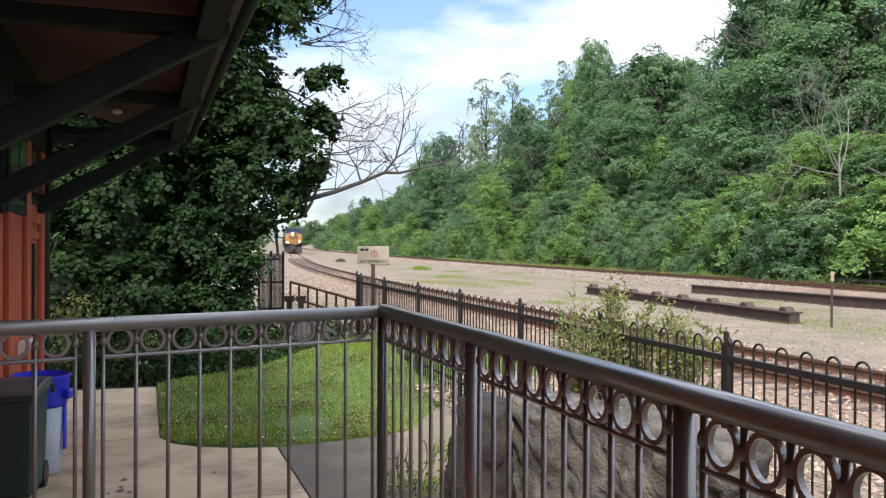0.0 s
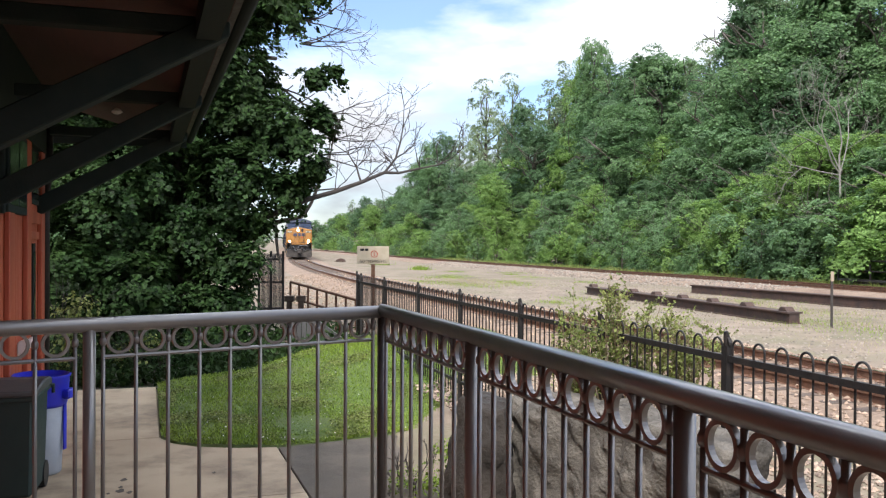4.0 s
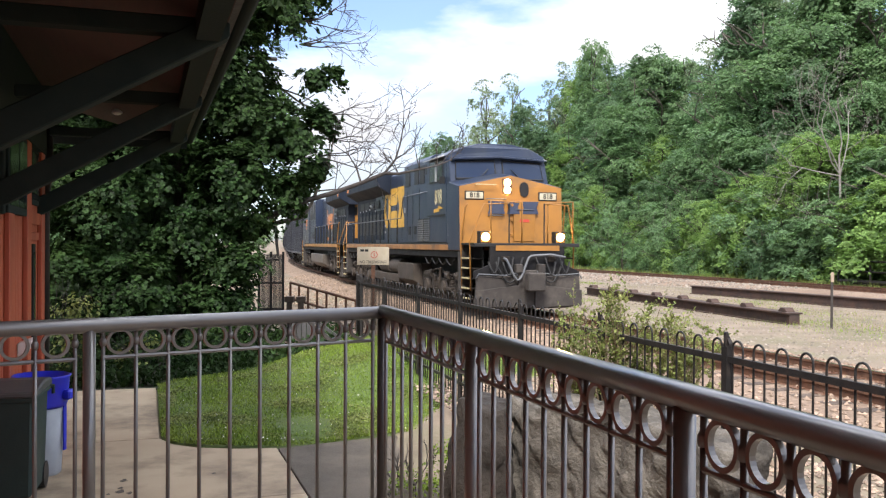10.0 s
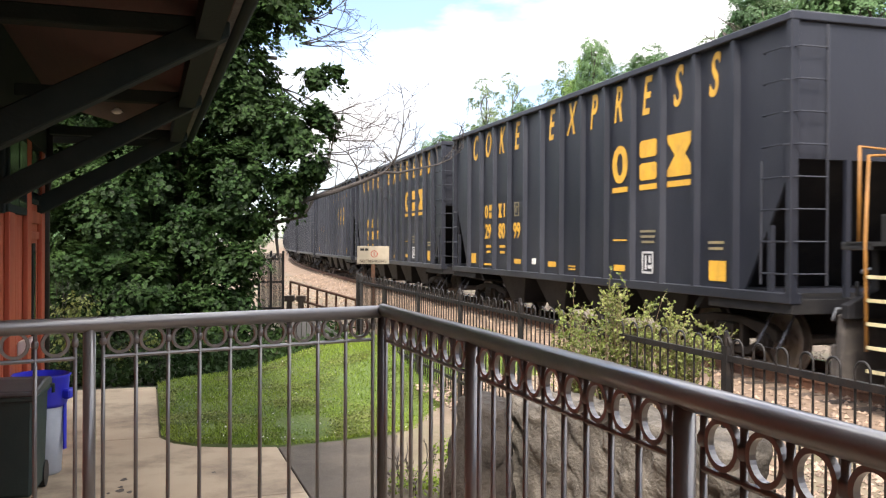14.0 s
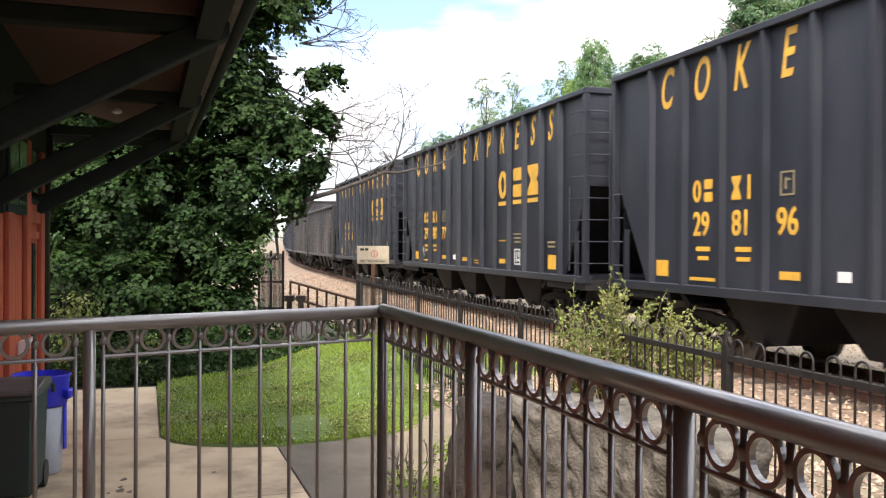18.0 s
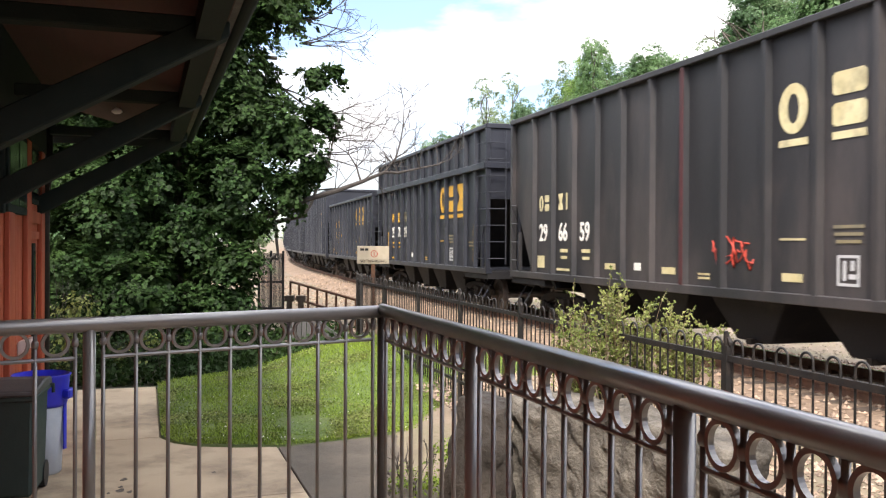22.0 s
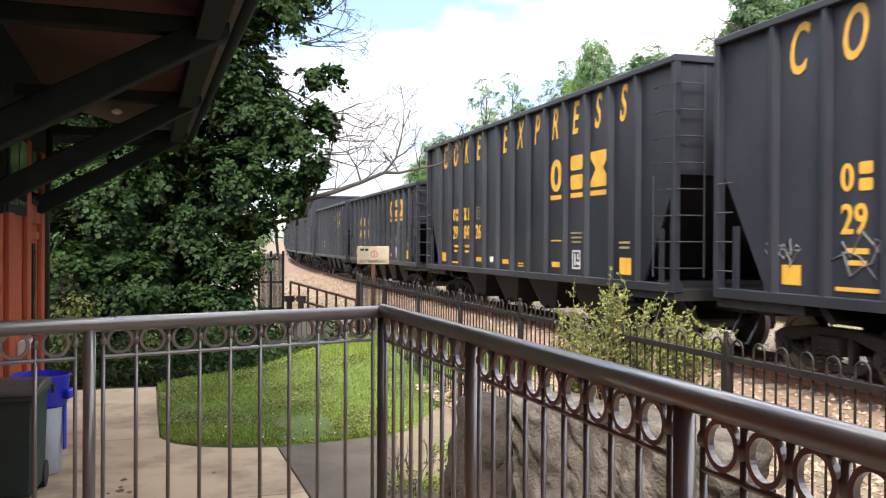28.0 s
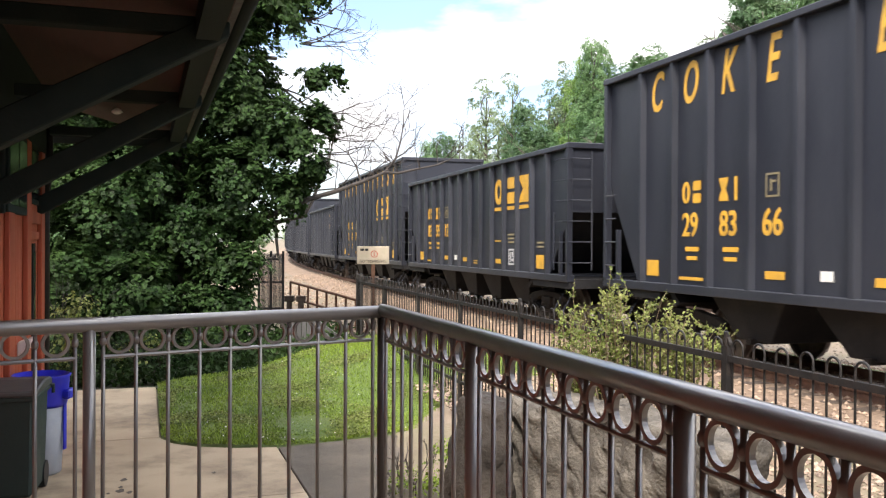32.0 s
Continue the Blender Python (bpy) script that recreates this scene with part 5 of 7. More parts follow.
def bridge_rail():
    a = Vector((20.8, 46.5, -0.4))
    d = Vector((0.2964, -0.9551, 0))
    ob = thing("bridge_railing", "low black steel railing beside the far track", "railing")
    for i in range(7):
        p = a + d * (i * 2.2)
        part("post", Geo().tube([p, p + Vector((0, 0, 1.5))], 0.05, 6), BLACK_IRON, ob)
    for z in (0.95, 1.47):
        part("bar", Geo().tube([a + Vector((0, 0, z)), a + d * 13.2 + Vector((0, 0, z))], 0.05, 6), BLACK_IRON, ob)
    part("kerb", Geo().tube([a + Vector((0, 0, 0.42)), a + d * 13.2 + Vector((0, 0, 0.42))], 0.12, 4), BLACK_IRON, ob)


bridge_rail()


def stair_rail():
    ob = thing("stair_handrail", "rusty brown handrail above the steps", "handrail")
    a, b = Vector((-4.1, 23.8, 0.78)), Vector((-2.15, 21.9, 0.42))
    for z in (0.0, -0.42):
        part("bar", Geo().tube([a + Vector((0, 0, z)), b + Vector((0, 0, z))], 0.035, 8), RUST, ob, smooth=True)
    for i in range(8):
        p = a.lerp(b, i / 7)
        part("baluster", Geo().tube([p, p - Vector((0, 0, 1.2))], 0.032, 6), RUST, ob)
    st = thing("steps", "dark timber steps going down beside the lawn", "stairs")
    for i in range(5):
        p = Vector((-3.75 + i * 0.34, 21.1 + i * 0.0, -0.15 - i * 0.2))
        part("tread", Geo().box(p.x, p.y, p.z - 0.05, p.x + 0.36, p.y + 1.2, p.z), TIE, st, bevel=0.005)
        part("riser", Geo().box(p.x + 0.33, p.y, p.z - 0.25, p.x + 0.36, p.y + 1.2, p.z - 0.05), TIE, st)
    part("stringer", Geo().prism([(-3.8, -0.05), (-3.8, -0.5), (-2.2, -1.3), (-2.0, -1.0)], "y", 21.0, 21.1), TIE, st)
    fn = thing("dark_panel_fence", "dark slatted fence panel beside the track", "fence")
    for i in range(3):
        x = -5.6 + i * 0.37
        part("post", Geo().box(x - 0.03, 26.9, -0.6, x + 0.03, 26.97, 1.58), BLACK_IRON, fn)
    for i in range(20):
        x = -5.58 + i * 0.037
        part("slat", Geo().box(x, 26.92, -0.3, x + 0.024, 26.94, 1.5), BLACK_IRON, fn)
    for z in (1.3, 0.6, -0.2):
        part("bar", Geo().box(-5.62, 26.91, z, -4.83, 26.96, z + 0.06), BLACK_IRON, fn)

    ld = thing("timber_landing", "weathered dark timber landing at the foot of the steps", "landing")
    for i in range(5):
        x = -3.22 + i * 0.105
        part("board", Geo().box(x, 18.9, -0.3, x + 0.095, 18.93, 0.18 - 0.03 * (i % 2)), OLDBOARD, ld, "grey weathered board", bevel=0.004)
    for i in range(4):
        x = -3.66 + i * 0.11
        part("side_board", Geo().box(x, 18.85, -1.2, x + 0.1, 18.88, -0.28), TIE, ld, bevel=0.004)
    part("header", Geo().box(-3.7, 18.8, -0.36, -2.6, 18.95, -0.27), TIE, ld, bevel=0.008)
    part("post", Geo().box(-2.72, 18.8, -1.3, -2.6, 18.92, 0.1), TIE, ld, bevel=0.008)
    for k in (0.0, 0.16):
        part("stringer", Geo().prism([(-2.62, 0.16 - k), (-2.62, 0.08 - k), (-1.98, -0.40 - k), (-1.98, -0.32 - k)], "y", 18.86, 18.92), OLDBOARD, ld, "pale weathered stringer")
    for x in (-3.78, -3.5):
        part("cap", Geo().box(x, 21.1, 0.42, x + 0.22, 21.3, 0.56), TIE, ld, bevel=0.01)
        part("cap_post", Geo().box(x + 0.05, 21.12, -1.0, x + 0.17, 21.24, 0.42), TIE, ld)


OLDBOARD = surf("weathered_boards", (0.05, 0.049, 0.05), (0.075, 0.072, 0.07), 5, 0.85, 0, 0.3, 40, stretch=(6, 6, 0.6), rand=0.2)
stair_rail()

for px, py, w in ((577, 446, 0.9), (612, 444, 0.9), (602, 465, 0.7)):
    p = at(px, py, -0.38)
    g = Geo().prism([(-w, 0), (w, 0), (w * 0.7, 0.35), (0.1, 0.45), (-w * 0.5, 0.3)], "y", -0.4, 0.4)
    solid("scrap_heap", g, DARKRUST, "small heap of dark rusty track scrap", "scrap", bevel=0.05, m=Matrix.Translation(p))


# ---- rolling stock: local y forward, x to the right, z up from the rail ----
RIGHT = Matrix(((0, 0, 1, 0), (1, 0, 0, 0), (0, 1, 0, 0), (0, 0, 0, 1)))     # text on the right-hand side, read towards +y
LEFT = Matrix(((0, 0, -1, 0), (-1, 0, 0, 0), (0, 1, 0, 0), (0, 0, 0, 1)))
SIDES = ((1, RIGHT), (-1, LEFT))


def wheelset_mesh(r, name="wheelset"):
    g = Geo()
    for sx in (-1, 1):
        c = 0.72 * sx
        g.add(*tilted_lathe([(r + 0.028, -0.06), (r + 0.028, -0.035), (r, -0.03), (r - 0.005, 0.065), (r - 0.075, 0.07), (r - 0.085, 0.03), (0.16, 0.01), (0.14, 0.07), (0.0, 0.07)], sx, c))
    g.tube([(-1.0, 0, 0), (1.0, 0, 0)], 0.08, 8)
    for k in range(4):
        a = k * math.pi / 2
        for sx in (-1, 1):
            g.tube([(0.72 * sx + 0.03 * sx, 0.24 * math.cos(a), 0.24 * math.sin(a)), (0.72 * sx + 0.055 * sx, 0.24 * math.cos(a), 0.24 * math.sin(a))], 0.045, 6)
    return g.mesh(name, WHEELSTEEL)


def tilted_lathe(prof, sx, c, n=24):
    vs, fs = [], []
    for r, x in prof:
        vs += [(c + x * sx, r * math.cos(2 * math.pi * j / n), r * math.sin(2 * math.pi * j / n)) for j in range(n)]
    for i in range(len(prof) - 1):
        fs += [(i * n + j, i * n + (j + 1) % n, (i + 1) * n + (j + 1) % n, (i + 1) * n + j) for j in range(n)]
    return vs, fs


WAGON_WHEEL = wheelset_mesh(0.457)
LOCO_WHEEL = wheelset_mesh(0.533)


def spring(g, x, y, z0, z1, r):
    pts = [(x + r * math.cos(a), y + r * math.sin(a), z0 + (z1 - z0) * k / 24) for k, a in enumerate(np.linspace(0, 8 * math.pi, 25))]
    g.tube(pts, 0.018, 4)


def wagon_truck_parts():
    frames = []
    for sx in (-1, 1):
        g = Geo()
        x0, x1 = 0.93 * sx, 1.07 * sx
        g.prism([(-1.12, 0.62), (-0.95, 0.70), (-0.4, 0.78), (0.4, 0.78), (0.95, 0.70), (1.12, 0.62), (1.12, 0.46), (0.90, 0.50), (0.36, 0.66), (-0.36, 0.66), (-0.90, 0.50), (-1.12, 0.46)], "x", x0, x1)
        g.prism([(-0.98, 0.52), (-0.80, 0.50), (-0.42, 0.33), (0.42, 0.33), (0.80, 0.50), (0.98, 0.52), (0.48, 0.22), (-0.48, 0.22)], "x", x0, x1)
        for y in (-0.32, 0.32):
            g.box(x0, y - 0.045, 0.3, x1, y + 0.045, 0.7)
        frames.append(g.mesh("side_frame", GEAR, bevel=0.015))
    b = Geo().box(-1.12, -0.2, 0.42, 1.12, 0.2, 0.66)
    b.box(-0.3, -0.3, 0.66, 0.3, 0.3, 0.85)
    bol = b.mesh("bolster", GEAR, bevel=0.015)
    s = Geo()
    for sx in (-1, 1):
        for dy in (-0.14, 0.0, 0.14):
            spring(s, 1.09 * sx, dy, 0.32, 0.56, 0.055)
    spr = s.mesh("springs", GEAR)
    cap = Geo().tube([(-0.06, 0, 0), (0.05, 0, 0)], 0.13, 12).tube([(-0.09, 0, 0), (0.08, 0, 0)], 0.07, 8).mesh("axle_cap", GEAR)
    return frames, bol, spr, cap


TRUCK = wagon_truck_parts()


def wagon_truck(par, y):
    t = part("truck", TRUCK[1], GEAR, par, "grimy cast bogie", m=Matrix.Translation((0, y, 0)))
    for f in TRUCK[0]:
        part("side_frame", f, GEAR, t)
    part("spring_nest", TRUCK[2], GEAR, t)
    for sx in (-1, 1):
        for dy in (-0.889, 0.889):
            part("axle_cap", TRUCK[3], GEAR, t, m=Matrix.Translation((1.08 * sx, dy, 0.457)))
    for dy in (-0.889, 0.889):
        part("wheelset", WAGON_WHEEL, WHEELSTEEL, t, "dull steel wheels", m=Matrix.Translation((0, dy, 0.457)))
    return t


def band(g, pts, side, x, d):
    """A flat bent band: (outer, inner) pairs of (y, z), given thickness towards the side."""
    n = len(pts)
    vs = [((x + k) * side, *p) for pair in pts for p in pair for k in (0, d)]
    fs = []
    for i in range(n - 1):
        o = 4 * i
        fs += [(o, o + 4, o + 5, o + 1), (o + 2, o + 3, o + 7, o + 6), (o + 1, o + 5, o + 7, o + 3), (o, o + 2, o + 6, o + 4)]
    fs += [(0, 1, 3, 2), (4 * n - 4, 4 * n - 2, 4 * n - 1, 4 * n - 3)]
    g.add(vs, fs)


def plain_mark(par, mat, y, z, w, h, side, x, kind, under=True):
    """One of the three plain shapes of the owner's mark: a closed ring, two bars, an hourglass."""
    g = Geo()
    t, d = w * 0.30, 0.006
    if kind == 0:
        band(g, [tuple((y + side * math.cos(a) * (w / 2 - k), z + math.sin(a) * (h / 2 - k * 0.8)) for k in (0, t)) for a in np.radians(np.linspace(0, 360, 25))], side, x, d)
    elif kind == 1:
        for z0 in (-0.5, 0.07):
            g.prism([(y + side * w * p, z + h * (z0 + k)) for p, k in ((-0.5, 0.06), (-0.4, 0), (0.4, 0), (0.5, 0.06), (0.5, 0.37), (0.4, 0.43), (-0.4, 0.43), (-0.5, 0.37))], "x", x * side, (x + d) * side)
    else:
        q = [(-w / 2, h / 2), (w / 2, h / 2), (w / 2, h * 0.34), (w * 0.2, 0), (w / 2, -h * 0.34), (w / 2, -h / 2), (-w / 2, -h / 2), (-w / 2, -h * 0.34), (-w * 0.2, 0), (-w / 2, h * 0.34)]
        g.prism([(y + side * p, z + k) for p, k in q], "x", x * side, (x + d) * side)
    part("painted_mark", g, mat, par)
    if under:
        g = Geo().box(x * side, y - w / 2, z - h * 0.74, (x + d) * side, y + w / 2, z - h * 0.60)
        part("painted_underline", g, mat, par)


def bars(par, mat, side, x, rects, name="stencil", joined=True):
    """Flat painted bars on a side: (y, z, width, height) each."""
    g = Geo()
    for y, z, w, h in rects:
        if not joined:
            g = Geo()
        g.box(x * side, y * side - w / 2, z - h / 2, (x + 0.005) * side, y * side + w / 2, z + h / 2)
        if not joined:
            part(name, g, mat, par)
    if joined:
        part(name, g, mat, par)["kind"] = "stuff"


def hopper(label, top, half, ribs, first, mat, words, number, letter, ext=None, square=True, logo_at=None, logo_z=3.2, logo_h=0.68, num_z=2.12, mark_z=2.64, q0=1, digits=None, emblem=None):
    """An open-topped bottom-discharge wagon; half is half the body's length."""
    ob = thing("hopper_wagon", label, "freight wagon", group="wagons of the freight train")
    sill, W = 1.14, 1.5
    pitch = (2 * half - 2 * first) / (ribs - 1)
    slope_y, slope_z = half - 1.08, sill + 0.06
    cut_z = sill + 0.49 * (top - sill)
    for s in (-1, 1):
        g = Geo().prism([(-slope_y, slope_z), (slope_y, slope_z), (half - 0.06, cut_z), (half - 0.06, top - 0.05), (-half + 0.06, top - 0.05), (-half + 0.06, cut_z)], "x", (W - 0.14) * s, (W - 0.10) * s)
        part("side_sheet", g, mat, ob)
        part("side_sill", Geo().box((W - 0.18) * s, -half, sill - 0.08, W * s, half, sill + 0.06), mat, ob, bevel=0.01)
        part("top_chord", Geo().box((W - 0.16) * s, -half, top - 0.10, (W + 0.02) * s, half, top), mat, ob, bevel=0.012)
    for e in (-1, 1):
        part("end_wall", Geo().box(-W + 0.1, (half - 0.10) * e, cut_z, W - 0.1, (half - 0.05) * e, top - 0.05), mat, ob)
        part("slope_sheet", Geo().prism([((half - 0.1) * e, cut_z), ((half - 0.16) * e, cut_z), ((slope_y - 1.3) * e, slope_z - 0.3), ((slope_y - 1.2) * e, slope_z - 0.35)], "x", -W + 0.12, W - 0.12), CHUTE, ob)
        part("end_chord", Geo().box(-W, (half - 0.12) * e, top - 0.10, W, (half + 0.01) * e, top + 0.02), mat, ob, bevel=0.012)
        part("end_platform", Geo().box(-W + 0.05, (half - 1.9) * e, sill - 0.22, W - 0.05, (half - 0.02) * e, sill - 0.02), CHUTE, ob, bevel=0.01)
        for s in (-1, 1):
            part("corner_post", Geo().box((W - 0.12) * s, (half - 0.11) * e, sill, W * s, half * e, top - 0.02), mat, ob, bevel=0.008)
            part("end_post", Geo().box((W - 0.10) * s, (half - 0.50) * e, sill, (W - 0.03) * s, (half - 0.43) * e, sill + 0.95), mat, ob)
            part("end_stanchion", Geo().box(0.55 * s, (half - 0.06) * e, sill, 0.63 * s, half * e, cut_z), mat, ob)
        part("coupler", Geo().box(-0.12, half * e, 0.78, 0.12, (half + 0.42) * e, 0.98).box(-0.17, (half + 0.34) * e, 0.72, 0.17, (half + 0.60) * e, 1.02), GEAR, ob, bevel=0.02)
        part("centre_sill", Geo().box(-0.2, (half - 2.4) * e, 0.72, 0.2, (half - 0.02) * e, sill - 0.2), GEAR, ob)
        side, end = Geo(), Geo()
        for k in range(int((top - 1.3) / 0.42)):
            z = 1.45 + k * 0.42
            side.tube([(W * e, (half - 0.05) * e, z), ((W + 0.07) * e, (half - 0.08) * e, z), ((W + 0.07) * e, (half - 0.5) * e, z), (W * e, (half - 0.53) * e, z)], 0.012, 5)
            end.tube([((W - 0.05) * e, half * e, z), ((W - 0.08) * e, (half + 0.07) * e, z), ((W - 0.5) * e, (half + 0.07) * e, z), ((W - 0.53) * e, half * e, z)], 0.012, 5)
            if z < cut_z:
                part("rung", Geo().tube([(-W * e, (half - 0.06) * e, z), (-W * e, (half - 0.47) * e, z)], 0.012, 5), mat, ob)
        side.tube([((W + 0.065) * e, (half - 0.51) * e, 1.3), ((W + 0.065) * e, (half - 0.51) * e, cut_z)], 0.018, 5)
        end.tube([((W - 0.51) * e, (half + 0.065) * e, 1.3), ((W - 0.51) * e, (half + 0.065) * e, top - 0.15)], 0.018, 5)
        part("side_ladder", side, mat, ob, "steel ladder")
        part("end_ladder", end, mat, ob, "steel ladder")
        g = Geo()
        g.tube([(W - 0.35, (half - 0.3) * e, sill - 0.2), (W - 0.05, (half - 0.3) * e, 0.45), (W - 0.05, (half - 0.75) * e, 0.45), (W - 0.35, (half - 0.75) * e, sill - 0.2)], 0.014, 5)
        part("sill_step", g, mat, ob)
    for s in (-1, 1):
        for k in range(ribs):
            y = half - first - pitch * k
            rib = Geo().prism([(y - 0.075, 0), (y - 0.045, 0.1), (y + 0.045, 0.1), (y + 0.075, 0)], "z", 0, 1)
            g = Geo().add([((W - 0.105 + p[1]) * s, p[0], sill + 0.02 + p[2] * (top - sill - 0.08)) for p in rib.v], rib.f)
            part("rib", g, mat, ob)
    # four discharge hoppers under the floor
    span = half - 2.6
    for k in range(4):
        c = -span + (2 * span) * (k + 0.5) / 4
        hw = span / 4
        g = Geo()
        a = [(-W + 0.25, c - hw), (W - 0.25, c - hw), (W - 0.25, c + hw), (-W + 0.25, c + hw)]
        b = [(-W + 0.5, c - hw * 0.35), (W - 0.5, c - hw * 0.35), (W - 0.5, c + hw * 0.35), (-W + 0.5, c + hw * 0.35)]
        g.add([(x, y, sill + 0.3) for x, y in a] + [(x, y, 0.42) for x, y in b], [(0, 1, 2, 3), (7, 6, 5, 4)] + [(i, i + 4, (i + 1) % 4 + 4, (i + 1) % 4) for i in range(4)])
        part("discharge_hopper", g, CHUTE, ob, bevel=0.015)
        part("door_lever", Geo().box(-W + 0.4, c - 0.05, 0.38, W - 0.4, c + 0.05, 0.46), GEAR, ob)
    part("floor", Geo().box(-W + 0.2, -slope_y + 0.2, sill - 0.05, W - 0.2, slope_y - 0.2, sill + 0.05), mat, ob)
    part("brake_reservoir", Geo().tube([(-0.5, -half + 1.0, sill + 0.1), (0.4, -half + 1.0, sill + 0.1)], 0.16, 12), mat, ob)
    for e in (-1, 1):
        wagon_truck(ob, e * (half - 1.95))
    if ext:
        for s in (-1, 1):
            part("mid_chord", Geo().box((W - 0.12) * s, -half, ext - 0.1, (W + 0.05) * s, half, ext + 0.06), mat, ob, bevel=0.012)
        for e in (-1, 1):
            part("mid_chord", Geo().box(-W, (half - 0.1) * e, ext - 0.1, W, (half + 0.04) * e, ext + 0.06), mat, ob, bevel=0.012)
    # paint
    X = W - 0.094
    for s, M in SIDES:
        pan = lambda k: -(half - first - pitch * 0.5) + pitch * k   # centre of panel k, counted from the rear
        for i, ch in enumerate(words):
            if ch != " ":
                part("painted_letter", text_mesh(ch, letter, 0.64, 0.28, width=0.56, bold=0.012), letter, ob, m=Matrix.Translation((X * s, s * (pan(i) - 0.1), top - 0.52)) @ M)
        if logo_at is not None:
            for k in range(3):
                w = 0.56 if k < 2 else 0.74
                plain_mark(ob, emblem or letter, s * pan(logo_at + k), logo_z, w, logo_h, s, X, k)
        for k, two in enumerate((number[0:2], number[2:4], number[4:6])):
            part("painted_number", text_mesh(two, digits or letter, 0.36, 0, width=0.85, bold=0.008), letter, ob, m=Matrix.Translation((X * s, s * (pan(q0 + k) - 0.06), num_z)) @ M)
        for k, (q, d) in enumerate(((q0, -0.17), (q0, 0.13), (q0 + 1, -0.17))):
            plain_mark(ob, letter, s * (pan(q) + d), mark_z, 0.21, 0.34, s, X, k, False)
        bars(ob, letter, s, X, [(pan(q0 + 1) + 0.12, mark_z, 0.06, 0.34)], "owner_mark_bar", False)
        if q0 == 1:
            yb, g = pan(3) - 0.06, Geo()
            for r in ((0, 0.15, 0.28, 0.025), (0, -0.15, 0.28, 0.025), (-0.127, 0, 0.025, 0.3), (0.127, 0, 0.025, 0.3), (-0.03, 0, 0.03, 0.16), (0.02, 0.05, 0.08, 0.03)):
                g.box(X * s, s * yb + r[0] - r[2] / 2, mark_z + r[1] - r[3] / 2, (X + 0.005) * s, s * yb + r[0] + r[2] / 2, mark_z + r[1] + r[3] / 2)
            part("boxed_stencil", g, DIMBAR, ob)
        small = [(pan(1), num_z - 0.36, 0.36, 0.07), (pan(2), num_z - 0.36, 0.36, 0.07), (pan(1), num_z - 0.5, 0.28, 0.06), (pan(2), num_z - 0.5, 0.3, 0.06), (pan(1), 1.3, 0.7, 0.05), (pan(6), 1.38, 0.3, 0.03), (pan(6), 1.32, 0.3, 0.03), (pan(ribs - 5) if ribs > 8 else 0, 1.9, 0.5, 0.03)]
        bars(ob, letter, s, X, small, "stencil")
        if square:
            bars(ob, letter, s, X, [(-half + first + 0.32, 1.44, 0.36, 0.26), (half - first - 0.45, 1.44, 0.42, 0.30), (pan(3), 1.42, 0.4, 0.11), (pan(5), 1.40, 0.4, 0.11), (pan(8) if ribs > 10 else pan(6), 1.40, 0.4, 0.11)], "yellow_reflector", False)
        else:
            bars(ob, letter, s, X, [(-half + 1.45, 1.75, 0.09, 1.0), (pan(8) + 0.26, 1.55, 0.07, 0.45), (pan(11) + 0.2, 1.85, 0.10, 1.0)], "yellow_reflector", False)
        if letter is ORANGE:
            part("orange_dot", Geo().tube([(X * s, s * pan(6), 1.52), ((X + 0.005) * s, s * pan(6), 1.52)], 0.085, 14), letter, ob)
        else:
            bars(ob, WHITE, s, X, [(pan(4), 1.44, 0.22, 0.13)], "white_plate")
        y = pan(9) if ribs > 10 else pan(7)
        g = Geo()
        for r in ((0, 0.17, 0.36, 0.035), (0, -0.17, 0.36, 0.035), (-0.165, 0, 0.035, 0.36), (0.165, 0, 0.035, 0.36), (-0.06, 0, 0.05, 0.24), (0.07, 0.06, 0.06, 0.12), (0.07, -0.07, 0.12, 0.06)):
            g.box(X * s, s * y + r[0] - r[2] / 2, 1.52 + r[1] - r[3] / 2, (X + 0.005) * s, s * y + r[0] + r[2] / 2, 1.52 + r[1] + r[3] / 2)
        part("inspection_stencil", g, DULLWHITE, ob)["kind"] = "stuff"
        bars(ob, DIMBAR, s, X, [(y, 2.05, 0.5, 0.04), (y, 1.96, 0.46, 0.04), (y, 1.87, 0.4, 0.04), (pan(min(ribs - 2, 11)), 1.86, 0.4, 0.04), (pan(min(ribs - 2, 11)), 1.77, 0.36, 0.04)], "faint_stencil")
    return ob


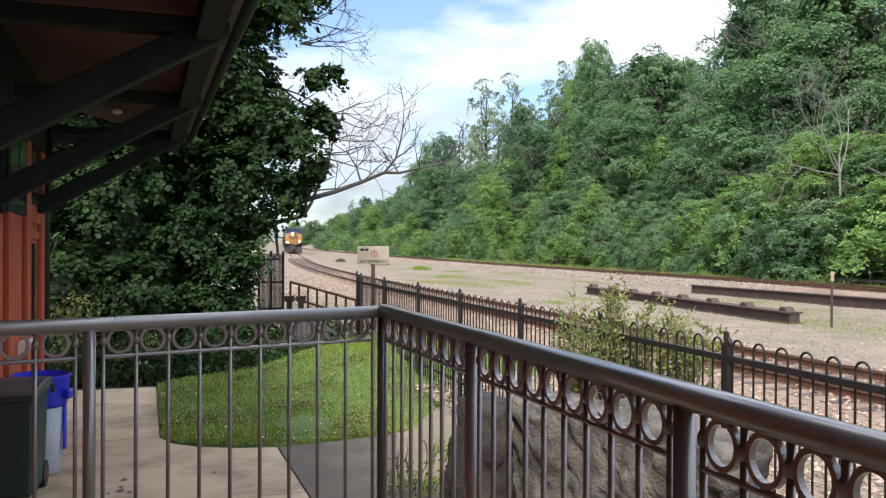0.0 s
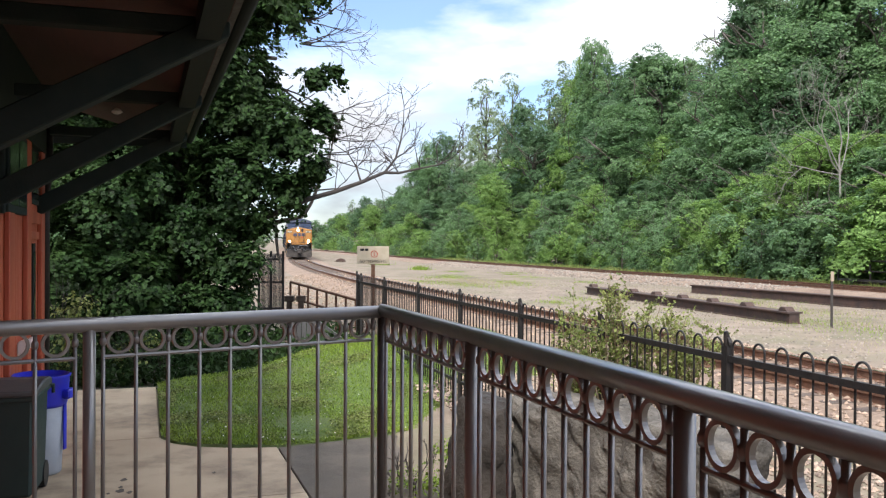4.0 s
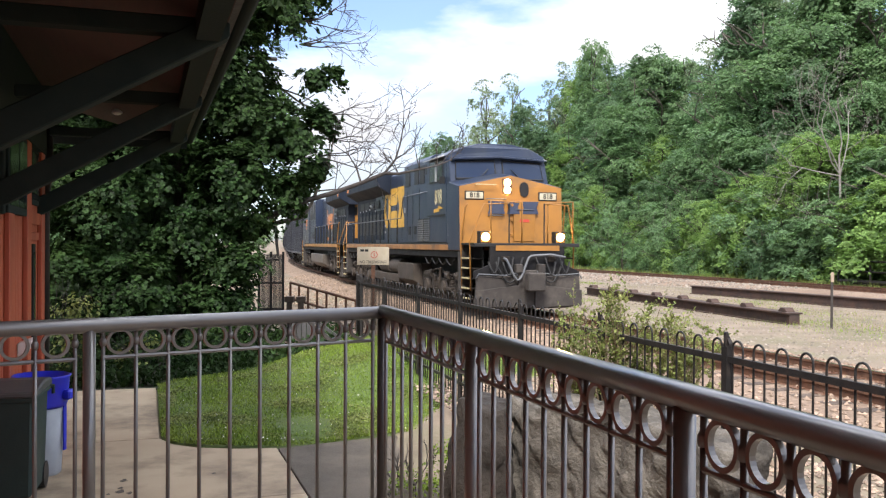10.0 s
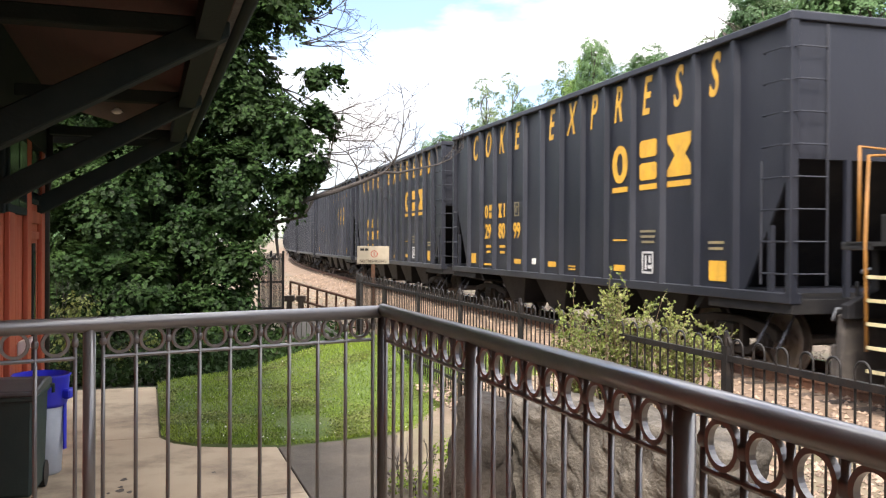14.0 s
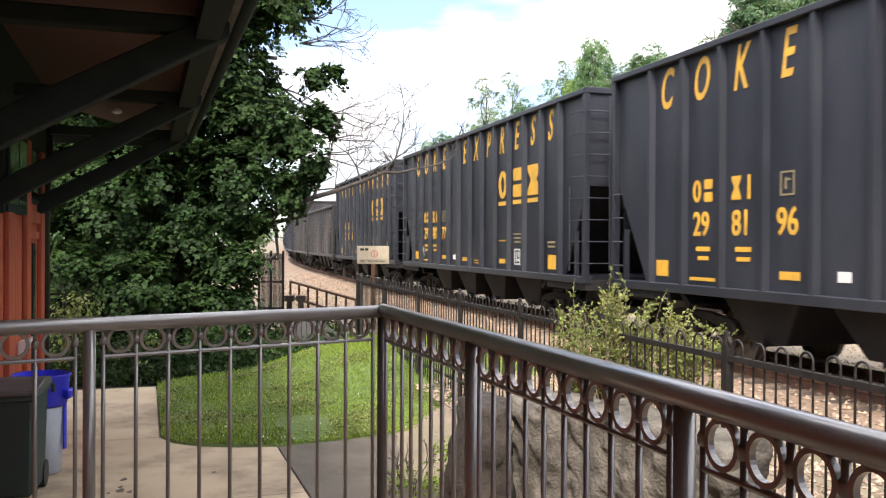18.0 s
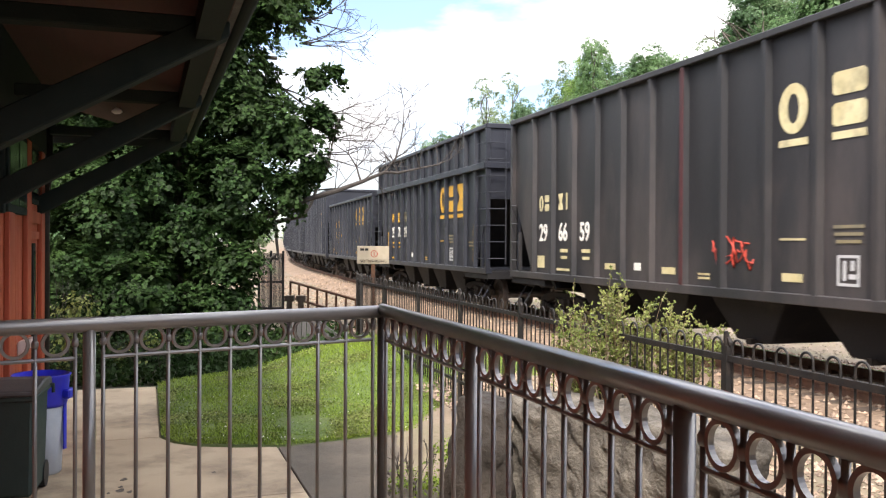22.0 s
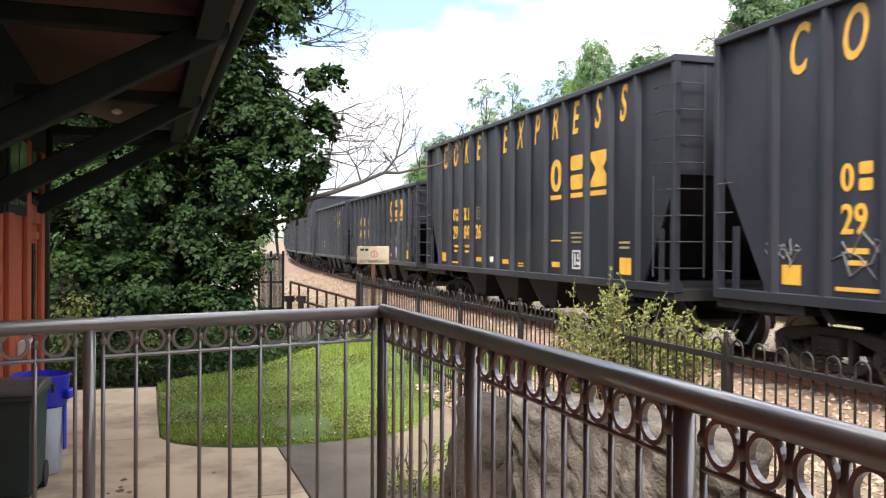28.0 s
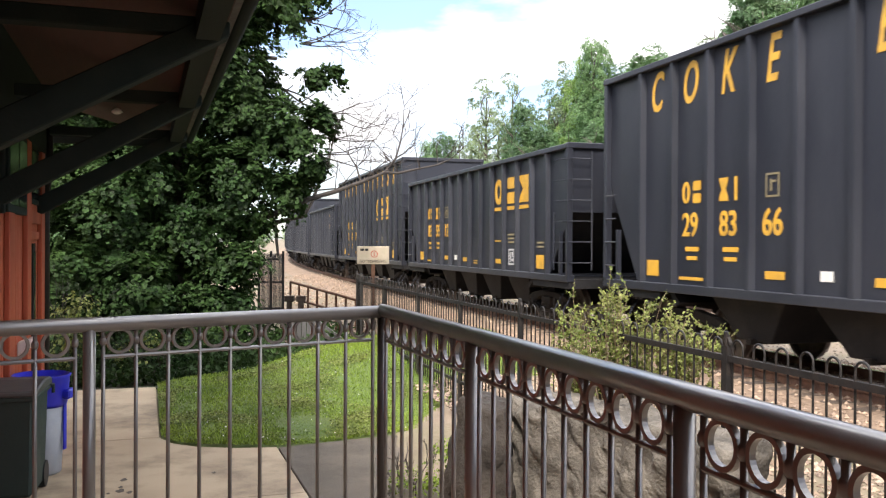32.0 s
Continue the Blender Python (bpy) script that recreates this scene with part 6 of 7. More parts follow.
def locomotive(number, stripe_mat, body, logo_mat, label, old=True):
    """A six-axle freight locomotive, cab towards +y."""
    ob = thing("locomotive", label, "locomotive")
    H, E = 4.6, 10.5
    DK = 1.84
    # near-black colour here paints in the dark gap below the side stripe
    part("underframe", Geo().box(-1.46, -E + 1.25, 1.46, 1.46, E - 1.25, 1.66), CHUTE, ob, bevel=0.01)
    for s in (-1, 1):
        part("sill_stripe", Geo().box(1.42 * s, -E + 1.2, 1.66, 1.52 * s, E - 1.2, DK - 0.02), stripe_mat, ob, "orange-yellow side sill", bevel=0.008)
    part("walkway", Geo().box(-1.5, -E + 0.1, DK - 0.02, 1.5, E - 0.1, DK + 0.03), BLACKPAINT, ob)
    part("underfloor_gear", Geo().box(-0.8, -9.0, 0.95, 0.8, 9.0, 1.42), CHUTE, ob, "dark equipment under the frame", bevel=0.02)
    # long hood
    def hood(w, z):
        return [(-w, DK + 0.03), (-w, z - 0.14), (-w + 0.16, z), (w - 0.16, z), (w, z - 0.14), (w, DK + 0.03)]
    part("engine_hood", Geo().prism(hood(0.95, 4.56), "y", -5.0, 2.1), body, ob, bevel=0.02)
    part("forward_hood", Geo().prism(hood(1.40, 4.58), "y", 2.1, 5.6), body, ob, bevel=0.02)
    part("radiator_hood", Geo().prism(hood(0.95, 4.0), "y", -9.4, -5.0), LOCODARK, ob, bevel=0.02)
    wing0, wing1 = (-9.5, -2.1) if old else (-10.0, -4.2)
    part("radiator_wing", Geo().prism([(-0.95, 3.76), (-1.5, 4.06), (-1.5, 4.42), (-1.35, 4.52), (1.35, 4.52), (1.5, 4.42), (1.5, 4.06), (0.95, 3.76)], "y", wing0, wing1), LOCODARK, ob, "overhanging dark radiator wing", bevel=0.015)
    part("radiator_screen", Geo().box(-1.25, wing0 + 0.3, 4.52, 1.25, wing1 - 0.4, 4.56), BLACKPAINT, ob)
    part("rear_end", Geo().prism([(-0.94, -8.85), (0.94, -8.85), (0.94, -9.0), (0.42, -9.62), (-0.42, -9.62), (-0.94, -9.0)], "z", DK + 0.03, 3.98), LOCOYEL, ob, "yellow hood end with chamfered corners", bevel=0.012)
    for s in (-1, 1):
        part("end_window", Geo().add([((0.94 - 0.52 * q + 0.006) * s, -9.0 - 0.62 * q - 0.006, z) for q, z in ((0.18, 3.26), (0.82, 3.26), (0.82, 3.66), (0.18, 3.66))] + [((0.90 - 0.52 * q) * s, -8.98 - 0.62 * q, z) for q, z in ((0.18, 3.26), (0.82, 3.26), (0.82, 3.66), (0.18, 3.66))],
                                      [(0, 1, 2, 3), (7, 6, 5, 4), (0, 4, 5, 1), (1, 5, 6, 2), (2, 6, 7, 3), (3, 7, 4, 0)]), BLACKPAINT, ob, "dark hood end window")
        for k in range(7 if old else 6):
            d = part("hood_door", Geo().box(0.955 * s, -8.6 + k * 0.78, 2.0, 0.985 * s, -7.95 + k * 0.78, 3.2), LOCODARK, ob, bevel=0.008)
            part("door_louvre", Geo().box(0.985 * s, -8.5 + k * 0.78, 2.2, 0.992 * s, -8.05 + k * 0.78, 3.05), BLACKPAINT, d)
        for k in range(4):
            part("radiator_panel", Geo().box(0.955 * s, -8.5 + k * 1.1, 3.3, 0.975 * s, -7.5 + k * 1.1, 3.62), BLACKPAINT, ob)
        for y0, y1, z0, z1 in ((2.35, 3.0, 3.75, 4.25), (3.65, 4.2, 3.75, 4.3), (4.4, 4.95, 3.75, 4.3), (5.1, 5.5, 3.98, 4.3)):
            part("upper_grille", Geo().box(1.40 * s, y0, z0, 1.42 * s, y1, z1), BLACKPAINT, ob)
        for y in (4.85, 5.65) if old else (6.9,):
            lv = part("louvre", Geo().box(1.40 * s, y - 0.34, 1.92, 1.505 * s, y + 0.34, 2.62), BLACKPAINT, ob)
            for k in range(10):
                part("louvre_slat", Geo().box(1.505 * s, y - 0.31, 1.945 + 0.066 * k, 1.53 * s, y + 0.31, 1.98 + 0.066 * k), LOCOGREY, lv)
        for y in (2.95, 3.75):
            g = Geo().box(1.40 * s, y - 0.15, 2.15, 1.41 * s, y + 0.15, 2.42)
            for k in range(4):
                g.box(1.41 * s, y - 0.14, 2.17 + 0.065 * k, 1.42 * s, y + 0.14, 2.2 + 0.065 * k)
            part("vent", g, BLACKPAINT, ob)
        for y in (2.6, 3.4, 4.3, 5.5):
            part("panel_seam", Geo().box(1.40 * s, y - 0.012, 1.95, 1.408 * s, y + 0.012, 3.6), BLACKPAINT, ob)
        for k in range(5):
            part("hood_seam", Geo().box(0.95 * s, -2.0 + k * 0.95, 1.95, 0.958 * s, -1.98 + k * 0.95, 4.0), BLACKPAINT, ob)
    # cab
    cab = [(-1.5, DK + 0.03), (-1.5, 4.36), (-1.0, 4.60), (-0.5, 4.70), (0.5, 4.70), (1.0, 4.60), (1.5, 4.36), (1.5, DK + 0.03)]
    part("cab", Geo().prism(cab, "y", 5.6, 7.85), body if old else LOCOSHEEN, ob, bevel=0.025)
    part("cab_front", Geo().add([(-1.5, 7.85, 1.87), (1.5, 7.85, 1.87), (1.5, 7.85, 4.36), (1.0, 7.85, 4.60), (0.5, 7.85, 4.70), (-0.5, 7.85, 4.70), (-1.0, 7.85, 4.60), (-1.5, 7.85, 4.36),
                                (-1.5, 8.45, 1.87), (1.5, 8.45, 1.87), (1.5, 8.25, 3.55), (1.46, 7.98, 4.34), (1.0, 7.98, 4.57), (-1.0, 7.98, 4.57), (-1.46, 7.98, 4.34), (-1.5, 8.25, 3.55)],
                               [(0, 8, 9, 1), (1, 9, 10, 2), (2, 10, 11), (2, 11, 12, 3), (3, 12, 13, 6, 5, 4), (6, 13, 14, 7), (7, 14, 15), (7, 15, 8, 0), (10, 15, 14, 13, 12, 11), (8, 15, 10, 9), (0, 1, 2, 3, 4, 5, 6, 7)]), body, ob, bevel=0.012)
    for s in (-1, 1):
        q = [(0.12 * s, 8.235, 3.67), (1.34 * s, 8.235, 3.67), (1.30 * s, 8.085, 4.14), (0.12 * s, 8.06, 4.20)]
        part("windscreen", Geo().add(q + [(x, y - 0.06, z - 0.02) for x, y, z in q], [(0, 1, 2, 3), (7, 6, 5, 4), (0, 4, 5, 1), (1, 5, 6, 2), (2, 6, 7, 3), (3, 7, 4, 0)]), SCREEN, ob, "dark blue windscreen")
        part("windscreen_frame", Geo().tube([q[0], q[1], q[2], q[3], q[0]], 0.03, 6), BLACKPAINT, ob)
        part("brow", Geo().add([(0.0, 8.05, 4.30), (1.46 * s, 8.06, 4.22), (1.46 * s, 8.20, 4.20), (0.0, 8.22, 4.27), (0.0, 8.05, 4.34), (1.46 * s, 8.06, 4.26), (1.46 * s, 8.20, 4.235), (0.0, 8.22, 4.31)], [(0, 1, 2, 3), (7, 6, 5, 4), (0, 4, 5, 1), (1, 5, 6, 2), (2, 6, 7, 3), (3, 7, 4, 0)]), body, ob)
        part("wiper", Geo().tube([(0.7 * s, 8.28, 3.62), (0.35 * s, 8.2, 3.95)], 0.014, 5).tube([(1.3 * s, 8.28, 3.64), (0.2 * s, 8.29, 3.62)], 0.016, 5), BLACKPAINT, ob)
        w = part("side_window", Geo().box(1.49 * s, 5.95, 3.62, 1.515 * s, 7.5, 4.30), BLACKPAINT, ob, "cab side window")
        part("pane", Geo().box(1.515 * s, 6.02, 3.68, 1.522 * s, 6.62, 4.25), DARKGLASS, w)
        part("pane", Geo().box(1.515 * s, 6.86, 3.68, 1.522 * s, 7.44, 4.25), DARKGLASS, w)
        part("window_bar", Geo().box(1.52 * s, 6.66, 3.66, 1.535 * s, 6.84, 4.26), DULLWHITE, w)
        part("sun_visor", Geo().prism([(1.5 * s, 4.38), (1.72 * s, 4.30), (1.72 * s, 4.28), (1.5 * s, 4.34)], "y", 5.9, 7.6), DULLWHITE, ob)
        if not old:
            # flat black sheet paints the recess's shadow, the hood is not cut in
            part("recess_panel", Geo().box(1.398 * s, 2.4, 3.36, 1.408 * s, 5.56, 4.40), BLACKPAINT, ob, "flat black panel standing in for the shadow of the grille recess")
            for y in (3.3, 4.25, 5.0):
                part("recess_post", Geo().box(1.408 * s, y - 0.04, 3.7, 1.43 * s, y + 0.04, 4.38), LOCOGREY, ob)
            part("window_sill", Geo().box(1.40 * s, 2.4, 3.32, 1.45 * s, 5.56, 3.36), LOCOSHEEN, ob)
            part("side_ledge", Geo().box(1.40 * s, 2.2, 2.5, 1.44 * s, 5.55, 2.54), BLACKPAINT, ob)
        part("mirror", Geo().box(1.5 * s, 7.6, 3.55, 1.66 * s, 7.63, 3.75), BLACKPAINT, ob)
        part("cab_ledge", Geo().box(1.5 * s, 5.8, 2.66, 1.53 * s, 7.7, 2.69), BLACKPAINT, ob)
    # nose
    nose = Geo().add([(-1.53, 8.1, 1.66), (1.53, 8.1, 1.66), (1.53, 8.1, 3.58), (0, 8.1, 3.86), (-1.53, 8.1, 3.58), (-1.53, 9.25, 1.66), (1.53, 9.25, 1.66), (1.53, 9.15, 3.40), (0, 9.10, 3.72), (-1.53, 9.15, 3.40)],
                     [(0, 1, 6, 5), (1, 2, 7, 6), (2, 3, 8, 7), (3, 4, 9, 8), (4, 0, 5, 9), (5, 6, 7, 8, 9), (4, 3, 2, 1, 0)])
    n = part("nose", nose, body if old else LOCOSHEEN, ob, bevel=0.02)
    q = [(-1.52, 9.262, 1.67), (1.52, 9.262, 1.67), (1.52, 9.158, 3.39), (0, 9.112, 3.71), (-1.52, 9.158, 3.39)]
    face = Geo().add(q + [(x, y + 0.02, z) for x, y, z in q], [(0, 4, 3, 2, 1), (5, 6, 7, 8, 9), (0, 1, 6, 5), (1, 2, 7, 6), (2, 3, 8, 7), (3, 4, 9, 8), (4, 0, 5, 9)])
    part("nose_face", face, LOCOYEL, n, "orange-yellow nose panel")
    part("nose_door", Geo().box(-0.68, 9.18, 1.92, -0.04, 9.30, 3.02), LOCOYEL, n, bevel=0.01)
    part("door_window", Geo().prism([(-0.38 + 0.13 * math.cos(a) * abs(math.cos(a)) ** -0.35 if abs(math.cos(a)) > 1e-3 else -0.38, 3.33 + 0.2 * math.sin(a)) for a in np.linspace(0, 6.283, 25)[:-1]], "y", 9.12, 9.225), BLACKPAINT, n, "dark rounded door window")
    for z in (2.1, 2.5, 2.9):
        part("door_hinge", Geo().box(-0.02, 9.26, z - 0.04, 0.05, 9.315, z + 0.04), LOCOYEL, n, bevel=0.008)
    for x0, x1, z in ((0.5, 1.05, 3.44), (-0.62, -0.1, 2.78), (0.2, 0.75, 3.06), (0.3, 0.7, 2.62)):
        part("grab_iron", Geo().tube([(x0, 9.2, z), (x0, 9.32, z), (x1, 9.32, z), (x1, 9.2, z)], 0.013, 6), PALEYELLOW if z > 3.4 else LOCOGREY, n, smooth=True)
    part("red_plate", Geo().box(-0.5, 9.29, 2.44, -0.22, 9.31, 2.52), REDPAINT, n)
    lh = part("headlamp_box", Geo().box(-0.02, 9.1, 3.2, 0.26, 9.20, 3.62), RUST, n, bevel=0.01)
    lit = LAMPLIT if old else DULLWHITE
    for z in (3.31, 3.51):
        part("headlamp", Geo().tube([(0.12, 9.20, z), (0.12, 9.22, z)], 0.09, 16), lit, lh, "bright lit headlamp" if old else "")
    for s in (-1, 1):
        part("number_board", Geo().box(0.84 * s, 9.15, 3.06, 1.34 * s, 9.225, 3.24), NUMBOARD, part("number_frame", Geo().box(0.81 * s, 9.15, 3.03, 1.37 * s, 9.218, 3.27), BLACKPAINT, n, bevel=0.012), bevel=0.008)
        part("painted_number", text_mesh(number, BLACKPAINT, 0.135, bold=0.003), BLACKPAINT, n, m=Matrix(((-1, 0, 0, 1.09 * s), (0, 0, 1, 9.23), (0, 1, 0, 3.15), (0, 0, 0, 1))))
        d = part("ditch_lamp_box", Geo().box(0.92 * s, 9.9, 1.86, 1.24 * s, 10.15, 2.18), BLACKPAINT, ob, bevel=0.015)
        part("lamp_face", Geo().box(0.95 * s, 10.15, 1.89, 1.21 * s, 10.158, 2.15), LOCOYEL if old else BLACKPAINT, d)
        part("ditch_lamp", Geo().tube([(1.08 * s, 10.15, 2.03), (1.08 * s, 10.17, 2.03)], 0.10, 16), lit, d, "bright lit lamp" if old else "")
    for x0, x1 in ((0.12, 1.0), (-0.62, -1.35)):
        part("platform_rail", Geo().tube([(x0, 10.36, DK), (x0, 10.36, 2.92), (x1, 10.36, 2.96), (x1, 10.36, DK)], 0.022, 6), LOCOYEL, ob, "rusty yellow platform rail", smooth=True)
    if old:
        for x0, x1 in ((0.72, 0.22), (0.16, -0.22), (-0.28, -0.78)):
            part("painted_mark", Geo().prism([(x0, 2.66), (x1, 2.66), (x1 + 0.06, 2.84), (x1, 3.0), (x0, 3.0), (x0 - 0.05, 2.82)], "y", 9.27, 9.306), PLATEBLUE, n)
    # front and rear platforms, pilot, plough, couplers, steps
    for e in (-1, 1):
        part("end_plate", Geo().prism([(-1.5, 0.95), (1.5, 0.95), (1.5, 1.12), (1.06, 1.30), (1.06, DK), (-1.06, DK), (-1.06, 1.30), (-1.5, 1.12)], "y", (E - 0.14) * e, (E - 0.02) * e), CHUTE, ob, bevel=0.01)
        part("platform_edge", Geo().box(-1.5, (E - 0.5) * e, DK - 0.07, 1.5, (E - 0.01) * e, DK + 0.02), BLACKPAINT, ob, bevel=0.01)
        part("end_stripe", Geo().box(-0.9, (E - 0.02) * e, DK - 0.17, 0.9, (E + 0.0) * e, DK - 0.03), LOCOYEL, ob)
        part("plough", Geo().prism([(-1.45, 1.0), (1.45, 1.0), (1.5, 0.22), (1.1, 0.14), (-1.1, 0.14), (-1.5, 0.22)], "y", (E - 0.02) * e, (E + 0.10) * e), DUSTY, ob, bevel=0.02)
        part("coupler", Geo().box(-0.16, E * e, 0.70, 0.16, (E + 0.5) * e, 1.02).box(-0.24, (E + 0.4) * e, 0.62, 0.24, (E + 0.68) * e, 1.1), DUSTY, ob, bevel=0.03)
        for s in (-1, 1):
            for k, (x0, x1, dp) in enumerate(((0.18, 0.95, 0.62), (0.45, 0.75, 0.42), (0.85, 1.15, 0.36))):
                pts = [(s * (x0 + (x1 - x0) * t), (E + 0.10 + 0.10 * math.sin(3.1 * t)) * e, 1.5 - dp * math.sin(math.pi * t) - 0.12 * t) for t in np.linspace(0, 1, 9)]
                part("air_hose", Geo().tube(pts, 0.024, 6), BLACKPAINT, ob, smooth=True)
            part("hose_bracket", Geo().box(0.55 * s, E * e, 1.38, 0.75 * s, (E + 0.1) * e, 1.52), GEAR, ob, bevel=0.01)
            part("lifting_lever", Geo().tube([(0.2 * s, (E + 0.16) * e, 1.12), (0.7 * s, (E + 0.2) * e, 1.02), (1.42 * s, (E + 0.14) * e, 1.06), (1.5 * s, (E + 0.12) * e, 0.92)], 0.016, 6), LOCOGREY, ob, smooth=True)
            part("plough_wing", Geo().prism([(0.15 * s, 0.78), (1.5 * s, 0.62), (1.5 * s, 0.2), (0.15 * s, 0.16)], "y", (E + 0.1) * e, (E + 0.16) * e), DUSTY, ob, bevel=0.01)
            part("buffer_pocket", Geo().box(0.22 * s, E * e, 1.08, 0.42 * s, (E + 0.22) * e, 1.32), DUSTY, ob, bevel=0.02)
        part("coupler_pocket", Geo().box(-0.34, E * e, 0.62, 0.34, (E + 0.16) * e, 1.16), DUSTY, ob, bevel=0.03)
        for s in (-1, 1):
            for k in range(5):
                z = 0.36 + 0.27 * k
                part("step", Geo().box(1.1 * s, (E - 1.15) * e, z, 1.5 * s, (E - 0.42) * e, z + 0.03), GEAR, ob)
                part("step_edge", Geo().box(1.49 * s, (E - 1.13) * e, z + 0.005, 1.51 * s, (E - 0.44) * e, z + 0.045), PALEYELLOW, ob)
            part("step_well", Geo().box(1.1 * s, (E - 1.2) * e, 0.40, 1.14 * s, (E - 0.4) * e, DK), BLACKPAINT, ob)
            part("step_panel", Geo().box(1.12 * s, (E - 1.5) * e, 0.5, 1.5 * s, (E - 1.2) * e, DK), DUSTY, ob, bevel=0.015)
            part("grab_rail", Geo().tube([(1.47 * s, (E - 1.2) * e, 0.6), (1.5 * s, (E - 1.2) * e, 1.9), (1.46 * s, (E - 0.95) * e, 2.8), (1.42 * s, (E - 0.85) * e, 2.9)], 0.02, 6), LOCOYEL, ob, smooth=True)
            part("grab_rail", Geo().tube([(1.47 * s, (E - 0.4) * e, 0.6), (1.5 * s, (E - 0.4) * e, 1.9), (1.2 * s, (E - 0.12) * e, 2.86), (0.5 * s, (E - 0.10) * e, 2.9)], 0.02, 6), LOCOYEL, ob, smooth=True)
            part("platform_stanchion", Geo().tube([(0.5 * s, (E - 0.1) * e, DK), (0.5 * s, (E - 0.1) * e, 2.9)], 0.02, 6), LOCOYEL if e < 0 else BLACKPAINT, ob)
    pts = [(0.75 - 1.75 * t, E + 0.16 + 0.05 * math.sin(9 * t), 1.48 - 0.62 * math.sin(min(1.0, t * 2.2) * math.pi) ** 2 + 0.12 * t - 0.4 * max(0.0, t - 0.75)) for t in np.linspace(0, 1, 25)]
    part("air_hose", Geo().tube(pts, 0.03, 8), LOCOGREY, ob, "pale looping air hose", smooth=True)
    # hood end: windows, lamps, dark lower band
    part("end_band", Geo().prism([(-0.95, -8.85), (0.95, -8.85), (0.95, -9.004), (0.424, -9.632), (-0.424, -9.632), (-0.95, -9.004)], "z", DK + 0.03, 2.12), LOCODARK, ob)
    part("lamp_recess", Geo().box(-0.2, -9.645, 3.1, 0.2, -9.61, 3.66), BLACKPAINT, ob, "dark lamp recess")
    for s in (-1, 1):
        part("end_lamp", Geo().tube([(0.1 * s, -9.645, 3.72), (0.1 * s, -9.69, 3.72)], 0.085, 14), DULLWHITE, ob, "unlit silvery lamp")
    part("painted_mark", Geo().box(-0.34, -9.632, 2.66, 0.34, -9.625, 2.74).box(-0.34, -9.632, 2.84, 0.34, -9.625, 2.92), PLATEBLUE, ob)
    for s, M in SIDES:
        part("wing_number", text_mesh(number, ORANGE, 0.15, width=0.9), ORANGE, ob, m=Matrix.Translation((1.505 * s, wing0 + 0.55, 4.2)) @ M)
        lamp = part("hood_lamp", Geo().box(0.95 * s, -5.55, 3.42, 1.06 * s, -5.35, 3.52), LOCOGREY, ob, bevel=0.01)
        part("lens", Geo().tube([(1.06 * s, -5.45, 3.44), (1.10 * s, -5.45, 3.38)], 0.07, 10), DULLWHITE, lamp)
        for y, z, w in ((-8.45, 3.26, 0.1), (-7.7, 3.26, 0.1), (-6.95, 3.27, 0.1), (-6.2, 3.3, 0.14), (-5.0, 3.2, 0.1), (-3.9, 2.6, 0.12), (-2.9, 2.3, 0.2), (-2.9, 2.55, 0.2)):
            part("white_label", Geo().box(0.985 * s, y - w / 2, z - 0.035, 0.993 * s, y + w / 2, z + 0.035), DULLWHITE, ob)
        for k in range(5):
            y0 = -8.6 + k * 0.75
            pts = [(1.42 * s, y0 + 0.75 * t, 1.4 - 0.2 * math.sin(math.pi * t)) for t in np.linspace(0, 1, 7)]
            part("draped_cable", Geo().tube(pts, 0.022, 5), BLACKPAINT, ob, smooth=True)
        for k in range(4):
            y0 = 5.2 + k * 0.8
            pts = [(1.42 * s, y0 + 0.8 * t, 1.4 - 0.17 * math.sin(math.pi * t)) for t in np.linspace(0, 1, 7)]
            part("draped_cable", Geo().tube(pts, 0.02, 5), BLACKPAINT, ob, smooth=True)
    # handrails along the walkway
    for s in (-1, 1):
        if old:
            rail = [(1.48 * s, -E + 1.2, 2.72), (1.48 * s, 1.95, 2.72), (1.48 * s, 2.3, 3.43), (1.48 * s, 5.9, 3.43)]
        else:
            rail = [(1.48 * s, -E + 1.2, 2.86), (1.48 * s, 2.3, 2.82)]
        part("handrail", Geo().tube(rail, 0.018, 6), LOCOGREY, ob, smooth=True)
        for k in range(8):
            y = -9.1 + k * 1.5
            part("stanchion", Geo().tube([(1.48 * s, y, DK), (1.48 * s, y, 2.72 if old else 2.84)], 0.024 if old else 0.05, 6), BLACKPAINT, ob)
        # tanks
        if old:
            for y0 in (-0.6, 1.2):
                part("air_tank", Geo().tube([(1.12 * s, y0 - 1.5, 1.02), (1.12 * s, y0 - 1.42, 1.02), (1.12 * s, y0, 1.02)], 0.30, 20), LOCOGEAR, ob, bevel=0.03)
    if old:
        part("fuel_tank", Geo().prism([(-1.15, 0.42), (-1.45, 0.62), (-1.45, 1.18), (1.45, 1.18), (1.45, 0.62), (1.15, 0.42)], "y", 1.4, 3.7).box(-1.4, -3.6, 0.45, 1.4, 1.4, 0.74), LOCOGEAR, ob, "grimy brown fuel tank", bevel=0.02)
    else:
        part("fuel_tank", Geo().prism([(-1.05, 0.42), (-1.47, 0.70), (-1.47, 1.22), (1.47, 1.22), (1.47, 0.70), (1.05, 0.42)], "y", -2.6, 4.1), surf("tank_paint", (0.085, 0.07, 0.058), (0.115, 0.096, 0.08), 2, 0.6, 0, 0.15, dirt=(0.05, 0.042, 0.036), dirt_scale=1.2), ob, "brown-grey fuel tank", bevel=0.03)
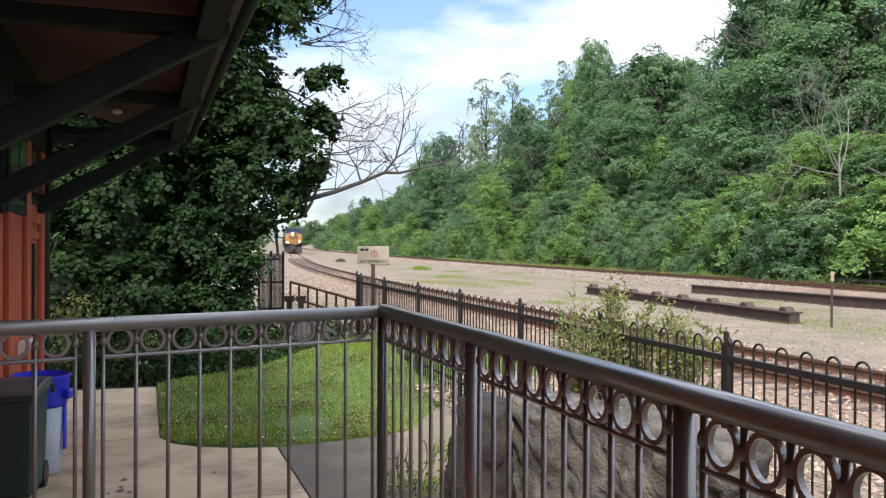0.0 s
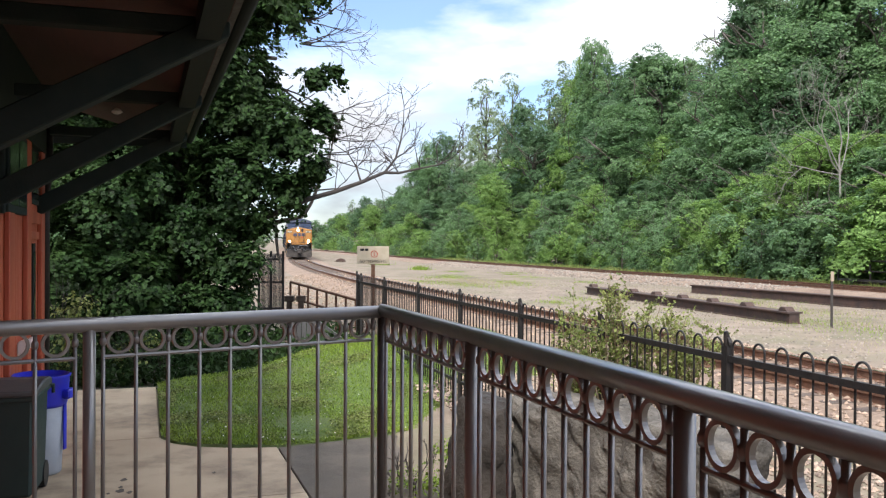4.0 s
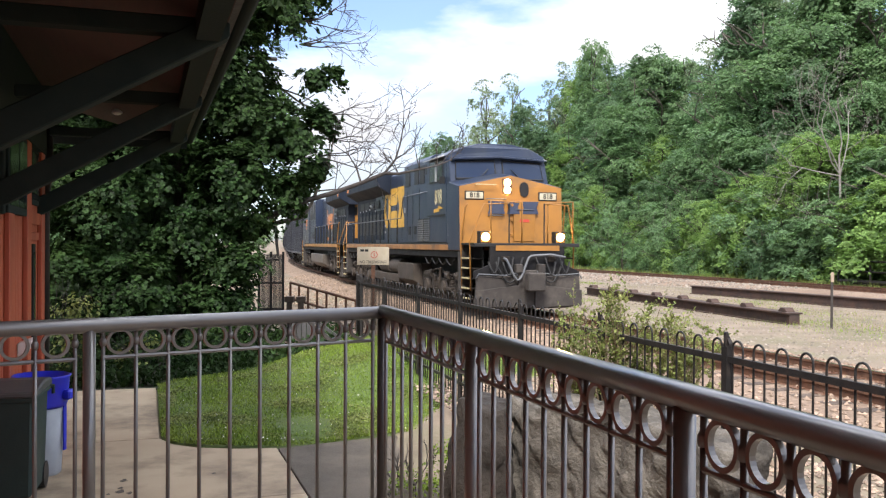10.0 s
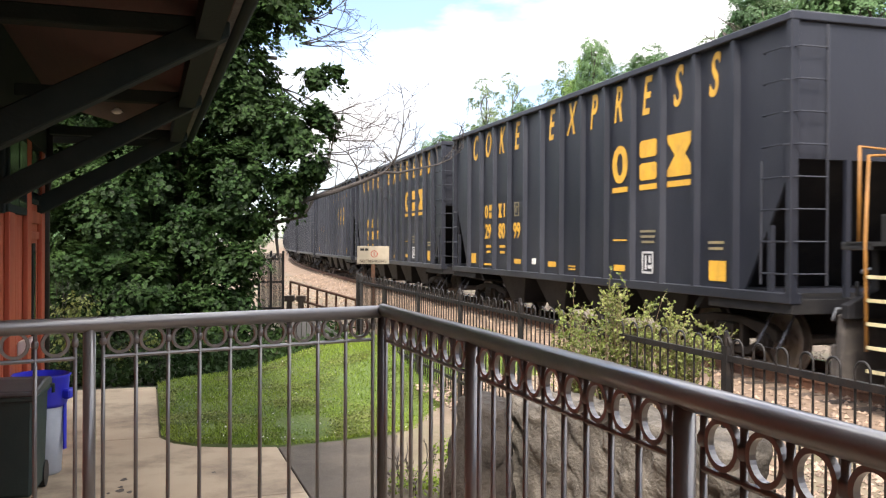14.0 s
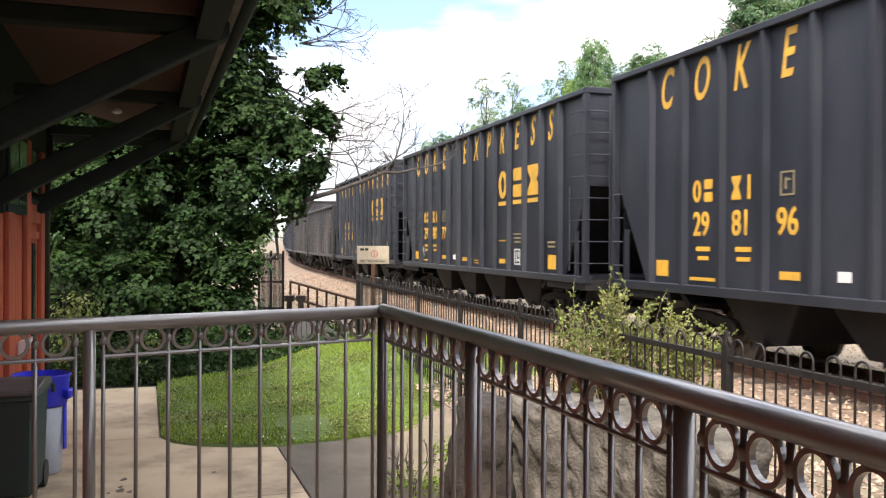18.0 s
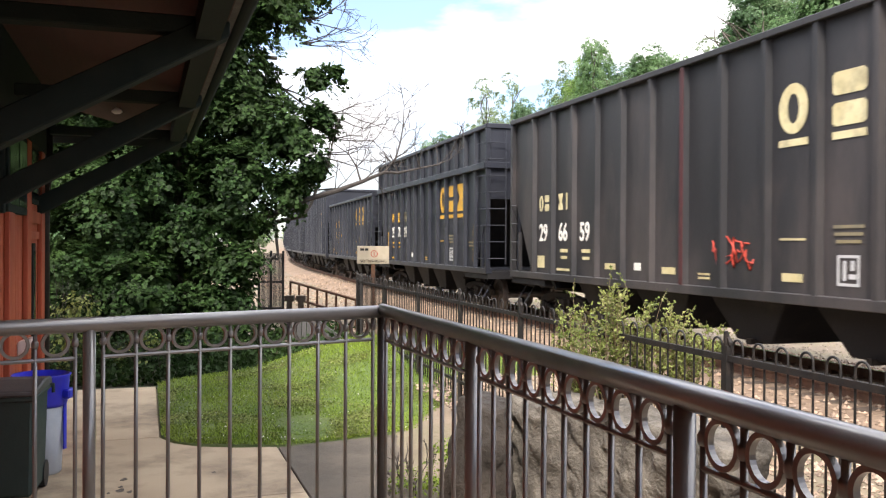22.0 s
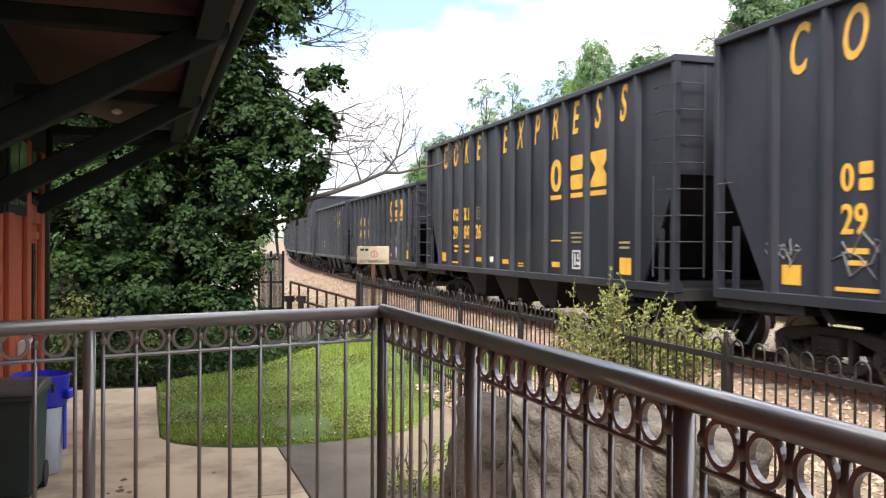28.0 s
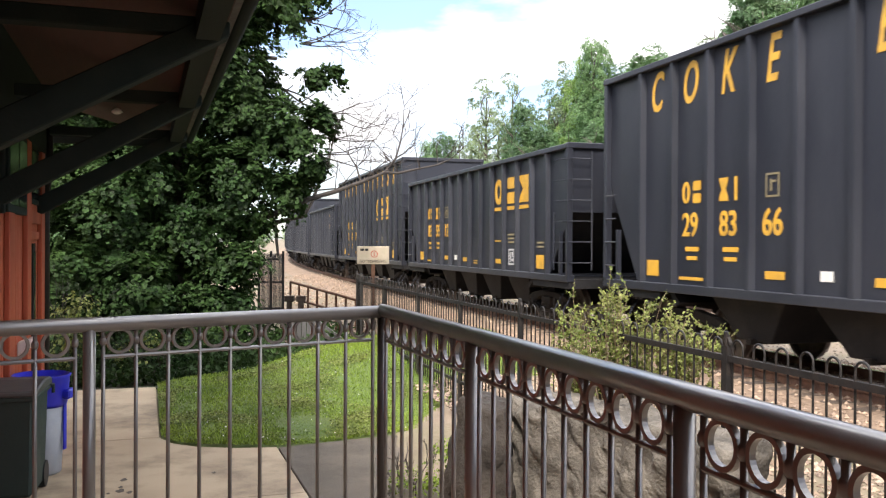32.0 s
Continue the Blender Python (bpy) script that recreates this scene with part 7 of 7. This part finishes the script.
    for e in (-1, 1):
        g = Geo()
        for s in (-1, 1):
            g.prism([(-2.75, 0.72), (-2.5, 0.98), (-1.3, 0.98), (-0.9, 0.80), (0.9, 0.80), (1.3, 0.98), (2.5, 0.98), (2.75, 0.72), (2.6, 0.42), (1.5, 0.42), (1.15, 0.28), (0.75, 0.28), (0.4, 0.42), (-0.4, 0.42), (-0.75, 0.28), (-1.15, 0.28), (-1.5, 0.42), (-2.6, 0.42)], "x", 1.02 * s, 1.2 * s)
        t = part("truck", g, LOCOGEAR, ob, "grimy three-axle bogie", bevel=0.02, m=Matrix.Translation((0, 6.75 * e, 0)))
        for k in (-1, 0, 1):
            part("wheelset", LOCO_WHEEL, WHEELSTEEL, t, "dull steel wheels", m=Matrix.Translation((0, 1.9 * k, 0.533)))
            for s in (-1, 1):
                part("axle_box", Geo().tube([(1.2 * s, 1.9 * k, 0.533), (1.32 * s, 1.9 * k, 0.533)], 0.2, 12).box(1.2 * s, 1.9 * k - 0.3, 0.45, 1.24 * s, 1.9 * k + 0.3, 0.75), LOCOGEAR, t, bevel=0.01)
        sp = Geo()
        for s in (-1, 1):
            for y in (-0.95, 0.95):
                spring(sp, 1.2 * s, y, 0.45, 0.78, 0.1)
            sp.tube([(1.25 * s, -2.0, 0.95), (1.28 * s, -0.6, 1.08), (1.25 * s, 0.8, 0.92), (1.26 * s, 2.2, 1.1)], 0.025, 6)
        part("spring_nest", sp, LOCOGEAR, t)
        for s in (-1, 1):
            for k in (-1.45, 0.45, 1.45):
                part("brake_cylinder", Geo().tube([(1.22 * s, k - 0.2, 0.93), (1.22 * s, k + 0.12, 0.9)], 0.11, 12).tube([(1.22 * s, k + 0.12, 0.9), (1.22 * s, k + 0.42, 0.8)], 0.03, 6), LOCOGEAR, t)
            for k in (-2.55, -0.65, 1.25):
                part("brake_shoe", Geo().prism([(k, 0.35), (k + 0.12, 0.3), (k + 0.14, 0.72), (k + 0.05, 0.78)], "x", 0.8 * s, 1.26 * s), GEAR, t, bevel=0.01)
            part("damper", Geo().tube([(1.3 * s, -0.35, 0.5), (1.32 * s, -0.1, 1.12)], 0.045, 8).tube([(1.3 * s, -0.35, 0.5), (1.31 * s, -0.24, 0.78)], 0.065, 8), LOCOGEAR, t)
            part("sand_pipe", Geo().tube([(1.2 * s, -2.9, 1.2), (1.15 * s, -2.85, 0.6), (0.85 * s, -2.6, 0.18)], 0.022, 6).tube([(1.2 * s, 2.9, 1.2), (1.15 * s, 2.85, 0.6), (0.85 * s, 2.6, 0.18)], 0.022, 6), GEAR, t)
            part("frame_rib", Geo().box(1.2 * s, -2.45, 0.84, 1.25 * s, -1.35, 0.92).box(1.2 * s, 1.35, 0.84, 1.25 * s, 2.45, 0.92).box(1.2 * s, -0.8, 0.46, 1.25 * s, 0.8, 0.54), LOCOGEAR, t, bevel=0.008)
        part("bogie_bolster", Geo().box(-1.0, -2.4, 0.6, 1.0, 2.4, 0.9), GEAR, t)
    for s, M in SIDES:
        if old:
            for k in range(3):
                plain_mark(ob, logo_mat, -1.5 + s * (k - 1) * 1.2, 3.2, 1.16, 1.5, s, 0.952, k, False)
        else:
            c0 = -1.9
            for k in range(3):
                plain_mark(ob, logo_mat, c0 + s * (k - 1) * 0.77, 3.1, 0.74, 0.88, s, 0.952, k, False)
            g = Geo()
            for y0, y1 in ((-1.55, -1), (1.55, 1)):
                y = c0 + y0 * s
                g.box(0.952 * s, y - 0.05, 2.35, 0.958 * s, y + 0.05, 3.75)
                q = y - 0.18 * y1 * s
                for z in (2.3, 3.7):
                    g.box(0.952 * s, min(y, q), z, 0.958 * s, max(y, q), z + 0.1)
            part("painted_bracket", g, logo_mat, ob)
            g = Geo()
            for dy in (-1.2, -0.85, 0.85, 1.25):
                y = c0 + dy * s
                g.tube([(0.952 * s, y, 2.12), (0.958 * s, y, 2.12)], 0.11, 14)
            part("painted_dots", g, logo_mat, ob)
        part("painted_number", text_mesh(number, PALEYELLOW if old else ORANGE, 0.44, width=0.85, bold=0.006), logo_mat, ob, m=Matrix.Translation((1.503 * s, 6.95, 3.18)) @ M)
        g = Geo().prism([(6.95 + s * k, z) for k, z in ((-0.5, 2.76), (0.15, 2.78), (0.05, 2.84), (0.6, 2.86), (-0.05, 2.96), (0.05, 2.88), (-0.45, 2.86))], "x", 1.502 * s, 1.507 * s)
        part("painted_flash", g, logo_mat if not old else YELLOW, ob)
        part("notice_plate", Geo().box(1.5 * s, 8.02, 2.05, 1.506 * s, 8.16, 2.42), DULLWHITE, ob)
        part("small_plate", Geo().box(1.40 * s, 2.2, 2.9, 1.408 * s, 2.3, 3.06), DULLWHITE, ob)
        part("small_plate", Geo().box(0.95 * s, -0.6, 3.4, 0.957 * s, -0.48, 3.54), DULLWHITE, ob)
    part("roof_details", Geo().box(-0.5, -1.0, 4.55, 0.5, 1.6, 4.64), body, ob, bevel=0.02)
    if not old:
        part("cab_roof_white", Geo().prism([(-1.4, 4.42), (-1.0, 4.61), (-0.5, 4.715), (0.5, 4.715), (1.0, 4.61), (1.4, 4.42)], "y", 5.9, 7.7), DULLWHITE, ob)
    for o in ob.children_recursive:
        if o.matrix_basis.translation.length > 0:
            if not o.name.startswith(("truck", "wheelset")) and o.parent is not None and o.matrix_basis.translation.z > 1.9:
                o.matrix_basis.translation.z = 1.9 + (o.matrix_basis.translation.z - 1.9) * 1.035
        elif not o.name.startswith(("wheelset", "axle_box", "spring_nest")):
            for v in o.data.vertices:
                if v.co.z > 1.9:
                    v.co.z = 1.9 + (v.co.z - 1.9) * 1.035
    return ob


# ---- the train ----
V = 13.95


def ahead(t):
    """Metres run past the mark at 12.5 s."""
    return V * (t - 12.5)


def travel(ob, off, bogie, turn=False):
    """Run a vehicle along the track, its middle off metres behind the mark."""
    rows = []
    for t in [k * 0.5 for k in range(65)]:
        s = off - ahead(t)
        f, b = on_track(s - bogie), on_track(s + bogie)
        d = (f - b).normalized()
        rz = math.degrees(math.atan2(-d.x, d.y)) + (180 if turn else 0)
        c = (f + b) / 2
        rows.append((t, pose(c.x, c.y, 0, 0, 0, rz)))
    walk(ob, rows)


COKE = hopper("black coke hopper wagon with yellow lettering and ribbed sides", 4.84, 7.18, 13, 1.28, CARBLACK, "COKE EXPRESS", "298077", YELLOW, logo_at=8, logo_z=3.26)
LOW = hopper("low black hopper wagon with yellow markings and ribbed sides", 3.86, 6.42, 13, 1.15, CARBLACK, "", "835512", YELLOW, logo_at=8, logo_z=3.1, logo_h=0.62, num_z=2.2, mark_z=2.75)
OLDLOW = hopper("grimy low hopper wagon with faded orange markings", 3.86, 6.42, 13, 1.15, CARGREY, "", "814685", ORANGE, emblem=YELLOW, logo_at=9, logo_z=3.05, logo_h=0.9, num_z=2.2, mark_z=2.75, square=False)
PLAIN = hopper("tall weathered hopper wagon with faded pale markings", 4.7, 7.25, 13, 1.28, CARGREY, "", "296659", PALEYELLOW, q0=0, digits=WHITE, logo_at=8, logo_z=3.6, logo_h=0.66, num_z=2.05, mark_z=2.7)
EXT = hopper("black hopper wagon with raised side extensions", 4.86, 6.5, 13, 1.0, CARBLACK, "", "297811", YELLOW, digits=WHITE, ext=3.84, square=False, logo_at=8, logo_z=3.12, logo_h=0.76, num_z=2.2, mark_z=2.75)
LEAD = locomotive("818", SILL, LOCOBLUE, YELLOW, "dark blue freight locomotive with orange-yellow nose and lit headlamps", True)
SECOND = locomotive("3302", LOCOYEL, LOCOBLUE, ORANGE, "dark blue freight locomotive running with its cab to the rear", False)

for s_ in (-1, 1):
    part("red_rib_cover", Geo().box(1.494 * s_, -0.05, 1.2, 1.502 * s_, 0.05, 4.62), RUSTRED, PLAIN, "dark red painted rib")

ORDER = [("C", 40.5), ("C", 55.9), ("C", 71.3), ("C", 86.8), ("C", 102.2), ("C", 117.7), ("O", 132.5), ("P", 147.5), ("E", 162.9), ("L", 177.0), ("C", 191.9), ("C", 207.1), ("C", 223.15),
         ("C", 238.55), ("L", 253.35), ("L", 267.4), ("C", 282.4), ("L", 297.5), ("C", 312.0), ("L", 327.0), ("C", 341.8), ("C", 357.2), ("L", 372.1), ("C", 386.9), ("C", 402.4), ("C", 417.8), ("L", 432.6), ("C", 447.4)]
NUMBERS = {0: "298099", 2: "298228", 3: "298196", 4: "298077", 5: "298461", 6: "814685", 7: "296659", 8: "297811", 9: "835946", 10: "298252", 13: "298426", 14: "835512", 15: "836363", 16: "298366"}
SOURCE = {"C": COKE, "L": LOW, "O": OLDLOW, "P": PLAIN, "E": EXT}
wagons, taken = [], set()
for kind, off in ORDER:
    src = SOURCE[kind]
    if kind in taken:
        wagons.append((copy_thing(src, Matrix.Identity(4)), off, kind))
    else:
        wagons.append((src, off, kind))
        taken.add(kind)


for i, (ob, off, kind) in enumerate(wagons):
    spots = sorted((o for o in ob.children if o.name.startswith("painted_number")), key=lambda o: (o.location.x < 0, o.location.y if o.location.x > 0 else -o.location.y))
    if i in NUMBERS:
        for k, o in enumerate(spots):
            paint = o.data.materials[0]
            o.data = text_mesh(NUMBERS[i][2 * (k % 3):2 * (k % 3) + 2], paint, 0.36, 0, width=0.85, bold=0.008)


def scribble(ob, y, z, w, h, mat, seed, r=0.012):
    """Chalk or spray strokes that spell nothing."""
    rng = np.random.default_rng(seed)
    for k in range(3):
        pts = [(1.41, y - w / 2 + w * t + rng.normal(0, w * 0.05), z + rng.normal(0, h * 0.3) + h * 0.35 * math.sin(9 * t + k * 2)) for t in np.linspace(0, 1, 12)]
        part("sprayed_stroke", Geo().tube(pts, r, 5), mat, ob, "pale sprayed scribble", smooth=True)


scribble(wagons[12][0], -3.9, 1.75, 1.6, 0.5, LOCOGREY, 1, 0.012)
scribble(wagons[12][0], -5.75, 1.75, 0.6, 0.2, LOCOGREY, 2, 0.009)
scribble(wagons[2][0], -2.6, 1.6, 0.8, 0.2, LOCOGREY, 3)
scribble(wagons[4][0], -4.9, 1.55, 0.6, 0.35, LOCOGREY, 4)
scribble(wagons[10][0], 4.0, 1.6, 0.7, 0.4, LOCOGREY, 5)
scribble(wagons[15][0], -2.35, 1.72, 0.6, 0.3, DULLWHITE, 6)
scribble(wagons[7][0], 1.2, 1.75, 0.9, 0.4, REDPAINT, 7)


def roll(ob, off, span, radius):
    """Turn the wheels of a vehicle while it is near; poses in the bogie's own space."""
    for w in [o for o in ob.children_recursive if o.name.startswith("wheelset")]:
        t0, t1 = max(0.0, 12.5 + (off - span) / V), min(32.0, 12.5 + (off + 2) / V)
        if t1 <= t0 + 0.1:
            continue
        p = w.matrix_basis.translation
        f0, f1 = math.ceil(t0 * 30), math.floor(t1 * 30)
        back = -1 if ob is SECOND else 1
        times = sorted({0.0, *(k / 30 for k in range(f0, f1 + 1)), 32.0})
        rows = []
        for t in times:
            turn = -back * V * (min(max(t, f0 / 30), f1 / 30) - f0 / 30) / radius
            rows.append((t, Matrix.Translation(p) @ Matrix.Rotation(turn, 4, "X")))
        walk(w, rows)


def motions():
    travel(LEAD, 0.3, 6.75)
    travel(SECOND, 21.95, 6.75, True)
    for ob, off, kind in wagons:
        travel(ob, off, 5.2 if kind in "CP" else 4.5)
        roll(ob, off, 32, 0.457)
    roll(LEAD, 0.3, 42, 0.533)
    roll(SECOND, 21.95, 42, 0.533)


motions()
